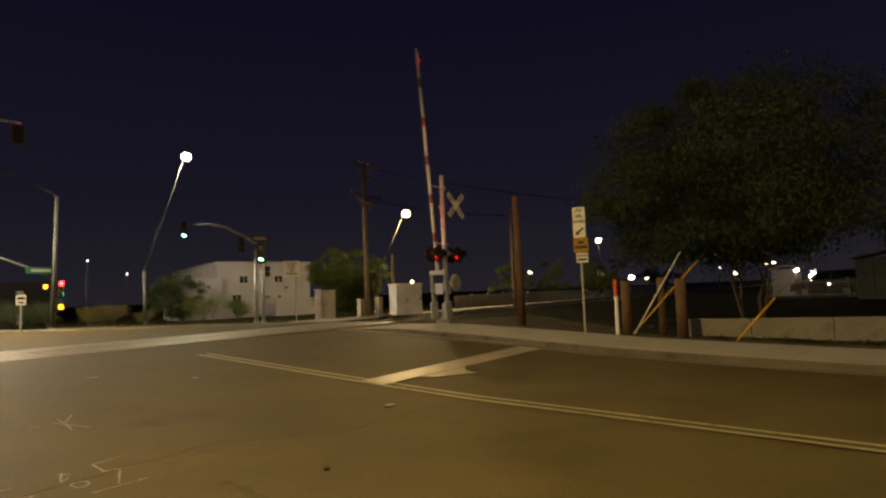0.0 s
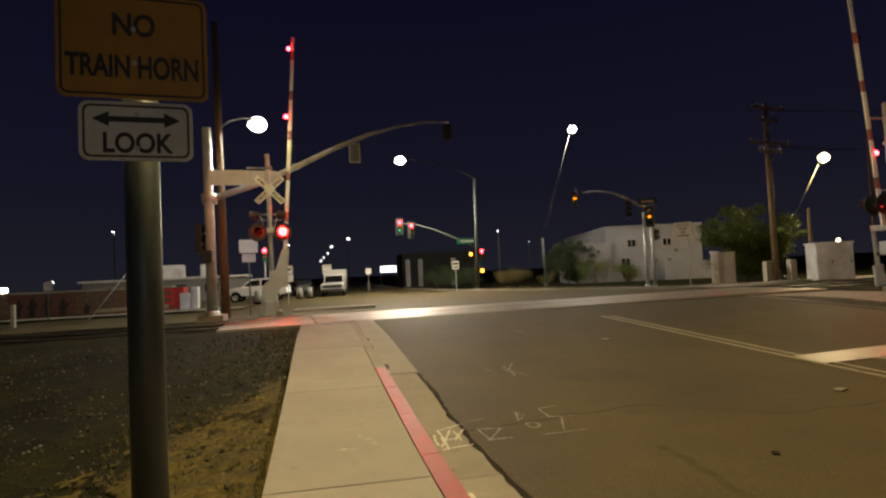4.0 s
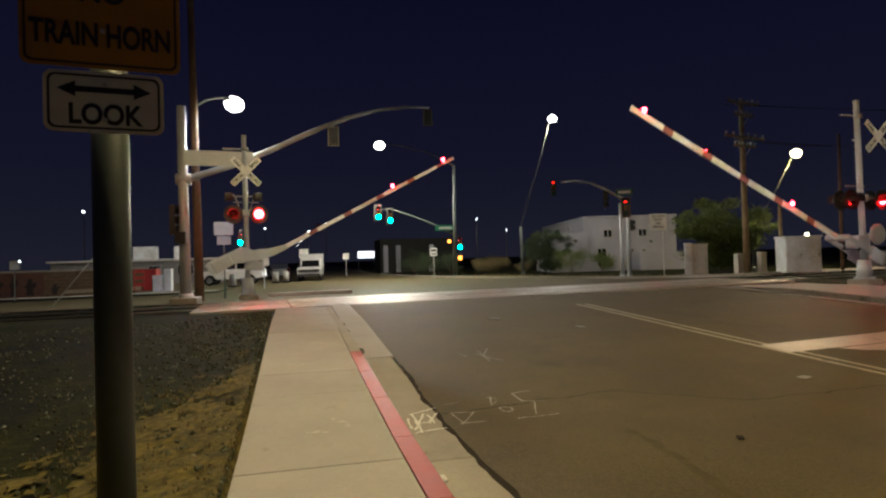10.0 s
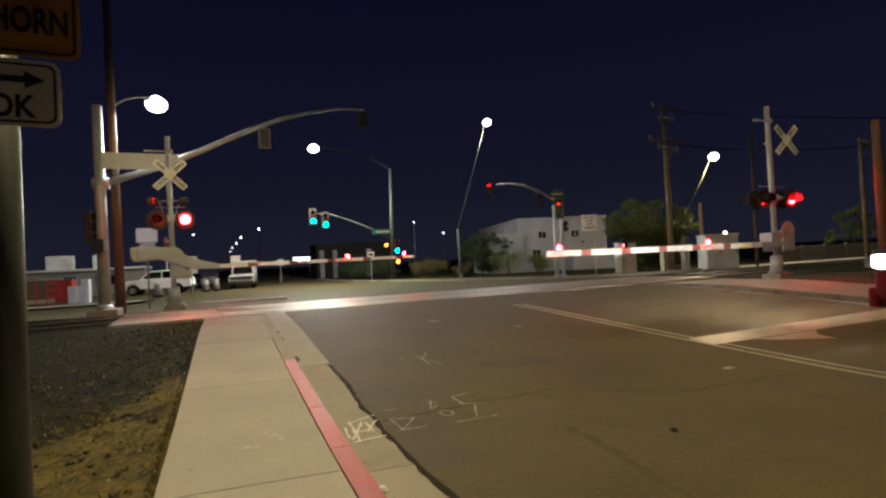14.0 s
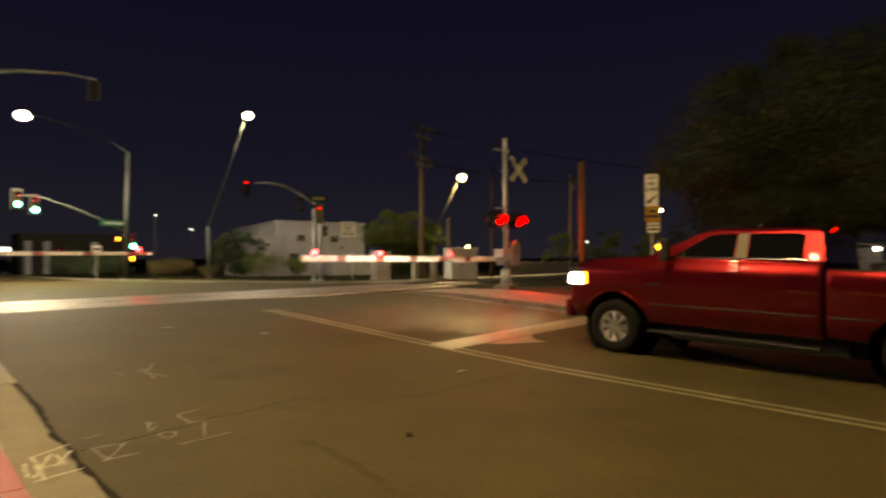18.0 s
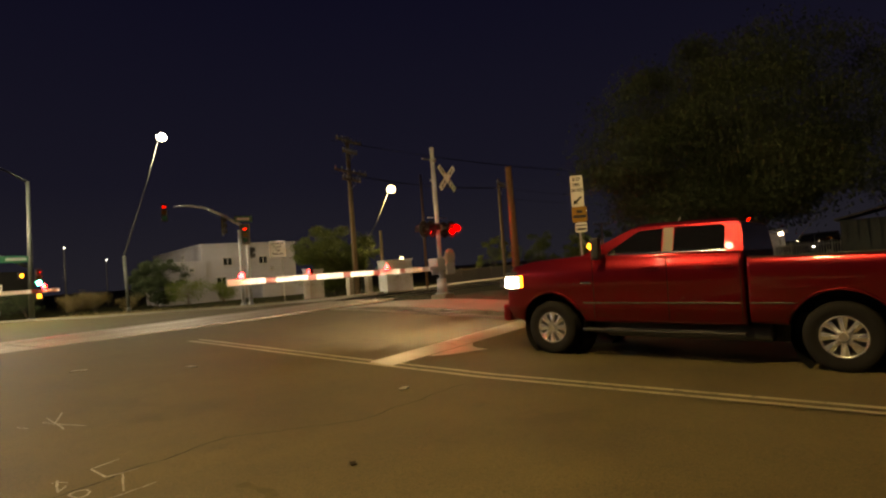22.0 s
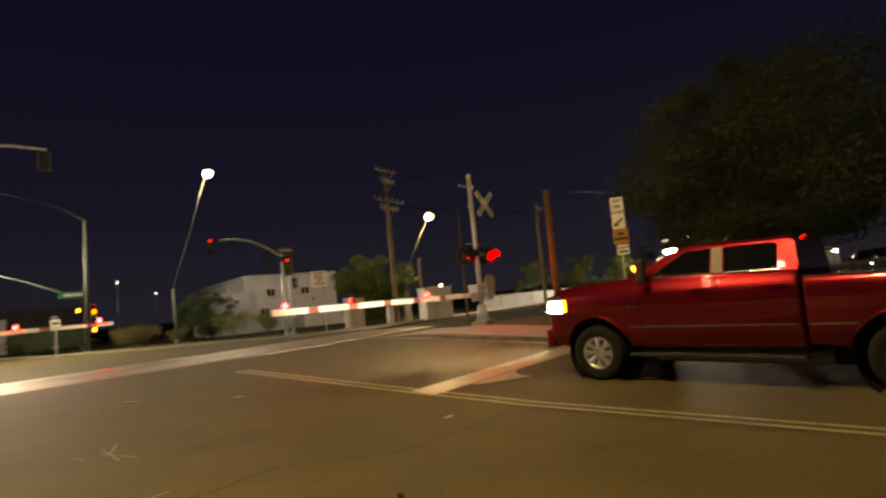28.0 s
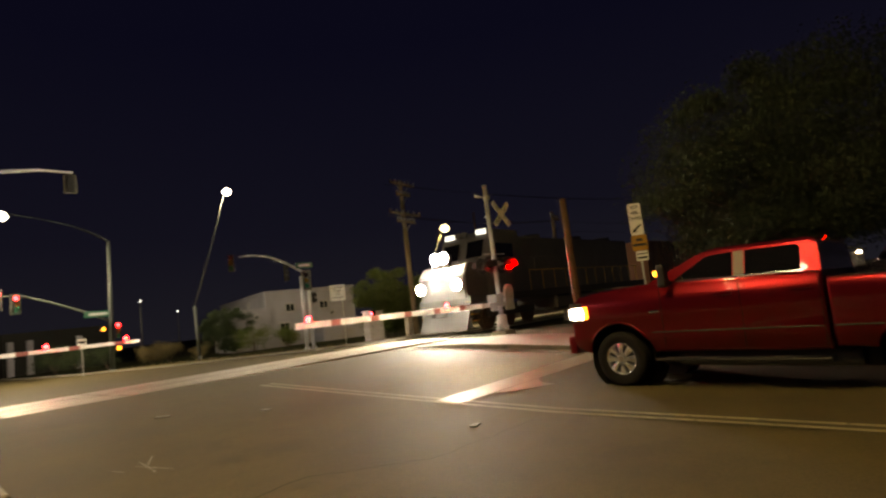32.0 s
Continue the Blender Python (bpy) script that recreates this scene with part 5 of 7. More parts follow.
# ---- things by the track on the right ----
def cabinet(name, x, y, w, d, h, rz, label, mat, doors=2):
    e = thing(name, pose(x, y, land(x, y) - 0.04, 0, 0, rz), label, "equipment cabinet", "equipment cabinets")
    bm = bmesh.new()
    box(bm, 0, 0, 0.06, w + 0.25, d + 0.25, 0.2, bevel=0.02)
    part("plinth", bm, KERB_CONCRETE, e)
    bm = bmesh.new()
    box(bm, 0, 0, 0.12 + h / 2, w, d, h, bevel=0.02)
    part("body", bm, mat, e)
    bm = bmesh.new()
    box(bm, 0, 0, 0.12 + h + 0.04, w + 0.1, d + 0.1, 0.08, bevel=0.02)
    part("lid", bm, mat, e)
    for k in range(doors):
        bm = bmesh.new()
        ww = w / doors - 0.08
        box(bm, -w / 2 + w * (k + 0.5) / doors, -d / 2 - 0.012, 0.12 + h * 0.5, ww, 0.024, h * 0.88, bevel=0.006)
        dr = part("door", bm, mat, e)
        bm = bmesh.new()
        box(bm, -w / 2 + w * (k + 0.5) / doors + ww * 0.38, -d / 2 - 0.04, 0.12 + h * 0.5, 0.03, 0.04, 0.16, bevel=0.008)
        part("handle", bm, DARK_STEEL, dr)
    return e


bungalow = cabinet("signal_bungalow", 23.15, 23.5, 1.55, 1.45, 1.72, -26, "large pale metal signal bungalow with a lamp", CABINET)
bm = bmesh.new()
bmesh.ops.create_uvsphere(bm, u_segments=14, v_segments=8, radius=0.085, matrix=pose(0.55, 0.3, 2.0))
part("lamp", bm, GLOW_WARM, bungalow, "small lit lamp", smooth=True)
cabinet("signal_cabinet", 21.55, 29.05, 1.15, 0.8, 1.72, -34, "tan metal signal controller cabinet", material_once("tan_cabinet_paint", (0.50, 0.47, 0.41)))
cabinet("meter_cabinet", 20.85, 28.85, 0.36, 0.3, 1.78, -34, "slim pale metal meter cabinet", CABINET, 1)
for x, y, h in ((23.85, 28.4, 1.25), (24.0, 26.8, 1.25)):
    e = thing("bollard", pose(x, y, land(x, y) - 0.04), "pale concrete marker post by the track", "bollard", "marker posts")
    bm = bmesh.new()
    box(bm, 0, 0, h / 2, 0.36, 0.36, h, bevel=0.03)
    part("post", bm, material_once("pale_post_paint", (0.50, 0.46, 0.38)), e)
signx, signy = 20.0, 30.4
dns = thing("stop_sign_post", pose(signx, signy, land(signx, signy) - 0.03, 0, 0, -32), "white regulatory sign on a thin steel post", "traffic sign", "traffic signs")
bm = bmesh.new()
box(bm, 0.25, 0.03, 1.8, 0.06, 0.05, 3.6)
part("post", bm, GALV, dns)
sgn = sign_panel("sign", dns, 0.95, 0.98, SIGN_WHITE, 0.0, 0, 3.36, border=False, label="white sign with dark lettering")
for k, word in enumerate(("DO NOT", "STOP", "ON", "TRACKS")):
    letters(word, 0.13, INK, sgn, 0, -0.004, 0.32 - 0.21 * k)


def utility_pole(name, x, y, h, label, arms, rz, lean=(0, 0), r=0.17, wood=None):
    e = thing(name, pose(x, y, land(x, y) - 0.1, 0, 0, rz), label, "utility pole", "utility poles")
    bm = bmesh.new()
    tube(bm, (0, 0, 0), (lean[0], lean[1], h), r, r * 0.7, 14)
    wood = wood or WOOD_POLE
    part("pole", bm, wood, e)
    for z, w in arms:
        bm = bmesh.new()
        lx = lean[0] * z / h
        box(bm, lx, -0.16, z, w, 0.10, 0.12, bevel=0.01)
        arm = part("crossarm", bm, wood, e)
        for k in range(6):
            bm = bmesh.new()
            px = lx + w * (-0.47 + 0.188 * k)
            tube(bm, (px, -0.16, z + 0.05), (px, -0.16, z + 0.24), 0.04, 0.06, 8)
            part("insulator", bm, GALV, arm)
        bm = bmesh.new()
        tube(bm, (lx - w * 0.3, -0.13, z), (lx, -0.13, z - 0.6), 0.015, n=6)
        tube(bm, (lx + w * 0.3, -0.13, z), (lx, -0.13, z - 0.6), 0.015, n=6)
        part("brace", bm, GALV, e)
    return e


utility_pole("utility_pole", 23.6, 27.45, 10.1, "weathered wooden utility pole with four crossarms and pale insulators", ((9.8, 2.7), (9.1, 1.5), (7.85, 3.4), (7.35, 1.9)), 15, wood=PALE_POLE)
utility_pole("utility_pole", 16.76, 11.05, 4.72, "short weathered wooden pole beside the verge", (), 0, (-0.06, 0), 0.15)
utility_pole("utility_pole", 29.95, 20.55, 6.55, "thin wooden utility pole beyond the track", ((6.1, 1.7),), 20, (0.05, 0), 0.12, wood=PALE_POLE)
utility_pole("utility_pole", 56.0, 19.0, 9.5, "distant wooden utility pole by the track", ((9.0, 2.2), (8.0, 2.2)), 20)
utility_pole("utility_pole", 63.5, 29.2, 5.3, "distant pole with one crossarm", ((5.1, 2.6),), -25, r=0.12)
utility_pole("utility_pole", 26.85, 24.45, 7.4, "slim dark pole by the signal bungalow", (), 0, (0.1, 0), 0.09)
utility_pole("utility_pole", 23.6, 25.0, 3.85, "short pale wooden pole behind the signal bungalow", (), 0, (0.02, 0), 0.11, wood=PALE_POLE)


def wire(a, b, sag, r=0.012):
    a, b = Vector(a), Vector(b)
    bm = bmesh.new()
    pts = [a.lerp(b, u / 12) + Vector((0, 0, -4 * sag * (u / 12) * (1 - u / 12))) for u in range(13)]
    pipe(bm, pts, r, 5)
    return tagged(part("overhead_wire", bm, BLACK), "thin black overhead wire between poles", "wire", "overhead wires")


for off in (-1.0, 0.0, 1.0):
    wire((23.5 + off, 27.8, 9.85), (56 + off, 19.0, 9.2), 0.7)
    wire((23.5 + off, 27.8, 7.85), (29.95 + off * 0.6, 20.5, 6.25), 0.3)
wire((29.95, 20.5, 6.3), (56, 19, 8.1), 0.8)
wire((29.95, 20.5, 5.6), (75, 14, 7.0), 0.8)

# signs, marker post, stub posts and guy guards behind the far pavement
px, py = 15.15, 7.76
post_y = thing("sign_post", pose(px, py, 0.11, 0, 0, -62), "leaning steel post with white and yellow signs", "sign post", "sign posts")
bm = bmesh.new()
box(bm, 0, 0.03, 1.85, 0.05, 0.04, 3.7)
part("post", bm, GALV, post_y)
s1 = sign_panel("stop_here_sign", post_y, 0.35, 0.90, SIGN_WHITE, 0, 0, 3.29, border=False, label="white sign with an arrow")
for k, word in enumerate(("STOP", "HERE", "ON RED")):
    letters(word, 0.095, INK, s1, 0, -0.004, 0.34 - 0.16 * k, stretch=0.66)
bm = bmesh.new()
slab(bm, ((0.10, 0.02), (0.13, -0.02), (-0.02, -0.16), (0.0, -0.20), (-0.13, -0.22), (-0.10, -0.09), (-0.06, -0.12)), -0.003)
part("arrow", bm, INK, s1).location = (0, -0.001, -0.16)
s2 = sign_panel("warning_sign", post_y, 0.42, 0.44, SIGN_YELLOW, 0.02, 0, 2.617, border=False, label="small yellow warning sign")
for bz, bw in ((0.08, 0.16), (-0.06, 0.36)):
    bm = bmesh.new()
    box(bm, 0, -0.002, bz, bw, 0.003, 0.08)
    part("writing_bar", bm, INK, s2)
s3 = sign_panel("look_sign", post_y, 0.33, 0.28, SIGN_WHITE, 0.04, 0, 2.24, border=False, label="small white sign")
for bz, bw in ((0.06, 0.3), (-0.05, 0.26)):
    bm = bmesh.new()
    box(bm, 0, -0.002, bz, bw, 0.003, 0.06 if bz < 0 else 0.03)
    part("writing_bar", bm, INK, s3)

marker = thing("marker_post", pose(15.59, 6.96, 0.09), "white marker post with a red top band", "marker post")
bm = bmesh.new()
box(bm, 0, 0, 0.55, 0.085, 0.085, 1.1, bevel=0.01)
part("post", bm, REFLECT_WHITE, marker)
bm = bmesh.new()
box(bm, 0, 0, 1.34, 0.087, 0.087, 0.48, bevel=0.01)
part("top_band", bm, material_once("orange_red_band", (0.75, 0.10, 0.03)), marker, "orange red band")
for x, y, h, r in ((16.03, 6.87, 1.57, 0.135), (16.39, 5.97, 1.62, 0.105), (16.29, 5.38, 1.56, 0.15)):
    e = thing("wooden_post", pose(x, y, 0.06, 0, 0, 15), "rough brown wooden stub post", "post", "stub posts")
    bm = bmesh.new()
    tube(bm, (0, 0, -0.1), (0.02, 0, h), r, r * 0.94, 12)
    part("post", bm, WOOD_POLE, e)


def guy(name, foot, top, mat, label):
    e = thing(name, pose(*foot), label, "guy wire guard", "guy guards")
    d = Vector(top) - Vector(foot)
    bm = bmesh.new()
    tube(bm, (0, 0, 0), d, 0.021, n=10)
    part("guard", bm, mat, e)
    bm = bmesh.new()
    tube(bm, d, d * 3.2, 0.006, n=6)
    part("guy_wire", bm, DARK_STEEL, e)


guy("guy_guard", (15.585, 6.47, 0.13), (16.79, 5.48, 2.41), SIGN_WHITE, "white plastic guard on a slanted guy wire")
guy("guy_guard", (15.60, 6.50, 0.15), (16.92, 5.07, 2.11), GUARD_YELLOW, "yellow plastic guard on a slanted guy wire")
guy("guy_guard", (15.70, 3.88, -0.01), (16.20, 3.045, 1.052), GUARD_YELLOW, "yellow plastic guard on a slanted guy wire")


# ---- trees and shrubs ----
def leaf_cloud(bm, centre, size, count, leaf, rng, droop=0.0):
    """Small leaves in an uneven clump."""
    for _ in range(count):
        d = Vector((rng.gauss(0, 0.42), rng.gauss(0, 0.42), rng.gauss(0, 0.38)))
        if d.length > 1.15:
            continue
        p = Vector(centre) + Vector((d.x * size[0], d.y * size[1], d.z * size[2] - droop * (d.x * d.x + d.y * d.y)))
        q = Euler((rng.uniform(0, 6.3), rng.uniform(0, 6.3), rng.uniform(0, 6.3))).to_matrix()
        s = leaf * rng.uniform(0.6, 1.4)
        vs = [bm.verts.new(p + q @ Vector(v)) for v in ((-s, 0, 0), (0, -s * 0.4, s * 0.08), (s, 0, 0), (0, s * 0.4, s * 0.08))]
        bm.faces.new(vs)


def tree(name, x, y, h, spread, label, seed, mat, trunk_h, clumps, per, leaf, stems=1, low=0.35, squash=1.0):
    rng = random.Random(seed)
    e = thing(name, pose(x, y, land(x, y) - 0.1), label, "tree", "trees")
    bm = bmesh.new()
    tips = []
    for s in range(stems):
        a = rng.uniform(0, 6.28)
        p = [Vector((0.12 * s * math.cos(a), 0.12 * s * math.sin(a), 0))]
        for k in range(1, 5):
            p.append(p[-1] + Vector((rng.uniform(-0.2, 0.2) + 0.12 * math.cos(a) * (stems > 1), rng.uniform(-0.2, 0.2) + 0.12 * math.sin(a) * (stems > 1), trunk_h / 4)))
        r0 = 0.05 * h / 3 / math.sqrt(stems)
        pipe(bm, p, [r0, r0 * 0.85, r0 * 0.75, r0 * 0.65, r0 * 0.55], 9)
        for b in range(6):
            a = rng.uniform(0, 6.28)
            rr = spread * rng.uniform(0.35, 0.8)
            end = p[-1] + Vector((rr * math.cos(a), rr * math.sin(a) * squash, (h - trunk_h) * rng.uniform(0.15, 0.75)))
            mid = p[-1].lerp(end, 0.5) + Vector((0, 0, 0.3))
            pipe(bm, [p[-1], mid, end], [r0 * 0.5, r0 * 0.3, r0 * 0.12], 7)
            tips += [end, mid]
    part("trunk", bm, BARK, e)
    bm = bmesh.new()
    for _ in range(clumps):
        if rng.random() < 0.5 and tips:
            c = rng.choice(tips) + Vector((rng.gauss(0, 0.25), rng.gauss(0, 0.25), rng.gauss(0, 0.2))) * spread * 0.4
        else:
            a, u = rng.uniform(0, 6.28), math.sqrt(rng.random())
            zz = rng.uniform(low, 1.0)
            w = math.sqrt(max(0.05, 1 - ((zz - 0.62) / 0.45) ** 2))
            c = Vector((spread * u * w * math.cos(a), spread * u * w * math.sin(a) * squash, h * zz))
        s = spread * rng.uniform(0.14, 0.30)
        leaf_cloud(bm, c, (s, s, s * 0.7), per, leaf, rng, 0.1)
    part("crown", bm, mat, e)
    return e


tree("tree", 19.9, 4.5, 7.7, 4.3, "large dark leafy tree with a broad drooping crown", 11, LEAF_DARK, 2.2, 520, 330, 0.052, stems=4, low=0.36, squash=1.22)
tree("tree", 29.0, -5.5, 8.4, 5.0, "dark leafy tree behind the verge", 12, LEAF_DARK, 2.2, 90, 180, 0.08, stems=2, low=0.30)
tree("tree", 26.4, 33.2, 4.9, 3.0, "rounded green tree lit by a street lamp", 13, LEAF, 1.2, 130, 230, 0.085, low=0.16)
tree("tree", 31.0, 36.0, 4.6, 2.6, "green tree behind the track", 14, LEAF, 1.2, 40, 80, 0.09, low=0.25)
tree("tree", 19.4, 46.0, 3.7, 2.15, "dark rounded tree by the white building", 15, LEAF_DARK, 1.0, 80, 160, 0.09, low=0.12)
tree("tree", 52.0, 32.0, 4.5, 2.8, "green tree beyond the track", 16, LEAF, 1.2, 40, 70, 0.11, low=0.2)
tree("tree", 44.0, 31.0, 4.0, 2.2, "green tree beyond the track", 17, LEAF, 1.2, 34, 70, 0.10, low=0.2)
tree("tree", 68.0, 33.0, 5.0, 3.4, "green tree beyond the track", 18, LEAF, 1.2, 36, 70, 0.13, low=0.2)
tree("tree", 54.2, 27.3, 3.7, 2.2, "green tree lit by a yard lamp", 20, LEAF, 0.9, 60, 110, 0.09, low=0.15)
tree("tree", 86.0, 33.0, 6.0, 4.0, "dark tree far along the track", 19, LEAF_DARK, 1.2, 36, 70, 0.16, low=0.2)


LEAF_DRY = material("dry_olive_leaf", (0.13, 0.105, 0.05), 0.8, second=(0.07, 0.058, 0.03), grain=6, patch=0.8, bump=0, spec=0.1)


def shrub(x, y, h, w, seed, mat=LEAF_DARK, label="low dark green shrub by the street corner"):
    rng = random.Random(seed)
    e = thing("shrub", pose(x, y, land(x, y) - 0.1), label, "shrub", "shrubs")
    bm = bmesh.new()
    for _ in range(5):
        a = rng.uniform(0, 6.28)
        tube(bm, (0, 0, 0), (w * 0.4 * math.cos(a), w * 0.4 * math.sin(a), h * 0.7), 0.025, 0.01, 6)
    part("stems", bm, BARK, e)
    bm = bmesh.new()
    for _ in range(12):
        a, u = rng.uniform(0, 6.28), math.sqrt(rng.random())
        leaf_cloud(bm, (w * 0.6 * u * math.cos(a), w * 0.6 * u * math.sin(a), h * rng.uniform(0.3, 0.85)), (w * 0.4, w * 0.4, h * 0.28), 240, 0.055, rng)
    part("foliage", bm, mat, e)


for k, (x, y, h, w) in enumerate(((13.5, 45.5, 1.7, 1.5), (15.0, 46.5, 1.6, 1.4), (17.2, 46.0, 1.5, 1.3), (20.0, 42.6, 2.2, 2.2), (22.9, 42.6, 1.7, 1.6), (11.5, 49.0, 2.0, 1.6), (9.8, 50, 2.2, 1.6), (18.4, 45.0, 2.6, 1.7), (9.0, 54.0, 2.6, 2.0))):
    shrub(x, y, h, w, 40 + k, LEAF if k in (3, 4) else LEAF_DRY if k in (0, 1, 2) else LEAF_DARK)


# ---- buildings ----
def window_unit(parent, x, y, z, w, h, face):
    """A dark framed window set into a wall; face is the wall's turn about z."""
    m = pose(x, y, z, 0, 0, face)
    bm = bmesh.new()
    for bx, bz, bw, bh in ((0, h / 2, w + 0.12, 0.08), (0, -h / 2, w + 0.12, 0.08), (-w / 2, 0, 0.07, h), (w / 2, 0, 0.07, h), (0, 0, 0.05, h)):
        box(bm, bx, -0.02, bz, bw, 0.08, bh)
    fr = part("window", bm, material_once("window_frame_grey", (0.25, 0.25, 0.25)), parent, "dark framed window")
    fr.matrix_basis = m
    bm = bmesh.new()
    box(bm, 0, -0.01, 0, w, 0.02, h)
    part("pane", bm, WINDOW_DARK, fr)


white_house = thing("building", pose(23.2, 46.6, -0.05, 0, 0, -10.5), "white plaster two-part building with small dark windows", "building", "buildings")
bm = bmesh.new()
box(bm, 4.2, 8.75, 2.4, 8.4, 17.5, 4.8, bevel=0.03)
part("wall", bm, PLASTER, white_house)
bm = bmesh.new()
box(bm, 4.2, 8.75, 4.85, 8.56, 17.66, 0.18, bevel=0.03)
part("parapet", bm, PLASTER, white_house)
bm = bmesh.new()
box(bm, -1.35, 3.2, 1.7, 3.3, 7.0, 3.4, bevel=0.03)
box(bm, -1.35, 3.2, 3.44, 3.4, 7.1, 0.12, bevel=0.02)
part("wing", bm, PLASTER, white_house, "lower white wing")
for x, z, w, h in ((2.15, 3.35, 0.78, 0.68), (5.3, 3.35, 0.78, 0.68), (6.05, 2.55, 0.36, 0.34), (4.2, 1.75, 0.5, 0.3), (1.55, 1.2, 0.8, 1.7), (5.4, 1.75, 0.35, 0.3)):
    window_unit(white_house, x, -0.03, z, w, h, 0)
for x, z, w, h in ((-0.9, 2.75, 0.36, 0.36),):
    window_unit(white_house, x, -0.33, z, w, h, 0)
for y, z, w, h in ((11.0, 4.1, 0.7, 0.45), (5.5, 4.1, 0.6, 0.45), (8.0, 3.4, 0.9, 0.3)):
    window_unit(white_house, -0.03, y, z, w, h, -90)
bm = bmesh.new()
box(bm, 7.2, -0.9, 0.8, 5.0, 0.16, 1.6, bevel=0.02)
part("garden_wall", bm, PLASTER, white_house, "plain white garden wall")

shed = thing("building", pose(-14.5, 50.5, 0, 0, 0, 6), "long low pale building with roof equipment", "building", "buildings")
bm = bmesh.new()
box(bm, 0, 3.0, 1.0, 12.5, 6, 2.0, bevel=0.03)
part("wall", bm, material_once("dim_shed_wall", (0.16, 0.155, 0.15)), shed)
bm = bmesh.new()
box(bm, 0, 3.0, 2.08, 13.0, 6.5, 0.16, bevel=0.02)
part("roof", bm, material_once("pale_metal_roof", (0.55, 0.55, 0.53)), shed)
for x, w in ((0.2, 1.8), (2.9, 0.9)):
    bm = bmesh.new()
    box(bm, x, 2.0, 2.7, w, 1.2, 1.1, bevel=0.04)
    for k in range(5):
        box(bm, x, 1.385, 2.4 + 0.14 * k, w * 0.8, 0.03, 0.05)
    part("roof_unit", bm, CABINET, shed)
for x in (-4, -1.5, 1, 3.5):
    window_unit(shed, x, -0.03, 1.2, 1.2, 0.8, 0)

wall_l = thing("painted_wall", pose(-18.5, 35.4, 0.0, 0, 0, 3), "low tan block wall with dark painted patches", "wall", kind="structure")
blk = None
for i in range(16):
    for j in range(7):
        m = pose(-7.5 + i * 1.0 + 0.5 * (j % 2), 0, 0.1 + 0.2 * j)
        if blk is None:
            bm = bmesh.new()
            box(bm, 0, 0, 0, 0.985, 0.2, 0.188, bevel=0.012)
            blk = part("block", bm, BRICK_WALL, wall_l)
            blk.matrix_basis = m
        else:
            share(blk, m)
bm = bmesh.new()
box(bm, 0.3, 0, 1.46, 16.8, 0.28, 0.09, bevel=0.015)
part("coping", bm, KERB_CONCRETE, wall_l)
bm = bmesh.new()
slab(bm, [(0.05, 0.10), (3.3, 0.10), (3.5, 0.5), (3.35, 1.36), (0.05, 1.36)], -0.004)
part("painted_field", bm, material_once("brown_red_wall_paint", (0.115, 0.05, 0.034)), wall_l, "brown-red painted stretch").location = (0, -0.103, 0)
for x, h, w in ((0.55, 1.0, 0.20), (1.20, 1.05, 0.26), (1.95, 1.15, 0.20), (2.75, 0.95, 0.30), (3.95, 0.6, 0.22)):
    bm = bmesh.new()
    slab(bm, [(x + w * u, 0.12 + h * v) for u, v in ((-0.7, 0), (0.6, 0), (0.45, 0.35), (1.1, 0.62), (0.9, 0.78), (0.4, 0.70), (0.35, 0.95), (-0.1, 1.0), (-0.35, 0.9), (-0.5, 0.68), (-1.0, 0.5), (-0.55, 0.4))], -0.004)
    part("painted_patch", bm, material_once("dark_wall_paint", (0.022, 0.016, 0.016)), wall_l, "dark painted wall patch").location = (0, -0.109, 0)
bm = bmesh.new()
slab(bm, [(4.4, 0.16), (8.3, 0.2), (8.3, 0.42), (4.6, 0.36)], -0.004)
part("painted_band", bm, material_once("pale_wall_paint", (0.36, 0.30, 0.20)), wall_l, "pale painted band").location = (0, -0.103, 0)

container = thing("dumpster", pose(-10.6, 36.4, 0.05, 0, 0, 4), "red metal waste container with ribs", "container")
bm = bmesh.new()
box(bm, 0, 0, 0.72, 2.3, 1.3, 1.25, bevel=0.03)
part("body", bm, RED_BOX, container)
for k in range(5):
    bm = bmesh.new()
    box(bm, -1.0 + 0.5 * k, -0.67, 0.72, 0.07, 0.05, 1.2, bevel=0.01)
    part("rib", bm, RED_BOX, container)
bm = bmesh.new()
box(bm, 0, 0, 1.37, 2.36, 1.36, 0.06, bevel=0.015)
part("lid", bm, material_once("dark_lid", (0.05, 0.05, 0.05)), container)
for x, w, h in ((-9.3, 0.55, 0.95), (-8.75, 0.4, 1.3)):
    e = thing("pale_box", pose(x, 35.9, 0.08), "pale upright metal utility box", "equipment cabinet", "pale boxes")
    bm = bmesh.new()
    box(bm, 0, 0, h / 2, w, 0.5, h, bevel=0.02)
    part("body", bm, CABINET, e)
    bm = bmesh.new()
    box(bm, 0, -0.26, h / 2, w * 0.8, 0.02, h * 0.8, bevel=0.006)
    part("door", bm, CABINET, e)


def small_sign(x, y, h, w, sh, rz, mat, label, rows=(), round_top=False):
    e = thing("road_sign", pose(x, y, land(x, y), 0, 0, rz), label, "traffic sign", "traffic signs")
    bm = bmesh.new()
    box(bm, 0, 0.03, h / 2, 0.06, 0.05, h)
    part("post", bm, POST if mat.name.startswith("dull") else GALV, e)
    bars_sign(e, w, sh, mat, 0, 0, h - sh / 2, 0, rows, name="panel")
    return e


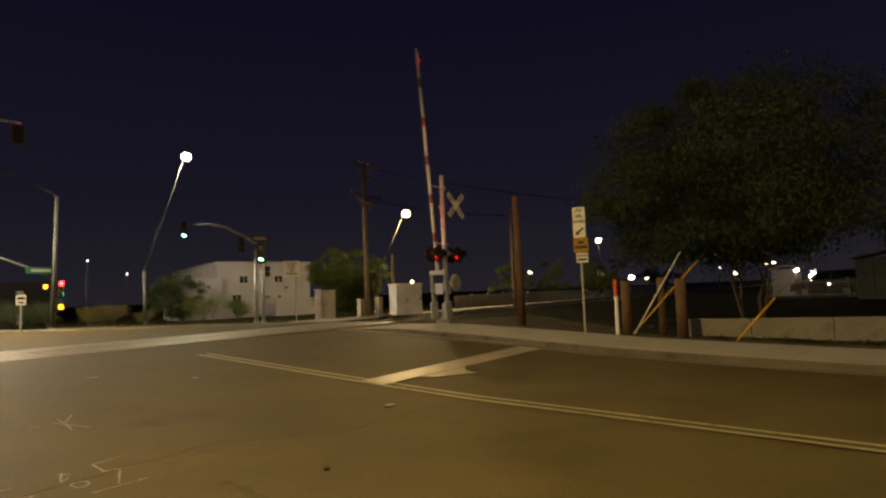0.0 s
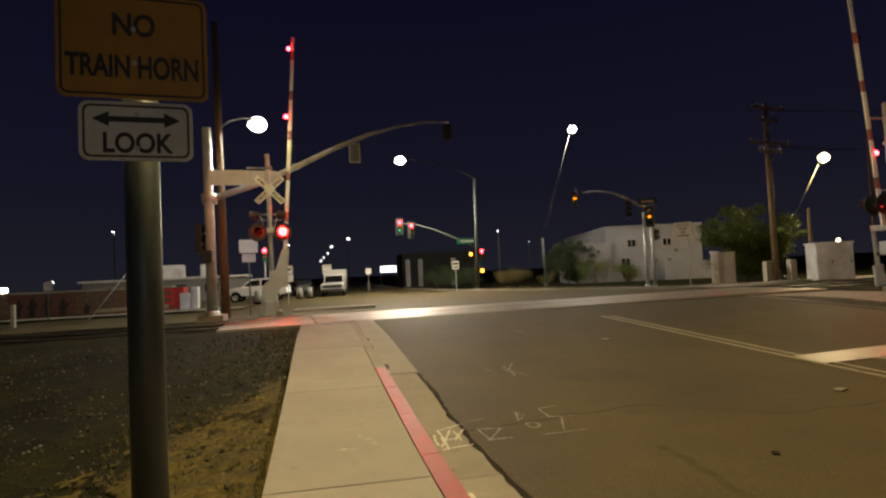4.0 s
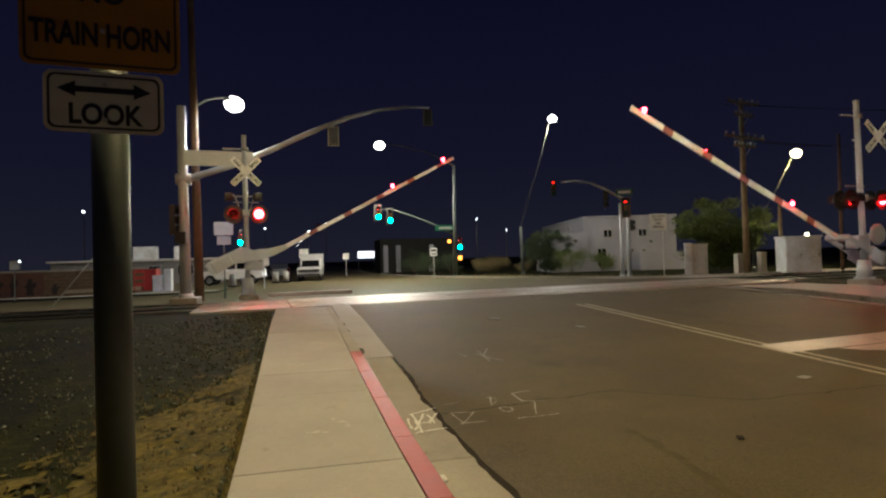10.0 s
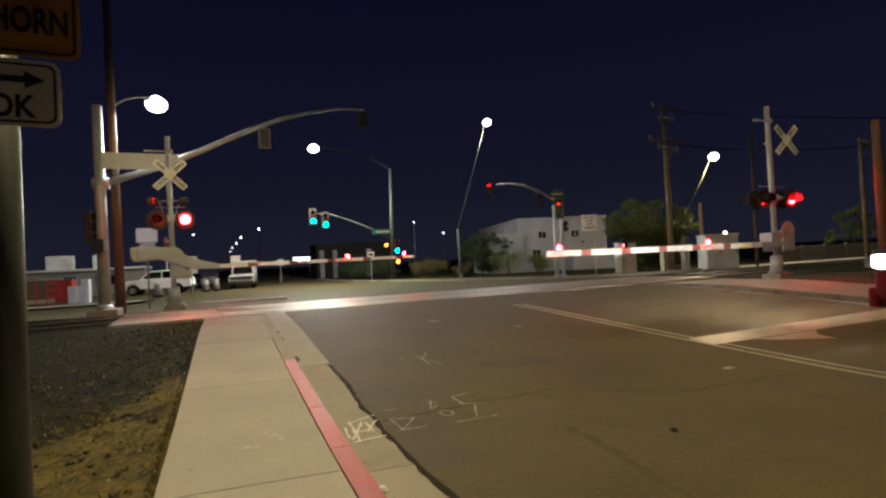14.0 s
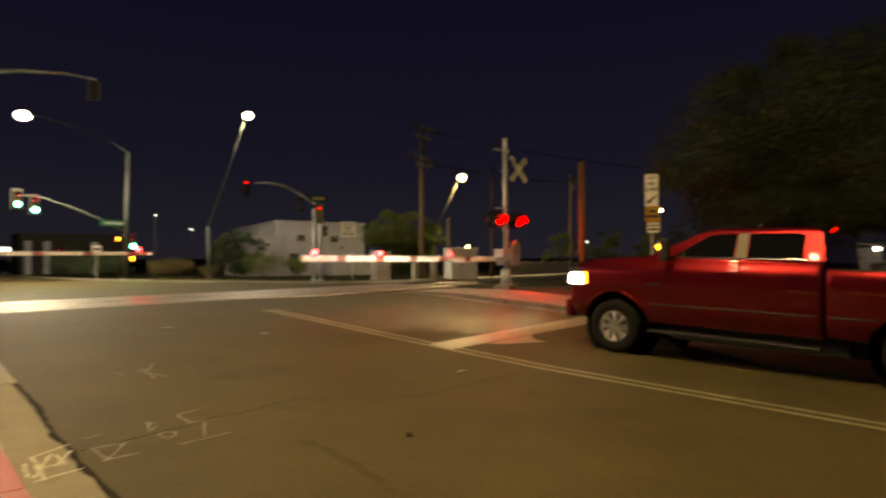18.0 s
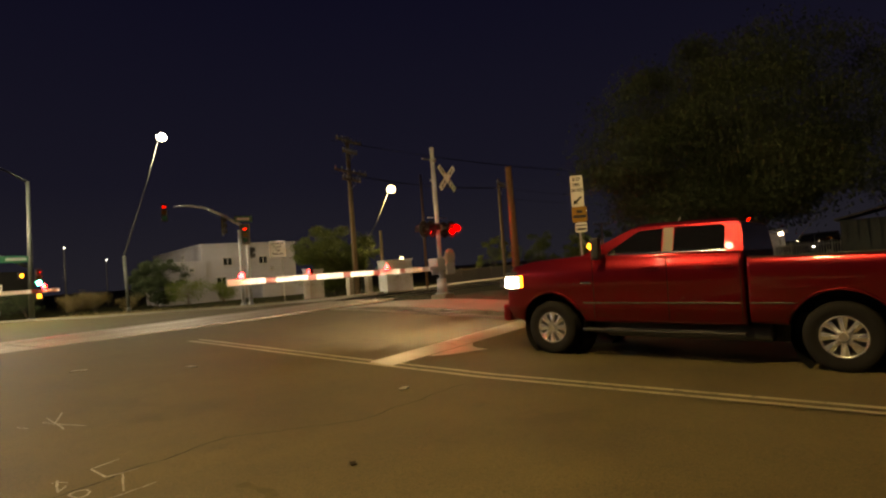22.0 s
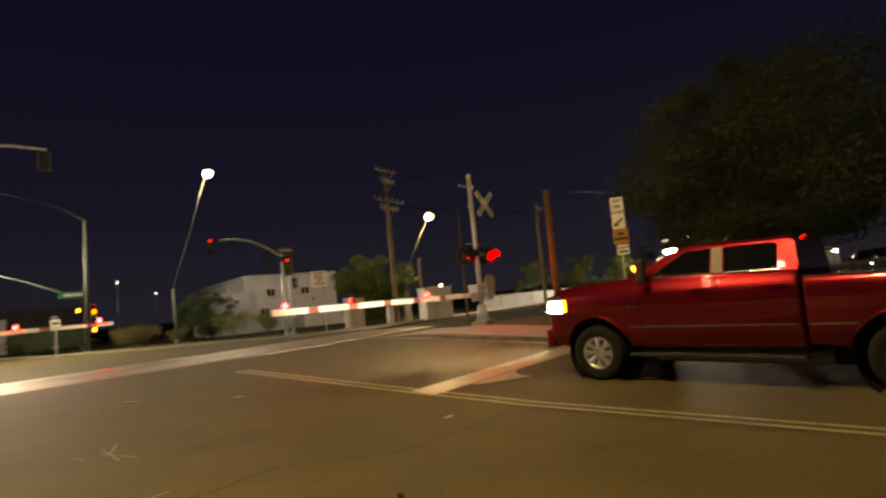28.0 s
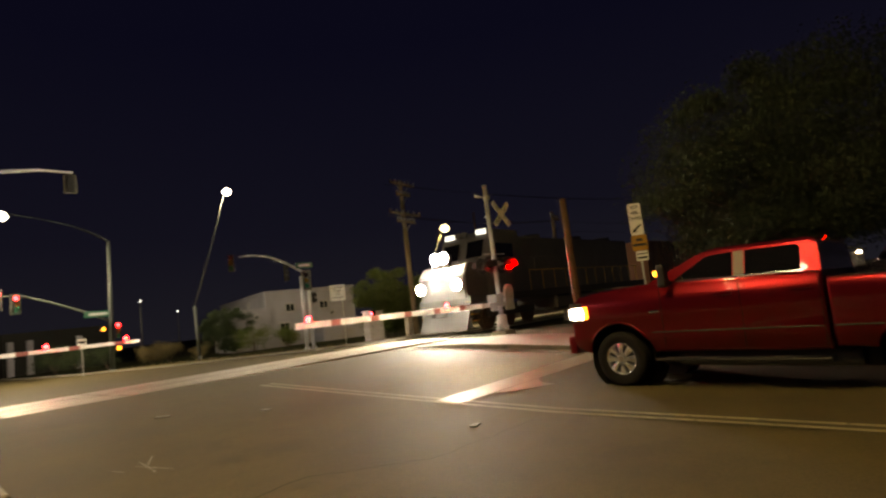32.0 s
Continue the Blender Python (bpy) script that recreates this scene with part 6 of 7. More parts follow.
SIGN_DULL = material("dull_aluminium_back", (0.20, 0.19, 0.19), 0.6, 0.2, grain=20, patch=2, bump=0.03)
e = small_sign(-4.05, 25.7, 3.3, 0.78, 0.58, 8, SIGN_DULL, "back of a square sign over a smaller plate on a post")
bars_sign(e, 0.56, 0.36, SIGN_DULL, 0, 0, 2.5, 0, (), name="plate")
e = small_sign(-3.35, 35.8, 2.4, 0.6, 0.5, 5, SIGN_WHITE, "square sign over a smaller plate on a steel post", ((0, 0, 0.4, 0.1),))
bars_sign(e, 0.6, 0.45, SIGN_WHITE, 0, 0, 1.62, 0, (), name="plate")
small_sign(8.5, 42.2, 2.35, 0.5, 0.62, -8, SIGN_WHITE, "white sign with dark bars on a post", ((0, 0.1, 0.36, 0.16), (0, -0.16, 0.3, 0.1)))
small_sign(-1.6, 60.0, 2.9, 0.9, 0.9, 0, SIGN_WHITE, "pale road sign far up the street")
small_sign(2.6, 58.0, 2.3, 0.6, 0.6, 0, SIGN_WHITE, "small pale road sign far up the street")
small_sign(-14.22, 30.5, 2.0, 0.36, 0.44, 20, SIGN_DULL, "small pale sign by the cross street")
stub = thing("marker_post", pose(-14.46, 27.98, land(-14.46, 27.98)), "short white marker post by the cross street", "marker post")
bm = bmesh.new()
box(bm, 0, 0, 0.5, 0.16, 0.16, 1.0, bevel=0.02)
part("post", bm, KERB_CONCRETE, stub)
small_sign(55.0, 27.0, 3.0, 0.7, 0.6, -60, SIGN_WHITE, "pale sign beside the track")
e = thing("guy_guard", pose(-9.4, 22.4, 0.1), "pale slanted guard on a guy wire", "guy wire guard", "guy guards")
bm = bmesh.new()
tube(bm, (0, 0, 0), (1.75, 0.4, 2.4), 0.016, n=8)
part("guard", bm, SIGN_BACK, e)
# lit sign box far up the street
e = thing("lit_sign", pose(7.2, 89.5, 0), "lit white sign box far up the street", "sign")
bm = bmesh.new()
tube(bm, (-1.2, 0, 0), (-1.2, 0, 2), 0.1, n=10)
part("post", bm, DARK_STEEL, e)
bm = bmesh.new()
tube(bm, (1.2, 0, 0), (1.2, 0, 2), 0.1, n=10)
part("post", bm, DARK_STEEL, e)
bm = bmesh.new()
box(bm, 0, 0, 2.45, 2.5, 0.3, 1.0, bevel=0.03)
part("panel", bm, GLOW_SIGN, e, "softly lit white panel")
porch = thing("building", pose(11.5, 66.0, 0, 0, 0, 0), "building with pale pillars and a wall coloured dark as unlit, up the street", "building", "buildings")
bm = bmesh.new()
box(bm, 0, 4, 2.0, 9, 7, 4.0, bevel=0.03)
# near-black colour holds the darkness of the unlit wall behind the pillars
part("wall", bm, material("unlit_wall_black", (0.020, 0.020, 0.019), 0.9, grain=10, patch=0.7, spec=0.1), porch)
for x in (-3.9, -2.4, 1.6):
    bm = bmesh.new()
    box(bm, x, 0.2, 1.6, 0.5, 0.5, 3.2, bevel=0.03)
    part("pillar", bm, PLASTER, porch, "pale pillar")

# low wall, fence, sheds behind the far pavement
low_wall = thing("low_wall", pose(17.72, 6.05, -0.22, 0, 0, -77.5), "low pale concrete wall behind the verge", "wall", kind="structure")
bm = bmesh.new()
box(bm, 0, 0, 0, 1.94, 0.25, 0.63, bevel=0.02)
seg = part("wall_block", bm, material("pale_wall_concrete", (0.30, 0.28, 0.235), 0.85, second=(0.19, 0.172, 0.14), grain=30, patch=1.3, stain=((0.16, 0.085, 0.05), 0.9, 0.55)), low_wall)
seg.matrix_basis = pose(1.0, 0, 0.315)
for k in range(1, 10):
    share(seg, pose(1.0 + 1.96 * k, 0, 0.315 + 0.006 * (k % 3)))


def barn(x, y, w, d, h, rz, label, mat):
    e = thing("building", pose(x, y, -0.1, 0, 0, rz), label, "building", "buildings")
    bm = bmesh.new()
    box(bm, 0, 0, h / 2, w, d, h, bevel=0.03)
    part("wall", bm, mat, e)
    bm = bmesh.new()
    slab(bm, ((-w / 2 - 0.3, h), (0, h + w * 0.12), (w / 2 + 0.3, h), (w / 2 + 0.3, h + 0.12), (0, h + w * 0.12 + 0.14), (-w / 2 - 0.3, h + 0.12)), d + 0.6, pose(0, -d / 2 - 0.3, 0))
    part("roof", bm, ROOF, e)
    for k in range(int(w / 0.6)):
        bm = bmesh.new()
        box(bm, -w / 2 + 0.3 + 0.6 * k, -d / 2 - 0.02, h / 2, 0.05, 0.04, h)
        part("batten", bm, mat, e)
    return e


barn(59.9, 11.1, 2.3, 3.0, 2.45, -80, "small pale metal shed lit by a lamp", PLASTER)
house = barn(48.7, 0.4, 8.2, 5.0, 2.75, -89, "dim grey house behind the yard fence", material("dim_house_wall", (0.13, 0.14, 0.122), 0.9, second=(0.085, 0.092, 0.08), grain=10, patch=0.6, spec=0.1))
for wx in (-1.05, 0.25):
    window_unit(house, wx, -2.53, 1.65, 0.75, 1.65, 0)

# iron fence of the yard
yard_fence = thing("yard_fence", pose(50.2, 10.6, 0.02, 0, 0, -91.5), "thin iron picket fence along the yard", "fence", kind="structure")
IRON = material("pale_iron_paint", (0.30, 0.31, 0.30), 0.6, 0.2, grain=20, patch=3)
for z in (0.22, 1.12):
    bm = bmesh.new()
    box(bm, 9.5, 0, z, 19.0, 0.04, 0.05)
    part("fence_rail", bm, IRON, yard_fence)
bm = bmesh.new()
box(bm, 0, 0, 0.68, 0.035, 0.03, 1.36)
bar = part("picket", bm, IRON, yard_fence)
for k in range(1, 110):
    share(bar, pose(0.173 * k, 0.02 * math.sin(k), 0))
bm = bmesh.new()
box(bm, 0, 0.05, 0.75, 0.08, 0.08, 1.5, bevel=0.01)
fpost = part("fence_post", bm, IRON, yard_fence)
for k in range(1, 8):
    share(fpost, pose(2.6 * k, 0, 0))
barn(70.0, -4.0, 8.0, 6.0, 3.0, -85, "dark shed in the yard", material_once("dark_shed_paint", (0.07, 0.075, 0.075)))

fence = thing("fence", pose(0, 0, 0), "low pale board fence beyond the track", "fence", kind="structure")
pts = [on_track(x, 7.5) for x in span(34, 92, 2.4)]
bm = bmesh.new()
box(bm, 0, 0, 0, 2.36, 0.05, 1.15, bevel=0.01)
fp = part("board_panel", bm, material_once("pale_fence_boards", (0.34, 0.32, 0.28)), fence)
bm = bmesh.new()
box(bm, 0, 0, 0, 0.12, 0.12, 1.35, bevel=0.01)
fo = part("fence_post", bm, material_once("pale_fence_boards", (0.34, 0.32, 0.28)), fence)
for k, p in enumerate(pts):
    m1 = pose(p.x, p.y, 0.62, 0, 0, TRACK_TURN)
    m2 = pose(p.x + 1.2, p.y + 0.12, 0.6, 0, 0, TRACK_TURN)
    if k:
        share(fp, m1)
        share(fo, m2)
    else:
        fp.matrix_basis, fo.matrix_basis = m1, m2
path = bmesh.new()
for a, b in zip(span(17, 120, 4), span(17, 120, 4)[1:]):
    p = [on_track(a, 4.2), on_track(b, 4.2), on_track(b, 6.4), on_track(a, 6.4)]
    path.faces.new([path.verts.new((q.x, q.y, 0.28)) for q in p])
tagged(part("service_road", path, CONCRETE), "pale service road beside the track", "road", kind="structure")


# ---- distant lights ----
def far_lamp(x, y, z, r, mat, label="distant street lamp with a white light"):
    e = thing("street_lamp", pose(x, y, 0), label, "street lamp", "distant lamps")
    bm = bmesh.new()
    tube(bm, (0, 0.1, 0), (0, 0.1, z), 0.06, 0.04, 8)
    part("pole", bm, BLACK, e)
    bm = bmesh.new()
    bmesh.ops.create_uvsphere(bm, u_segments=12, v_segments=8, radius=1, matrix=pose(0, 0, z) @ Matrix.Diagonal((r * 1.4, r, r * 0.7, 1)))
    part("lamp_glass", bm, mat, e, smooth=True)


GLOW_DIM = glow("lit_dim_lamp", (1.0, 0.9, 0.75), 5)
for x, y, z, r in ((-22, 60, 7.0, 0.22), (1.5, 120, 9.5, 0.4), (-2.2, 130, 8.5, 0.35), (-3.5, 150, 8.0, 0.35), (-5.0, 165, 7.5, 0.35), (-6.5, 185, 7, 0.35), (-8.5, 95, 7.2, 0.25), (-22, 48, 2.2, 0.16), (20.5, 60, 4.5, 0.14), (14.8, 52, 5.2, 0.12)):
    far_lamp(x, y, z, r * 0.42, GLOW_FAR)
# the one at x 53.6 stands in for the parked truck's glint
for x, y, z, r in ((59.7, 25.8, 2.32, 0.30), (60.3, 24.35, 2.15, 0.17), (62.5, 18.0, 4.2, 0.18), (63.2, 15.5, 3.6, 0.18), (63.0, 16.2, 2.26, 0.28), (62.8, 17.6, 2.9, 0.10), (63.7, 13.56, 3.1, 0.14), (63.8, 12.84, 3.14, 0.15), (64.0, 12.1, 2.12, 0.10), (64.5, 8.8, 1.73, 0.10), (53.6, 7.0, 0.95, 0.08), (50.3, 32.7, 3.2, 0.16), (90, 3.0, 2.2, 0.2), (85, 1.4, 1.2, 0.16), (85, -1.4, 1.4, 0.14)):
    far_lamp(x, y, z, r, GLOW_FAR if int(x) % 3 else GLOW_DIM, "distant yard lamp beyond the verge")
far_lamp(-28.1, 53.0, 1.75, 0.3, GLOW_YARD, "bright low lamp beyond the cross street")
far_lamp(53.93, 26.53, 6.2, 0.24, GLOW_YARD, "distant yard lamp with a warm white light")
far_lamp(56.3, 9.62, 2.2, 0.17, GLOW_YARD, "low yard lamp in front of a pale shed")
for x, y in ((-3.3, 44.4), (-2.6, 44.9), (-5.71, 39.6)):
    e = thing("barrel", pose(x, y, 0.03), "small pale plastic barrel by the far kerb", "barrel", "pale barrels")
    bm = bmesh.new()
    tube(bm, (0, 0, 0), (0, 0, 0.1), 0.30, 0.30, 16)
    part("base", bm, RUBBER, e)
    bm = bmesh.new()
    tube(bm, (0, 0, 0.1), (0, 0, 0.85), 0.24, 0.20, 16)
    part("drum", bm, material_once("dull_white_plastic", (0.22, 0.22, 0.21)), e)


# ---- vehicles ----


def side_body(bm, outline, half, bevel=0.03, mat=0):
    """A (y, z) side outline given the full width of a vehicle, with softened side edges."""
    before = set(bm.faces)
    slab(bm, outline, -2 * half, pose(-half, 0, 0, 0, 0, 90), mat)
    fresh = [f for f in bm.faces if f not in before]
    if bevel:
        sides = [f for f in fresh if len(f.verts) == len(outline)]
        edges = list({e for f in sides for e in f.edges})
        bmesh.ops.bevel(bm, geom=edges, offset=bevel, segments=3, affect="EDGES", profile=0.5, clamp_overlap=True)
    return bm


def arc(cy, cz, r, a0, a1, n=12):
    return [(cy + r * math.cos(radians(a0 + (a1 - a0) * i / n)), cz + r * math.sin(radians(a0 + (a1 - a0) * i / n))) for i in range(n + 1)]


def lathe(bm, profile, n=32, mat=0):
    """Spun about the x axis: profile of (x, radius)."""
    rings = [[bm.verts.new((x, r * math.cos(2 * math.pi * i / n), r * math.sin(2 * math.pi * i / n))) for i in range(n)] for x, r in profile]
    for a, b in zip(rings, rings[1:]):
        for i in range(n):
            f = bm.faces.new((a[i], a[(i + 1) % n], b[(i + 1) % n], b[i]))
            f.smooth, f.material_index = True, mat
    return bm


def wheel_part(parent, x, y, z, r, w, side, spokes=8, rim_mat=None):
    """A tyre with rim, spokes and hub; side is -1 for the left of the vehicle."""
    bm = bmesh.new()
    rr = r * 0.60
    lathe(bm, [(-w / 2 * 0.8, rr), (-w / 2, r * 0.75), (-w / 2, r * 0.90), (-w / 2 * 0.82, r * 0.985), (-w * 0.28, r), (-w * 0.25, r - 0.012), (-w * 0.21, r), (-w * 0.03, r), (0, r - 0.012), (w * 0.03, r), (w * 0.21, r), (w * 0.25, r - 0.012), (w * 0.28, r), (w / 2 * 0.82, r * 0.985), (w / 2, r * 0.90), (w / 2, r * 0.75), (w / 2 * 0.8, rr)], 40)
    tyre = part("wheel", bm, RUBBER, parent, "black tyre on a polished rim")
    tyre.matrix_basis = pose(x, y, z)
    rim_mat = rim_mat or RIM
    bm = bmesh.new()
    o = side * w / 2
    lathe(bm, [(-o * 0.8, rr * 0.98), (o * 0.55, rr * 0.93), (o * 0.86, rr * 1.0), (o * 0.92, rr * 0.97), (o * 0.70, rr * 0.88), (-o * 0.6, rr * 0.86)], 36)
    part("rim", bm, rim_mat, tyre)
    for i in range(spokes):
        a = 2 * math.pi * i / spokes
        bm = bmesh.new()
        ro, ri = rr * 0.93, rr * 0.24
        wd, wi = rr * 0.215, rr * 0.10
        q = Matrix.Rotation(a, 4, "X")
        pts = [(o * 0.74, ri, -wi), (o * 0.74, ri, wi), (o * 0.74, ro, wd), (o * 0.74, ro, -wd)]
        pts2 = [(o * 0.52, ri, -wi), (o * 0.52, ri, wi), (o * 0.45, ro, wd), (o * 0.45, ro, -wd)]
        va, vb = [bm.verts.new(q @ Vector(p)) for p in pts], [bm.verts.new(q @ Vector(p)) for p in pts2]
        rd = [bm.verts.new(q @ Vector((o * 0.98, ri * 1.1, 0))), bm.verts.new(q @ Vector((o * 0.82, ro * 0.96, 0)))]
        for f in ((va[0], va[1], rd[0]), (va[1], va[2], rd[1], rd[0]), (va[2], va[3], rd[1]), (va[3], va[0], rd[0], rd[1])):
            bm.faces.new(f)
        bm.faces.new(list(reversed(vb)))
        for k in range(4):
            bm.faces.new((va[k], va[(k + 1) % 4], vb[(k + 1) % 4], vb[k]))
        bmesh.ops.recalc_face_normals(bm, faces=bm.faces[:])
        part("spoke", bm, rim_mat, tyre)
    bm = bmesh.new()
    tube(bm, (o * 0.4, 0, 0), (o * 0.95, 0, 0), rr * 0.27, rr * 0.20, 20)
    for i in range(8):
        a = 2 * math.pi * (i + 0.5) / 8
        tube(bm, (o * 0.6, rr * 0.33 * math.cos(a), rr * 0.33 * math.sin(a)), (o * 0.8, rr * 0.33 * math.cos(a), rr * 0.33 * math.sin(a)), rr * 0.04, n=6)
    part("hub_cap", bm, rim_mat, tyre)
    bm = bmesh.new()
    tube(bm, (-o * 0.3, 0, 0), (o * 0.2, 0, 0), rr * 0.85, n=28)
    part("brake_disc", bm, DARK_STEEL, tyre)
    return tyre


def quad_slab(bm, pts, thick, mat=0):
    """A flat pane from corner points, with thickness towards its middle side."""
    pts = [Vector(p) for p in pts]
    nrm = (pts[1] - pts[0]).cross(pts[2] - pts[0]).normalized() * thick
    a, b = [bm.verts.new(p) for p in pts], [bm.verts.new(p + nrm) for p in pts]
    fs = [bm.faces.new(a), bm.faces.new(list(reversed(b)))]
    for i in range(len(a)):
        fs.append(bm.faces.new((a[(i + 1) % len(a)], a[i], b[i], b[(i + 1) % len(a)])))
    for f in fs:
        f.material_index = mat
    bmesh.ops.recalc_face_normals(bm, faces=fs)


def crown_sides(bm):
    """Gives flat vehicle sides a shoulder, a hollow above the sill and a tuck below."""
    for z in (0.62, 0.70, 0.78, 0.88, 1.0, 1.12, 1.22, 1.30, 1.36, 1.42, 1.47):
        bmesh.ops.bisect_plane(bm, geom=bm.verts[:] + bm.edges[:] + bm.faces[:], plane_co=(0, 0, z), plane_no=(0, 0, 1))
    for v in bm.verts:
        if abs(v.co.x) > 0.9:
            z = v.co.z
            d = 0.065 * smooth((z - 1.29) / 0.24) + 0.085 * smooth((0.80 - z) / 0.30) + 0.014 * smooth((z - 0.72) / 0.15) * (1 - smooth((z - 0.9) / 0.35))
            v.co.x -= math.copysign(d, v.co.x)
    bm.normal_update()
    for f in bm.faces:
        f.smooth = abs(f.normal.x) > 0.75


TRUCK_AT = (9.38, 5.02, -0.045)
TRUCK_TILT = (0.75, 1.0, -0.8)
truck = thing("pickup_truck", pose(*TRUCK_AT, *TRUCK_TILT), "red crew cab pickup truck waiting at the stop line", "pickup truck")
WH = 0.425
# front clip, doors
front = [(0.80, 0.56), (0.85, 0.74), (0.84, 1.10), (0.80, 1.34), (0.70, 1.45), (0.30, 1.525), (-0.62, 1.575), (-1.0, 1.56), (-2.90, 1.52), (-2.90, 0.52), (-0.62, 0.52)]
front += [p for p in arc(0, WH, 0.565, 172, 8, 16)]
bm = bmesh.new()
side_body(bm, front, 0.985, 0.045)
crown_sides(bm)
part("cab_body", bm, CAR_RED, truck)
bm = bmesh.new()
bed_out = [(-2.93, 1.435), (-5.32, 1.40), (-5.36, 1.33), (-5.36, 0.66)] + [p for p in arc(-3.92, WH, 0.565, 166, 12, 16)] + [(-2.93, 0.56)]
side_body(bm, bed_out, 0.985, 0.045)
crown_sides(bm)
part("bed", bm, CAR_RED, truck)
bm = bmesh.new()
box(bm, 0, -4.13, 1.412, 1.62, 2.22, 0.02)
part("bed_liner", bm, TRIM, truck)
for s in (-1, 1):
    bm = bmesh.new()
    box(bm, s * 0.90, -4.13, 1.420, 0.08, 2.30, 0.014, bevel=0.004)
    part("bed_rail", bm, TRIM, truck)

# greenhouse
rows = [[(-0.52, 1.545), (-2.90, 1.50)], [(-1.34, 1.93), (-2.86, 1.90)], [(-1.52, 1.985), (-2.78, 1.965)], [(-1.75, 2.005), (-2.6, 1.99)]]
bm = bmesh.new()
half = [0.92, 0.775, 0.70, 0.52]
rings = []
for (fr, bk), hw in zip(rows, half):
    rings.append([bm.verts.new(p) for p in ((-hw, fr[0], fr[1]), (hw, fr[0], fr[1]), (hw, bk[0], bk[1]), (-hw, bk[0], bk[1]))])
for a, b in zip(rings, rings[1:]):
    for i in range(4):
        bm.faces.new((a[i], a[(i + 1) % 4], b[(i + 1) % 4], b[i]))
bm.faces.new(rings[-1])
bm.faces.new(list(reversed(rings[0])))
bmesh.ops.recalc_face_normals(bm, faces=bm.faces[:])
bmesh.ops.bevel(bm, geom=bm.edges[:], offset=0.02, segments=2, affect="EDGES")
part("cab_roof", bm, CAR_RED, truck, smooth=False)


def cab_side(y, z, s, proud=0.006):
    """A place on the cab's slanting side."""
    u = (z - 1.52) / (1.915 - 1.52)
    return (s * (0.92 - 0.145 * u + proud), y, z)


for s in (-1, 1):
    for name, pts, mat in (("front_window", ((-0.98, 1.575), (-1.43, 1.86), (-1.50, 1.885), (-1.83, 1.895), (-1.83, 1.565)), TINT),
                           ("rear_window", ((-2.00, 1.56), (-2.00, 1.895), (-2.62, 1.885), (-2.67, 1.86), (-2.67, 1.55)), TINT),
                           ("door_pillar", ((-1.845, 1.56), (-1.845, 1.90), (-1.985, 1.90), (-1.985, 1.555)), material_once("satin_grey_trim", (0.13, 0.125, 0.11), 0.4)),
                           ("belt_trim", ((-0.78, 1.555), (-0.98, 1.572), (-2.70, 1.548), (-2.70, 1.528)), CHROME)):
        bm = bmesh.new()
        quad_slab(bm, [cab_side(y, z, s) for y, z in pts], 0.004)
        part(name, bm, mat, truck, "dark tinted window" if mat is TINT else "")
    for y in (-0.78, -1.915, -2.86):
        bm = bmesh.new()
        box(bm, s * 0.9825, y, 1.05, 0.006, 0.008, 0.92)
        part("door_seam", bm, RUBBER, truck)
    for y in (-1.70, -2.66):
        bm = bmesh.new()
        box(bm, s * 1.0, y, 1.33, 0.035, 0.24, 0.05, bevel=0.012)
        part("door_handle", bm, CAR_RED, truck)
    bm = bmesh.new()
    box(bm, s * 0.987, -1.72, 0.83, 0.012, 2.25, 0.014, bevel=0.004)
    part("side_moulding", bm, POST, truck, "dull silver side moulding")
    bm = bmesh.new()
    box(bm, s * 0.987, -3.20, 0.83, 0.012, 0.5, 0.014, bevel=0.004)
    part("side_moulding", bm, POST, truck)
    bm = bmesh.new()
    box(bm, s * 0.95, -1.75, 0.42, 0.17, 2.3, 0.05, bevel=0.02)
    board = part("running_board", bm, TRIM, truck)
    for y in (-1.2, -2.3):
        bm = bmesh.new()
        box(bm, s * 0.98, y, 0.449, 0.08, 0.34, 0.008)
        part("step_tread", bm, DARK_STEEL, board)
    # wheel arch lips
    for cy in (0.0, -3.92):
        bm = bmesh.new()
        pts = arc(cy, WH, 0.575, 150, 30, 18)
        pipe(bm, [(s * (0.972 - 0.07 * smooth((0.80 - z) / 0.30)), y, z) for y, z in pts], 0.017, 8)
        part("arch_lip", bm, CAR_RED, truck)
        bm = bmesh.new()
        tube(bm, (s * 0.42, cy, WH), (s * 0.90, cy, WH), 0.555, n=28, caps=False)
        tube(bm, (s * 0.42, cy, WH), (s * 0.44, cy, WH), 0.556, n=28)
        part("wheel_well", bm, BLACK, truck)
    # mirrors
    bm = bmesh.new()
    box(bm, s * 1.10, -0.92, 1.66, 0.14, 0.13, 0.34, bevel=0.035)
    tube(bm, (s * 0.93, -0.95, 1.55), (s * 1.08, -0.93, 1.56), 0.03, n=8)
    mir = part("door_mirror", bm, TRIM, truck)
    bm = bmesh.new()
    bmesh.ops.create_uvsphere(bm, u_segments=12, v_segments=8, radius=0.045, matrix=pose(s * 1.12, -0.84, 1.70))
    part("mirror_marker", bm, GLOW_MARKER, mir, "lit amber marker", smooth=True)
    # head lamps and tail lamps
    bm = bmesh.new()
    box(bm, s * 0.83, 0.73, 1.20, 0.33, 0.26, 0.34, bevel=0.05)
    hl = part("headlight", bm, TRIM, truck)
    bm = bmesh.new()
    box(bm, s * 0.882, 0.725, 1.18, 0.255, 0.30, 0.28, bevel=0.09)
    part("headlight_lens", bm, GLOW_HEAD, hl, "bright lit headlight lens")
    bm = bmesh.new()
    box(bm, s * 0.88, 0.878, 1.17, 0.075, 0.006, 0.06)
    part("reflector", bm, GLOW_BEAM, hl, "blazing headlight reflector")
    # lips added to cut the beam off below and at both sides
    bm = bmesh.new()
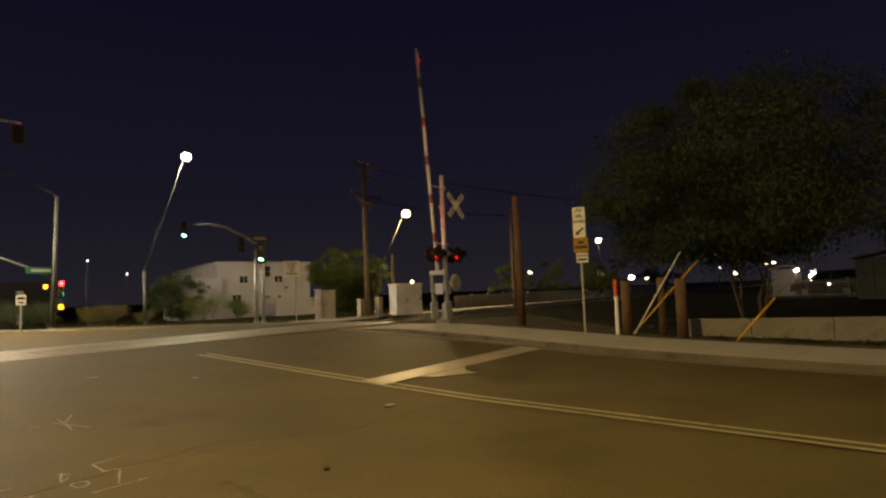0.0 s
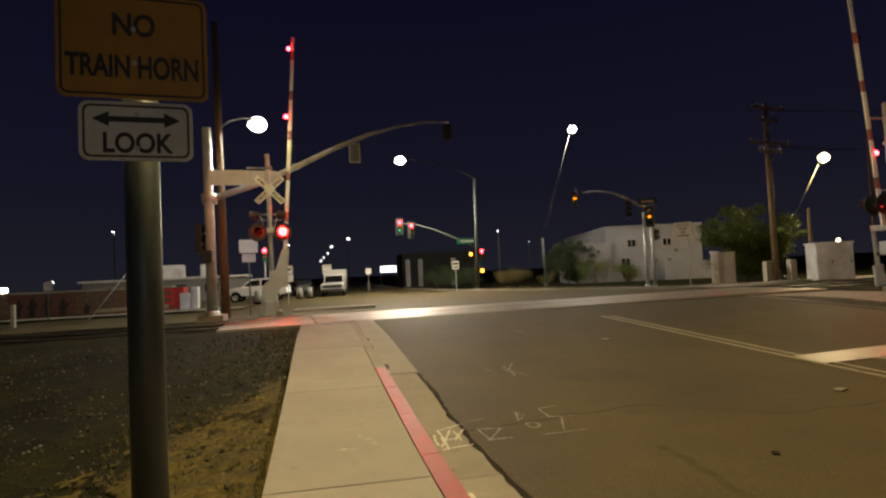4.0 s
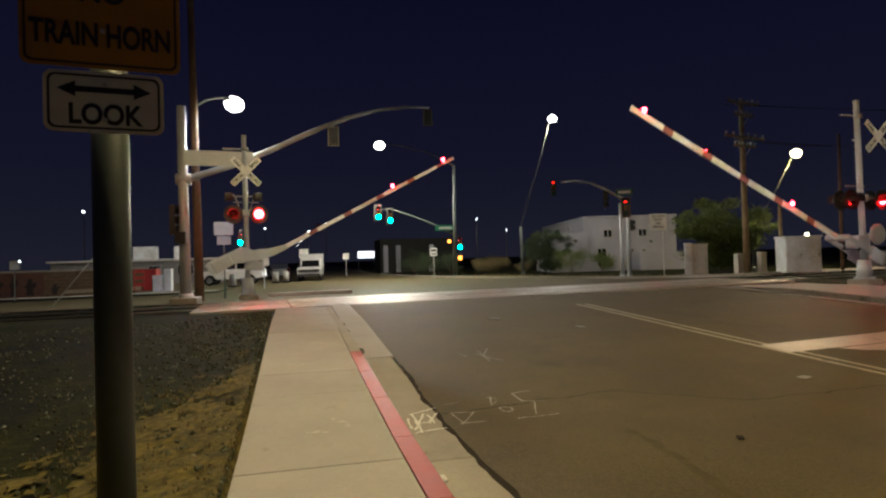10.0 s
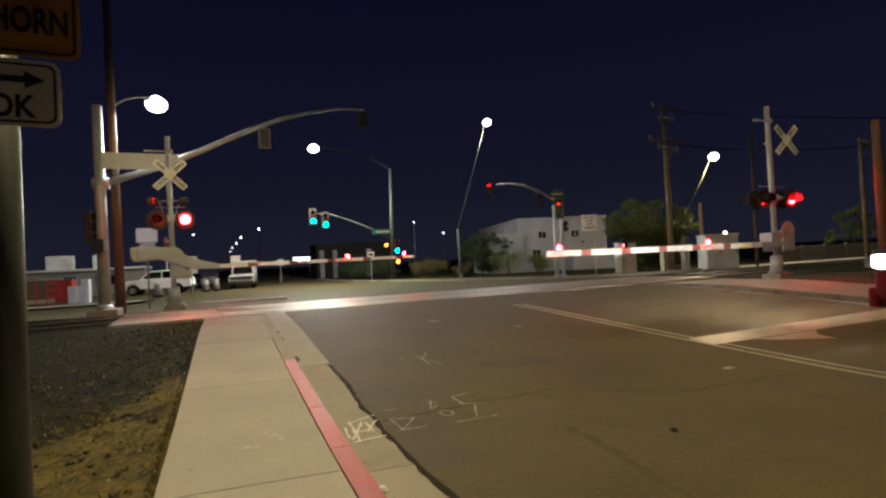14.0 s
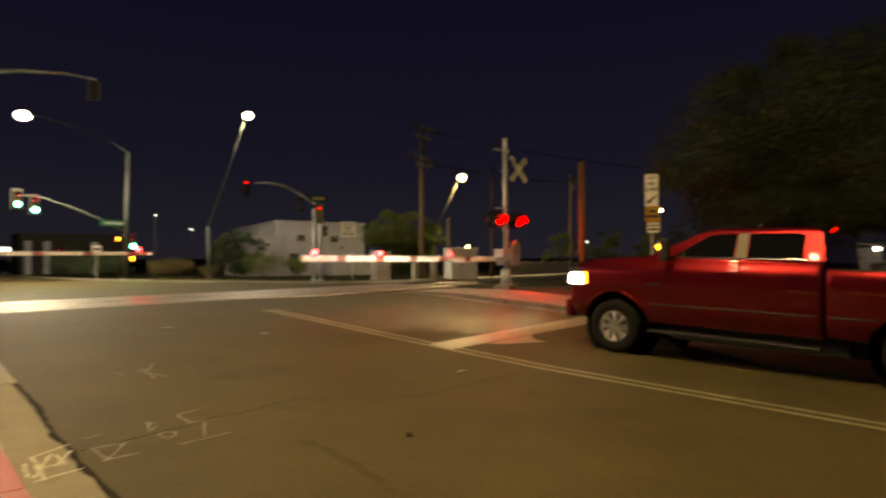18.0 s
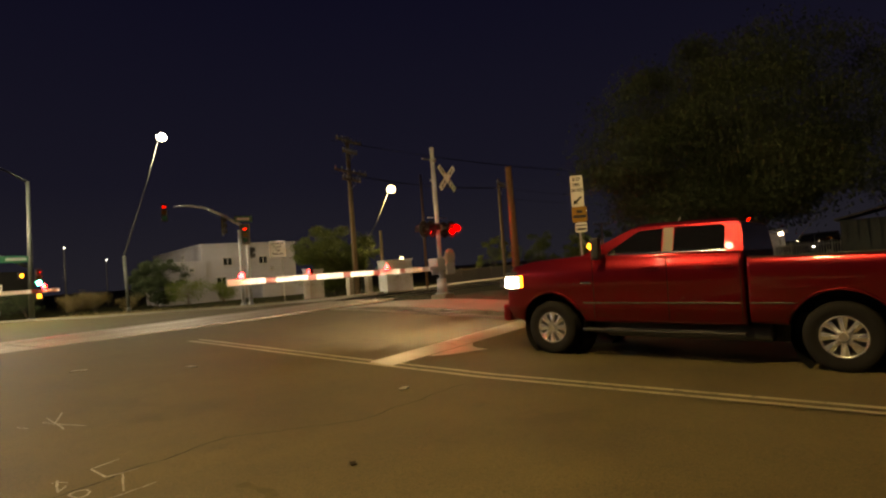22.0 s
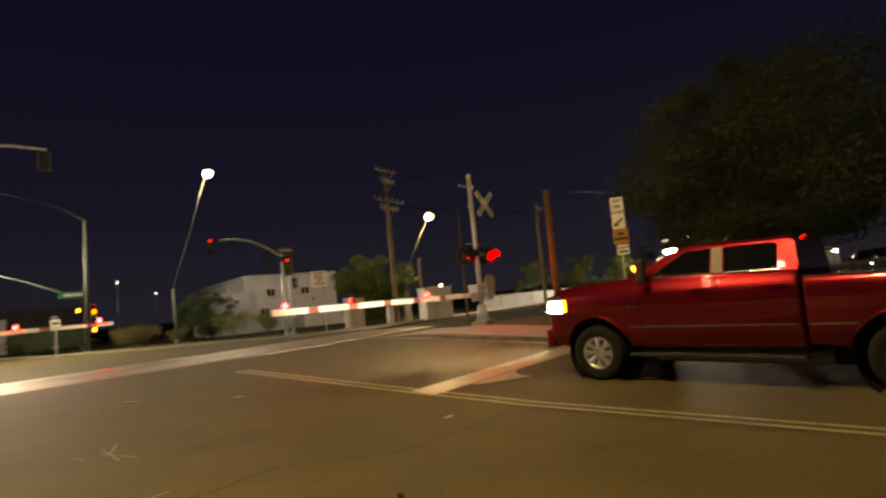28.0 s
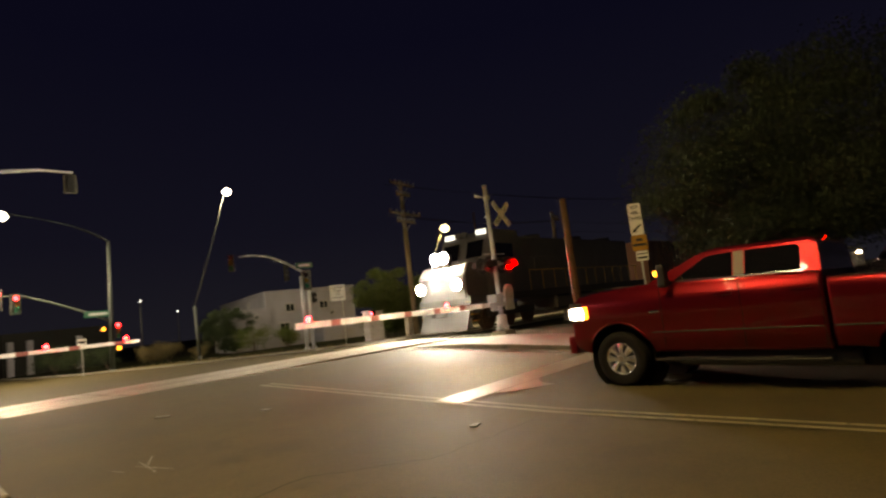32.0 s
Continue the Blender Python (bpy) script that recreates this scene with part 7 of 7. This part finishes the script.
    box(bm, s * 0.88, 0.935, 1.095, 0.26, 0.13, 0.012, bevel=0.003)
    part("lower_beam_shade", bm, TRIM, hl)
    for w in (-1, 1):
        bm = bmesh.new()
        box(bm, s * 0.88 + w * 0.062, 0.935, 1.17, 0.012, 0.13, 0.13, bevel=0.003)
        part("side_beam_shade", bm, TRIM, hl)
    bm = bmesh.new()
    box(bm, s * 0.975, 0.545, 1.19, 0.05, 0.07, 0.20, bevel=0.015)
    part("side_marker", bm, GLOW_MARKER, hl)
    bm = bmesh.new()
    box(bm, s * 0.93, -5.345, 1.22, 0.14, 0.06, 0.42, bevel=0.02)
    part("tail_light", bm, GLOW_TAIL, truck, "lit red tail light")
bm = bmesh.new()
quad_slab(bm, [(-0.80, -0.60, 1.585), (0.80, -0.60, 1.585), (0.68, -1.36, 1.94), (-0.68, -1.36, 1.94)], 0.006)
part("windscreen", bm, TINT, truck)
bm = bmesh.new()
box(bm, 0, 0.83, 1.12, 1.30, 0.06, 0.42, bevel=0.02)
grille = part("grille", bm, CHROME, truck)
for k in range(3):
    bm = bmesh.new()
    box(bm, 0, 0.865, 1.0 + 0.12 * k, 1.2, 0.02, 0.06, bevel=0.005)
    part("grille_bar", bm, TRIM, grille)
for y, z, w, h in ((0.87, 0.66, 1.95, 0.30), (-5.44, 0.66, 1.9, 0.22)):
    bm = bmesh.new()
    box(bm, 0, y, z, w, 0.16, h, bevel=0.05)
    part("bumper", bm, CAR_RED if y > 0 else CHROME, truck)
for x in (-0.28, -0.14, 0, 0.14, 0.28):
    bm = bmesh.new()
    box(bm, x * 2, -1.72, 2.012, 0.09, 0.06, 0.03, bevel=0.008)
    part("roof_marker", bm, TRIM, truck)
bm = bmesh.new()
box(bm, 0, -2.80, 1.975, 0.016, 0.018, 0.012, bevel=0.005)
part("high_brake_light", bm, GLOW_TAIL, truck)
bm = bmesh.new()
box(bm, 0, -2.2, 0.48, 1.15, 5.6, 0.38)
tube(bm, (-0.8, 0, WH), (0.8, 0, WH), 0.06, n=10)
tube(bm, (-0.8, -3.92, WH), (0.8, -3.92, WH), 0.07, n=10)
part("chassis", bm, BLACK, truck)
# black bulk added to stop lamplight passing under the truck
bm = bmesh.new()
box(bm, 0, -2.0, 0.42, 1.5, 2.3, 0.24, bevel=0.04)
box(bm, 0, -4.95, 0.48, 1.5, 0.7, 0.30, bevel=0.04)
for y in (0.0, -3.92):
    bmesh.ops.create_uvsphere(bm, u_segments=12, v_segments=8, radius=0.17, matrix=pose(0.1, y, WH - 0.03))
part("underbody_light_block", bm, BLACK, truck)
for s in (-1, 1):
    bm = bmesh.new()
    box(bm, s * 0.986, -0.66, 1.14, 0.014, 0.17, 0.035, bevel=0.006)
    part("badge", bm, CHROME, truck, "small chrome badge")
WHEELS = []
for s in (-1, 1):
    for cy in (0.0, -3.92):
        WHEELS.append((wheel_part(truck, s * 0.84, cy, WH, WH, 0.275, s), s * 0.84, cy))


def simple_car(name, m, label, body_pts, cab_pts, half, mat, wheels, r, glass_pts, tail=False):
    """A parked car: body, cabin, windows, wheels, lamps."""
    e = thing(name, m, label, "car")
    bm = bmesh.new()
    side_body(bm, body_pts, half, 0.04)
    part("body", bm, mat, e)
    bm = bmesh.new()
    side_body(bm, cab_pts, half * 0.88, 0.05)
    part("cabin", bm, mat, e)
    for s in (-1, 1):
        for pts in glass_pts:
            bm = bmesh.new()
            quad_slab(bm, [(s * (half * 0.88 + 0.004), y, z) for y, z in pts], 0.004)
            part("window", bm, TINT, e)
        for cy in wheels:
            wheel_part(e, s * (half - 0.12), cy, r, r, 0.22, s, 5, GALV)
        bm = bmesh.new()
        yb = min(p[0] for p in body_pts)
        box(bm, s * half * 0.82, yb - 0.01, 0.95, 0.22, 0.05, 0.22, bevel=0.02)
        part("tail_light", bm, GLOW_TAIL if tail else RED_LENS_DARK, e)
        yf = max(p[0] for p in body_pts)
        bm = bmesh.new()
        box(bm, s * half * 0.78, yf - 0.02, 0.85, 0.30, 0.08, 0.16, bevel=0.02)
        part("headlight", bm, CHROME, e)
    for pts in ((min(p[0] for p in body_pts), 0.5), (max(p[0] for p in body_pts), 0.5)):
        bm = bmesh.new()
        box(bm, 0, pts[0], pts[1], half * 1.9, 0.14, 0.2, bevel=0.04)
        part("bumper", bm, TRIM, e)
    return e


simple_car("suv", pose(-6.4, 44.6, 0.02, 0, 0, 86), "white estate car parked beyond the rails", [(2.4, 0.45), (2.42, 0.82), (2.2, 0.98), (1.2, 1.08), (-2.25, 1.1), (-2.35, 0.5)] + arc(-1.35, 0.36, 0.42, 170, 10, 8) + arc(1.45, 0.36, 0.42, 170, 10, 8), [(1.1, 1.06), (0.35, 1.68), (-2.0, 1.72), (-2.25, 1.06)], 0.92, CAR_WHITE, (1.45, -1.35), 0.36, (((0.85, 1.14), (0.35, 1.56), (-0.35, 1.6), (-0.35, 1.14)), ((-0.45, 1.14), (-0.45, 1.6), (-1.25, 1.62), (-1.25, 1.14)), ((-1.35, 1.14), (-1.35, 1.62), (-1.95, 1.62), (-2.1, 1.14))))
VAN_GREY = material("dull_white_van_paint", (0.36, 0.36, 0.35), 0.4, second=(0.28, 0.28, 0.27), grain=4, patch=0.6, bump=0, coat=0.4)
box_truck = simple_car("box_truck", pose(-0.75, 49.5, 0.0, 0, 0, 177), "white box truck facing the rails in the far street", [(2.6, 0.5), (2.62, 0.9), (2.4, 1.05), (1.1, 1.12), (-2.6, 1.12), (-2.65, 0.55)] + arc(-1.6, 0.38, 0.45, 170, 10, 8) + arc(1.65, 0.38, 0.45, 170, 10, 8), [(1.0, 1.1), (0.3, 1.75), (-0.9, 1.78), (-1.05, 1.1)], 0.95, VAN_GREY, (1.65, -1.6), 0.38, (((0.75, 1.18), (0.3, 1.62), (-0.7, 1.66), (-0.8, 1.18)),), False)
bm = bmesh.new()
box(bm, 0, -1.75, 1.65, 1.96, 1.75, 1.15, bevel=0.04)
part("cargo_box", bm, VAN_GREY, box_truck, "white cargo box")
bm = bmesh.new()
quad_slab(bm, [(-0.74, 0.985, 1.16), (0.74, 0.985, 1.16), (0.70, 0.40, 1.68), (-0.70, 0.40, 1.68)], 0.02)
part("windscreen", bm, TINT, box_truck)
bm = bmesh.new()
box(bm, 0, 2.63, 0.82, 1.5, 0.04, 0.26, bevel=0.01)
part("grille", bm, TRIM, box_truck)
dark_car = material("dark_car_paint", (0.02, 0.022, 0.03), 0.3, coat=0.8, bump=0, grain=3, patch=0.6)
simple_car("car", pose(-3.9, 55.0, 0.0, 0, 0, 10), "dark car parked by the far kerb", [(2.2, 0.4), (2.2, 0.75), (1.1, 0.95), (-2.1, 0.98), (-2.2, 0.45)] + arc(-1.3, 0.33, 0.39, 170, 10, 8) + arc(1.35, 0.33, 0.39, 170, 10, 8), [(0.9, 0.94), (0.2, 1.4), (-1.3, 1.42), (-1.9, 0.94)], 0.88, dark_car, (1.35, -1.3), 0.33, (((0.6, 1.0), (0.15, 1.34), (-0.5, 1.36), (-0.5, 1.0)), ((-0.6, 1.0), (-0.6, 1.36), (-1.2, 1.36), (-1.6, 1.0))))

simple_car("suv", pose(55.0, 7.4, 0.0, 0, 0, 4), "dark truck parked behind the yard fence", [(2.4, 0.45), (2.42, 0.95), (2.2, 1.15), (1.1, 1.22), (-2.25, 1.25), (-2.35, 0.5)] + arc(-1.35, 0.4, 0.46, 170, 10, 8) + arc(1.45, 0.4, 0.46, 170, 10, 8), [(1.0, 1.2), (0.5, 2.0), (-2.0, 2.1), (-2.25, 1.2)], 0.95, dark_car, (1.45, -1.35), 0.4, (((0.75, 1.3), (0.45, 1.9), (-0.35, 1.95), (-0.35, 1.3)), ((-0.45, 1.3), (-0.45, 1.95), (-1.9, 1.98), (-2.1, 1.3))))


# ---- train ----
def bogie(parent, x, axles=3):
    bm = bmesh.new()
    for s in (-1, 1):
        box(bm, x, s * 1.0, 0.72, 1.9 * axles - 1.6, 0.16, 0.34, bevel=0.04)
    box(bm, x, 0, 0.8, 1.2, 1.9, 0.3, bevel=0.03)
    frame_ = part("bogie_frame", bm, DARK_STEEL, parent)
    for k in range(axles):
        ax = x + 1.75 * (k - (axles - 1) / 2)
        for s in (-1, 1):
            bm = bmesh.new()
            tube(bm, (ax, s * 0.70, 0.5), (ax, s * 0.82, 0.5), 0.5, n=28)
            tube(bm, (ax, s * 0.66, 0.5), (ax, s * 0.70, 0.5), 0.53, n=28)
            part("wheel", bm, RAIL, frame_)


GLOW_STEP = glow("lit_step_lamp", (1.0, 0.97, 0.93), 60)
loco = thing("locomotive", on_track_pose(306), "dark freight locomotive with blazing headlights", "locomotive")
bm = bmesh.new()
box(bm, 10.2, 0, 1.42, 20.2, 3.0, 0.36, bevel=0.03)
part("frame", bm, DARK_STEEL, loco)
bm = bmesh.new()
slab(bm, ((0.05, 1.45), (0.0, 2.6), (0.35, 3.05), (1.9, 3.15), (1.9, 1.45)), 2.7, pose(0, -1.35, 0))
bmesh.ops.bevel(bm, geom=bm.edges[:], offset=0.06, segments=2, affect="EDGES")
part("nose", bm, LOCO_PAINT, loco)
bm = bmesh.new()
slab(bm, ((1.7, 1.5), (1.7, 3.2), (2.15, 4.35), (2.5, 4.62), (4.6, 4.62), (4.7, 1.5)), 2.9, pose(0, -1.45, 0))
bmesh.ops.bevel(bm, geom=bm.edges[:], offset=0.05, segments=2, affect="EDGES")
part("cab", bm, LOCO_PAINT, loco)
for s in (-1, 1):
    bm = bmesh.new()
    quad_slab(bm, [(1.75, s * 0.25, 3.36), (1.75, s * 1.2, 3.36), (2.06, s * 1.2, 4.15), (2.06, s * 0.25, 4.15)], 0.01)
    o = part("windscreen", bm, TINT, loco)
    o.location = (-0.05, 0, 0)
    bm = bmesh.new()
    box(bm, 3.2, s * 1.46, 3.6, 1.5, 0.03, 0.7)
    part("side_window", bm, TINT, loco)
    bm = bmesh.new()
    tube(bm, (0.02, s * 1.05, 2.12), (-0.20, s * 1.05, 2.12), 0.13, 0.25, n=24)
    d = part("ditch_light", bm, DARK_STEEL, loco)
    bm = bmesh.new()
    # lens dome larger than life, its size stands in for the glare
    bmesh.ops.create_uvsphere(bm, u_segments=24, v_segments=12, radius=1, matrix=pose(-0.22, s * 1.05, 2.12) @ Matrix.Diagonal((0.13, 0.235, 0.235, 1)))
    part("ditch_lens", bm, GLOW_TRAIN, d, "blazing white lens", smooth=True)
    bm = bmesh.new()
    tube(bm, (2.05, s * 0.17, 4.5), (1.85, s * 0.17, 4.5), 0.15, n=20)
    d = part("headlight", bm, DARK_STEEL, loco)
    bm = bmesh.new()
    box(bm, 2.2, s * 0.95, 4.55, 0.1, 0.55, 0.22, bevel=0.02)
    part("number_board", bm, GLOW_SIGN, loco, "lit number board")
    for k in range(12):
        bm = bmesh.new()
        tube(bm, (5.2 + 1.25 * k, s * 1.46, 1.6), (5.2 + 1.25 * k, s * 1.46, 2.6), 0.02, n=6)
        part("stanchion", bm, LOCO_YELLOW, loco)
    bm = bmesh.new()
    tube(bm, (5.2, s * 1.46, 2.6), (19.2, s * 1.46, 2.6), 0.02, n=6)
    part("handrail", bm, LOCO_YELLOW, loco)
    bm = bmesh.new()
    for k in range(4):
        box(bm, 0.35, s * 1.3, 0.5 + 0.28 * k, 0.5, 0.35, 0.03)
    part("steps", bm, LOCO_YELLOW, loco)
for s in (-1, 1):
    bm = bmesh.new()
    tube(bm, (0.42, s * 0.24, 3.40), (0.10, s * 0.24, 3.40), 0.20, 0.27, n=24)
    box(bm, 0.36, s * 0.24, 3.16, 0.2, 0.3, 0.3, bevel=0.02)
    d = part("nose_light", bm, DARK_STEEL, loco)
    bm = bmesh.new()
    # oversized dome here too, shaped after the headlight's glare
    bmesh.ops.create_uvsphere(bm, u_segments=24, v_segments=12, radius=1, matrix=pose(0.08, s * 0.24, 3.40) @ Matrix.Diagonal((0.14, 0.25, 0.25, 1)))
    part("nose_lens", bm, GLOW_TRAIN, d, "blazing white lens", smooth=True)
bm = bmesh.new()
box(bm, 0.55, 1.5, 1.12, 0.22, 0.06, 0.14, bevel=0.02)
part("step_light", bm, GLOW_STEP, loco, "small white step light")
bm = bmesh.new()
box(bm, 12.0, 0, 3.0, 14.4, 1.9, 2.8, bevel=0.08)
part("long_hood", bm, LOCO_PAINT, loco)
for k in range(9):
    bm = bmesh.new()
    box(bm, 5.8 + 1.5 * k, 0, 2.6, 1.3, 1.95, 1.5, bevel=0.02)
    part("hood_door", bm, LOCO_PAINT, loco)
for x in (8.0, 13.0, 17.2):
    bm = bmesh.new()
    tube(bm, (x, 0, 4.35), (x, 0, 4.65), 0.62, n=24)
    part("roof_fan", bm, DARK_STEEL, loco)
bm = bmesh.new()
slab(bm, ((0.25, 1.3), (-0.25, 0.12), (-0.12, 0.12), (0.45, 1.3)), 2.7, pose(0, -1.35, 0))
part("pilot_plough", bm, DARK_STEEL, loco)
bm = bmesh.new()
box(bm, -0.35, 0, 0.95, 0.8, 0.3, 0.3, bevel=0.04)
part("coupler", bm, DARK_STEEL, loco)
bm = bmesh.new()
box(bm, 10.2, 0, 0.85, 4.6, 2.6, 0.8, bevel=0.15)
part("fuel_tank", bm, LOCO_PAINT, loco)
bogie(loco, 3.9)
bogie(loco, 16.6)


def freight_car(offset, label, mat):
    e = thing("freight_car", on_track_pose(306 + offset), label, "freight car", "freight cars")
    bm = bmesh.new()
    box(bm, 8.0, 0, 2.75, 15.6, 3.0, 3.3, bevel=0.05)
    part("body", bm, mat, e)
    bm = bmesh.new()
    box(bm, 8.0, 0, 1.0, 15.8, 2.6, 0.3, bevel=0.03)
    part("frame", bm, DARK_STEEL, e)
    for s in (-1, 1):
        for k in range(16):
            bm = bmesh.new()
            box(bm, 0.6 + 0.98 * k, s * 1.53, 2.75, 0.1, 0.08, 3.1)
            part("rib", bm, mat, e)
    bogie(e, 2.2, 2)
    bogie(e, 13.8, 2)
    return e


CARS = [(freight_car(21.2, "rust brown ribbed freight car", material_once("rust_brown_paint", (0.16, 0.06, 0.035))), 21.2),
        (freight_car(37.8, "grey ribbed freight car", material_once("grey_wagon_paint", (0.1, 0.1, 0.1))), 37.8)]


# ---- what moves ----
def gate_rows(x, z, top, lead, turn):
    angles = ((0, top), (4.6, top), (5.4, top - 2.5), (6.0, 82.5 - (88 - top) * 0.5), (6.5, 76.5), (7, 68.3), (7.5, 61.6), (8, 53.2), (8.5, 46), (9, 39.4), (9.5, 33.2), (10, 27.7), (10.5, 21.9), (11, 17), (11.5, 11), (12, 5.8), (12.4, 2.0), (12.8, 0.6), (13.2, 0.3), (32, 0.3))
    return [(t, pose(x, 0, z, 0, -(a - (lead * smooth((t - 5.6) / 1.4) * min(a / 14, 1) if t < 32 else 0)), turn)) for t, a in angles]


def truck_offset(t):
    return 0.0 if t >= 14.4 else -0.5 * (14.4 - t) ** 2 if t > 8 else -20.48 - 6.4 * (8 - t)


def lens_rows(zz, lit):
    """A lens that turns its lit or its dark face to the front at the given times."""
    rows, state = [], None
    for t, on in lit:
        if state is None:
            rows.append((t, pose(0, -0.045, zz, 0, 0, 0 if on else 180)))
        elif on != state:
            a, b = (0, 180) if state else (180, 360)
            rows += [(t + k / 30, pose(0, -0.045, zz, 0, 0, a + (b - a) * k / 3)) for k in range(4)]
        state = on
    last = rows[-1][1]
    return rows + [(32.0, last)] if rows[-1][0] < 32 else rows


SCHEDULE = {
    "main": {"red": ((0, True), (6.6, False), (29.85, True)), "green": ((0, False), (6.6, True), (26.4, False)), "amber": ((0, False), (26.4, True), (29.85, False))},
    "arrow": {"green": ((0, True), (0.62, False)), "amber": ((0, False), (0.62, True), (5.6, False)), "red": ((0, False), (5.6, True), (31.7, False))},
}


def motions():
    walk(MOVERS["left"], gate_rows(*PIVOTS["left"], 86, 0.5, 8.6))
    walk(MOVERS["right"], gate_rows(*PIVOTS["right"], 83.7, 4.5, 5.0))
    for ob, place, first in FLASH:
        # dark until the bell rings, then each lamp turns its lit side away and back, in step with its twin
        rows, turn = [(0.0, pose(*place, 0, 0, 180)), (0.30, pose(*place, 0, 0, 180))], 180
        if first is None or not first:
            rows += [(0.30 + k / 30, pose(*place, 0, 0, turn + 60 * k)) for k in range(1, 4)]
            turn += 180
        t = 1.50
        while first is not None and t < 31.8:
            rows += [(t + k / 30, pose(*place, 0, 0, turn + 60 * k)) for k in range(4)]
            turn += 180
            t += 0.598
        walk(ob, rows + [(32.0, rows[-1][1])])
    times = span(0, 13, 0.2) + span(13.2, 15.0, 0.2)[1:] + [15.4, 32.0]
    walk(truck, [(t, pose(TRUCK_AT[0], TRUCK_AT[1] + truck_offset(t), TRUCK_AT[2], *TRUCK_TILT)) for t in times])
    fine = [k / 15 for k in range(0, 222)] + [15.0, 15.4, 32.0]
    for w, x, y in WHEELS:
        walk(w, [(t, pose(x, y, WH, -math.degrees(truck_offset(t) / WH), 0, 0)) for t in fine])
    train_times = span(0, 24, 2) + span(24.5, 32, 0.25) + [32.5]
    for ob, back in [(loco, 0.0)] + CARS:
        walk(ob, [(t, on_track_pose(17.6 + 9.0 * (32 - t) + back)) for t in train_times])
    for key, colours in LENS.items():
        for colour, items in colours.items():
            for lens, zz in items:
                walk(lens, lens_rows(zz, SCHEDULE.get(key, {}).get(colour, ((0, False),))))


motions()
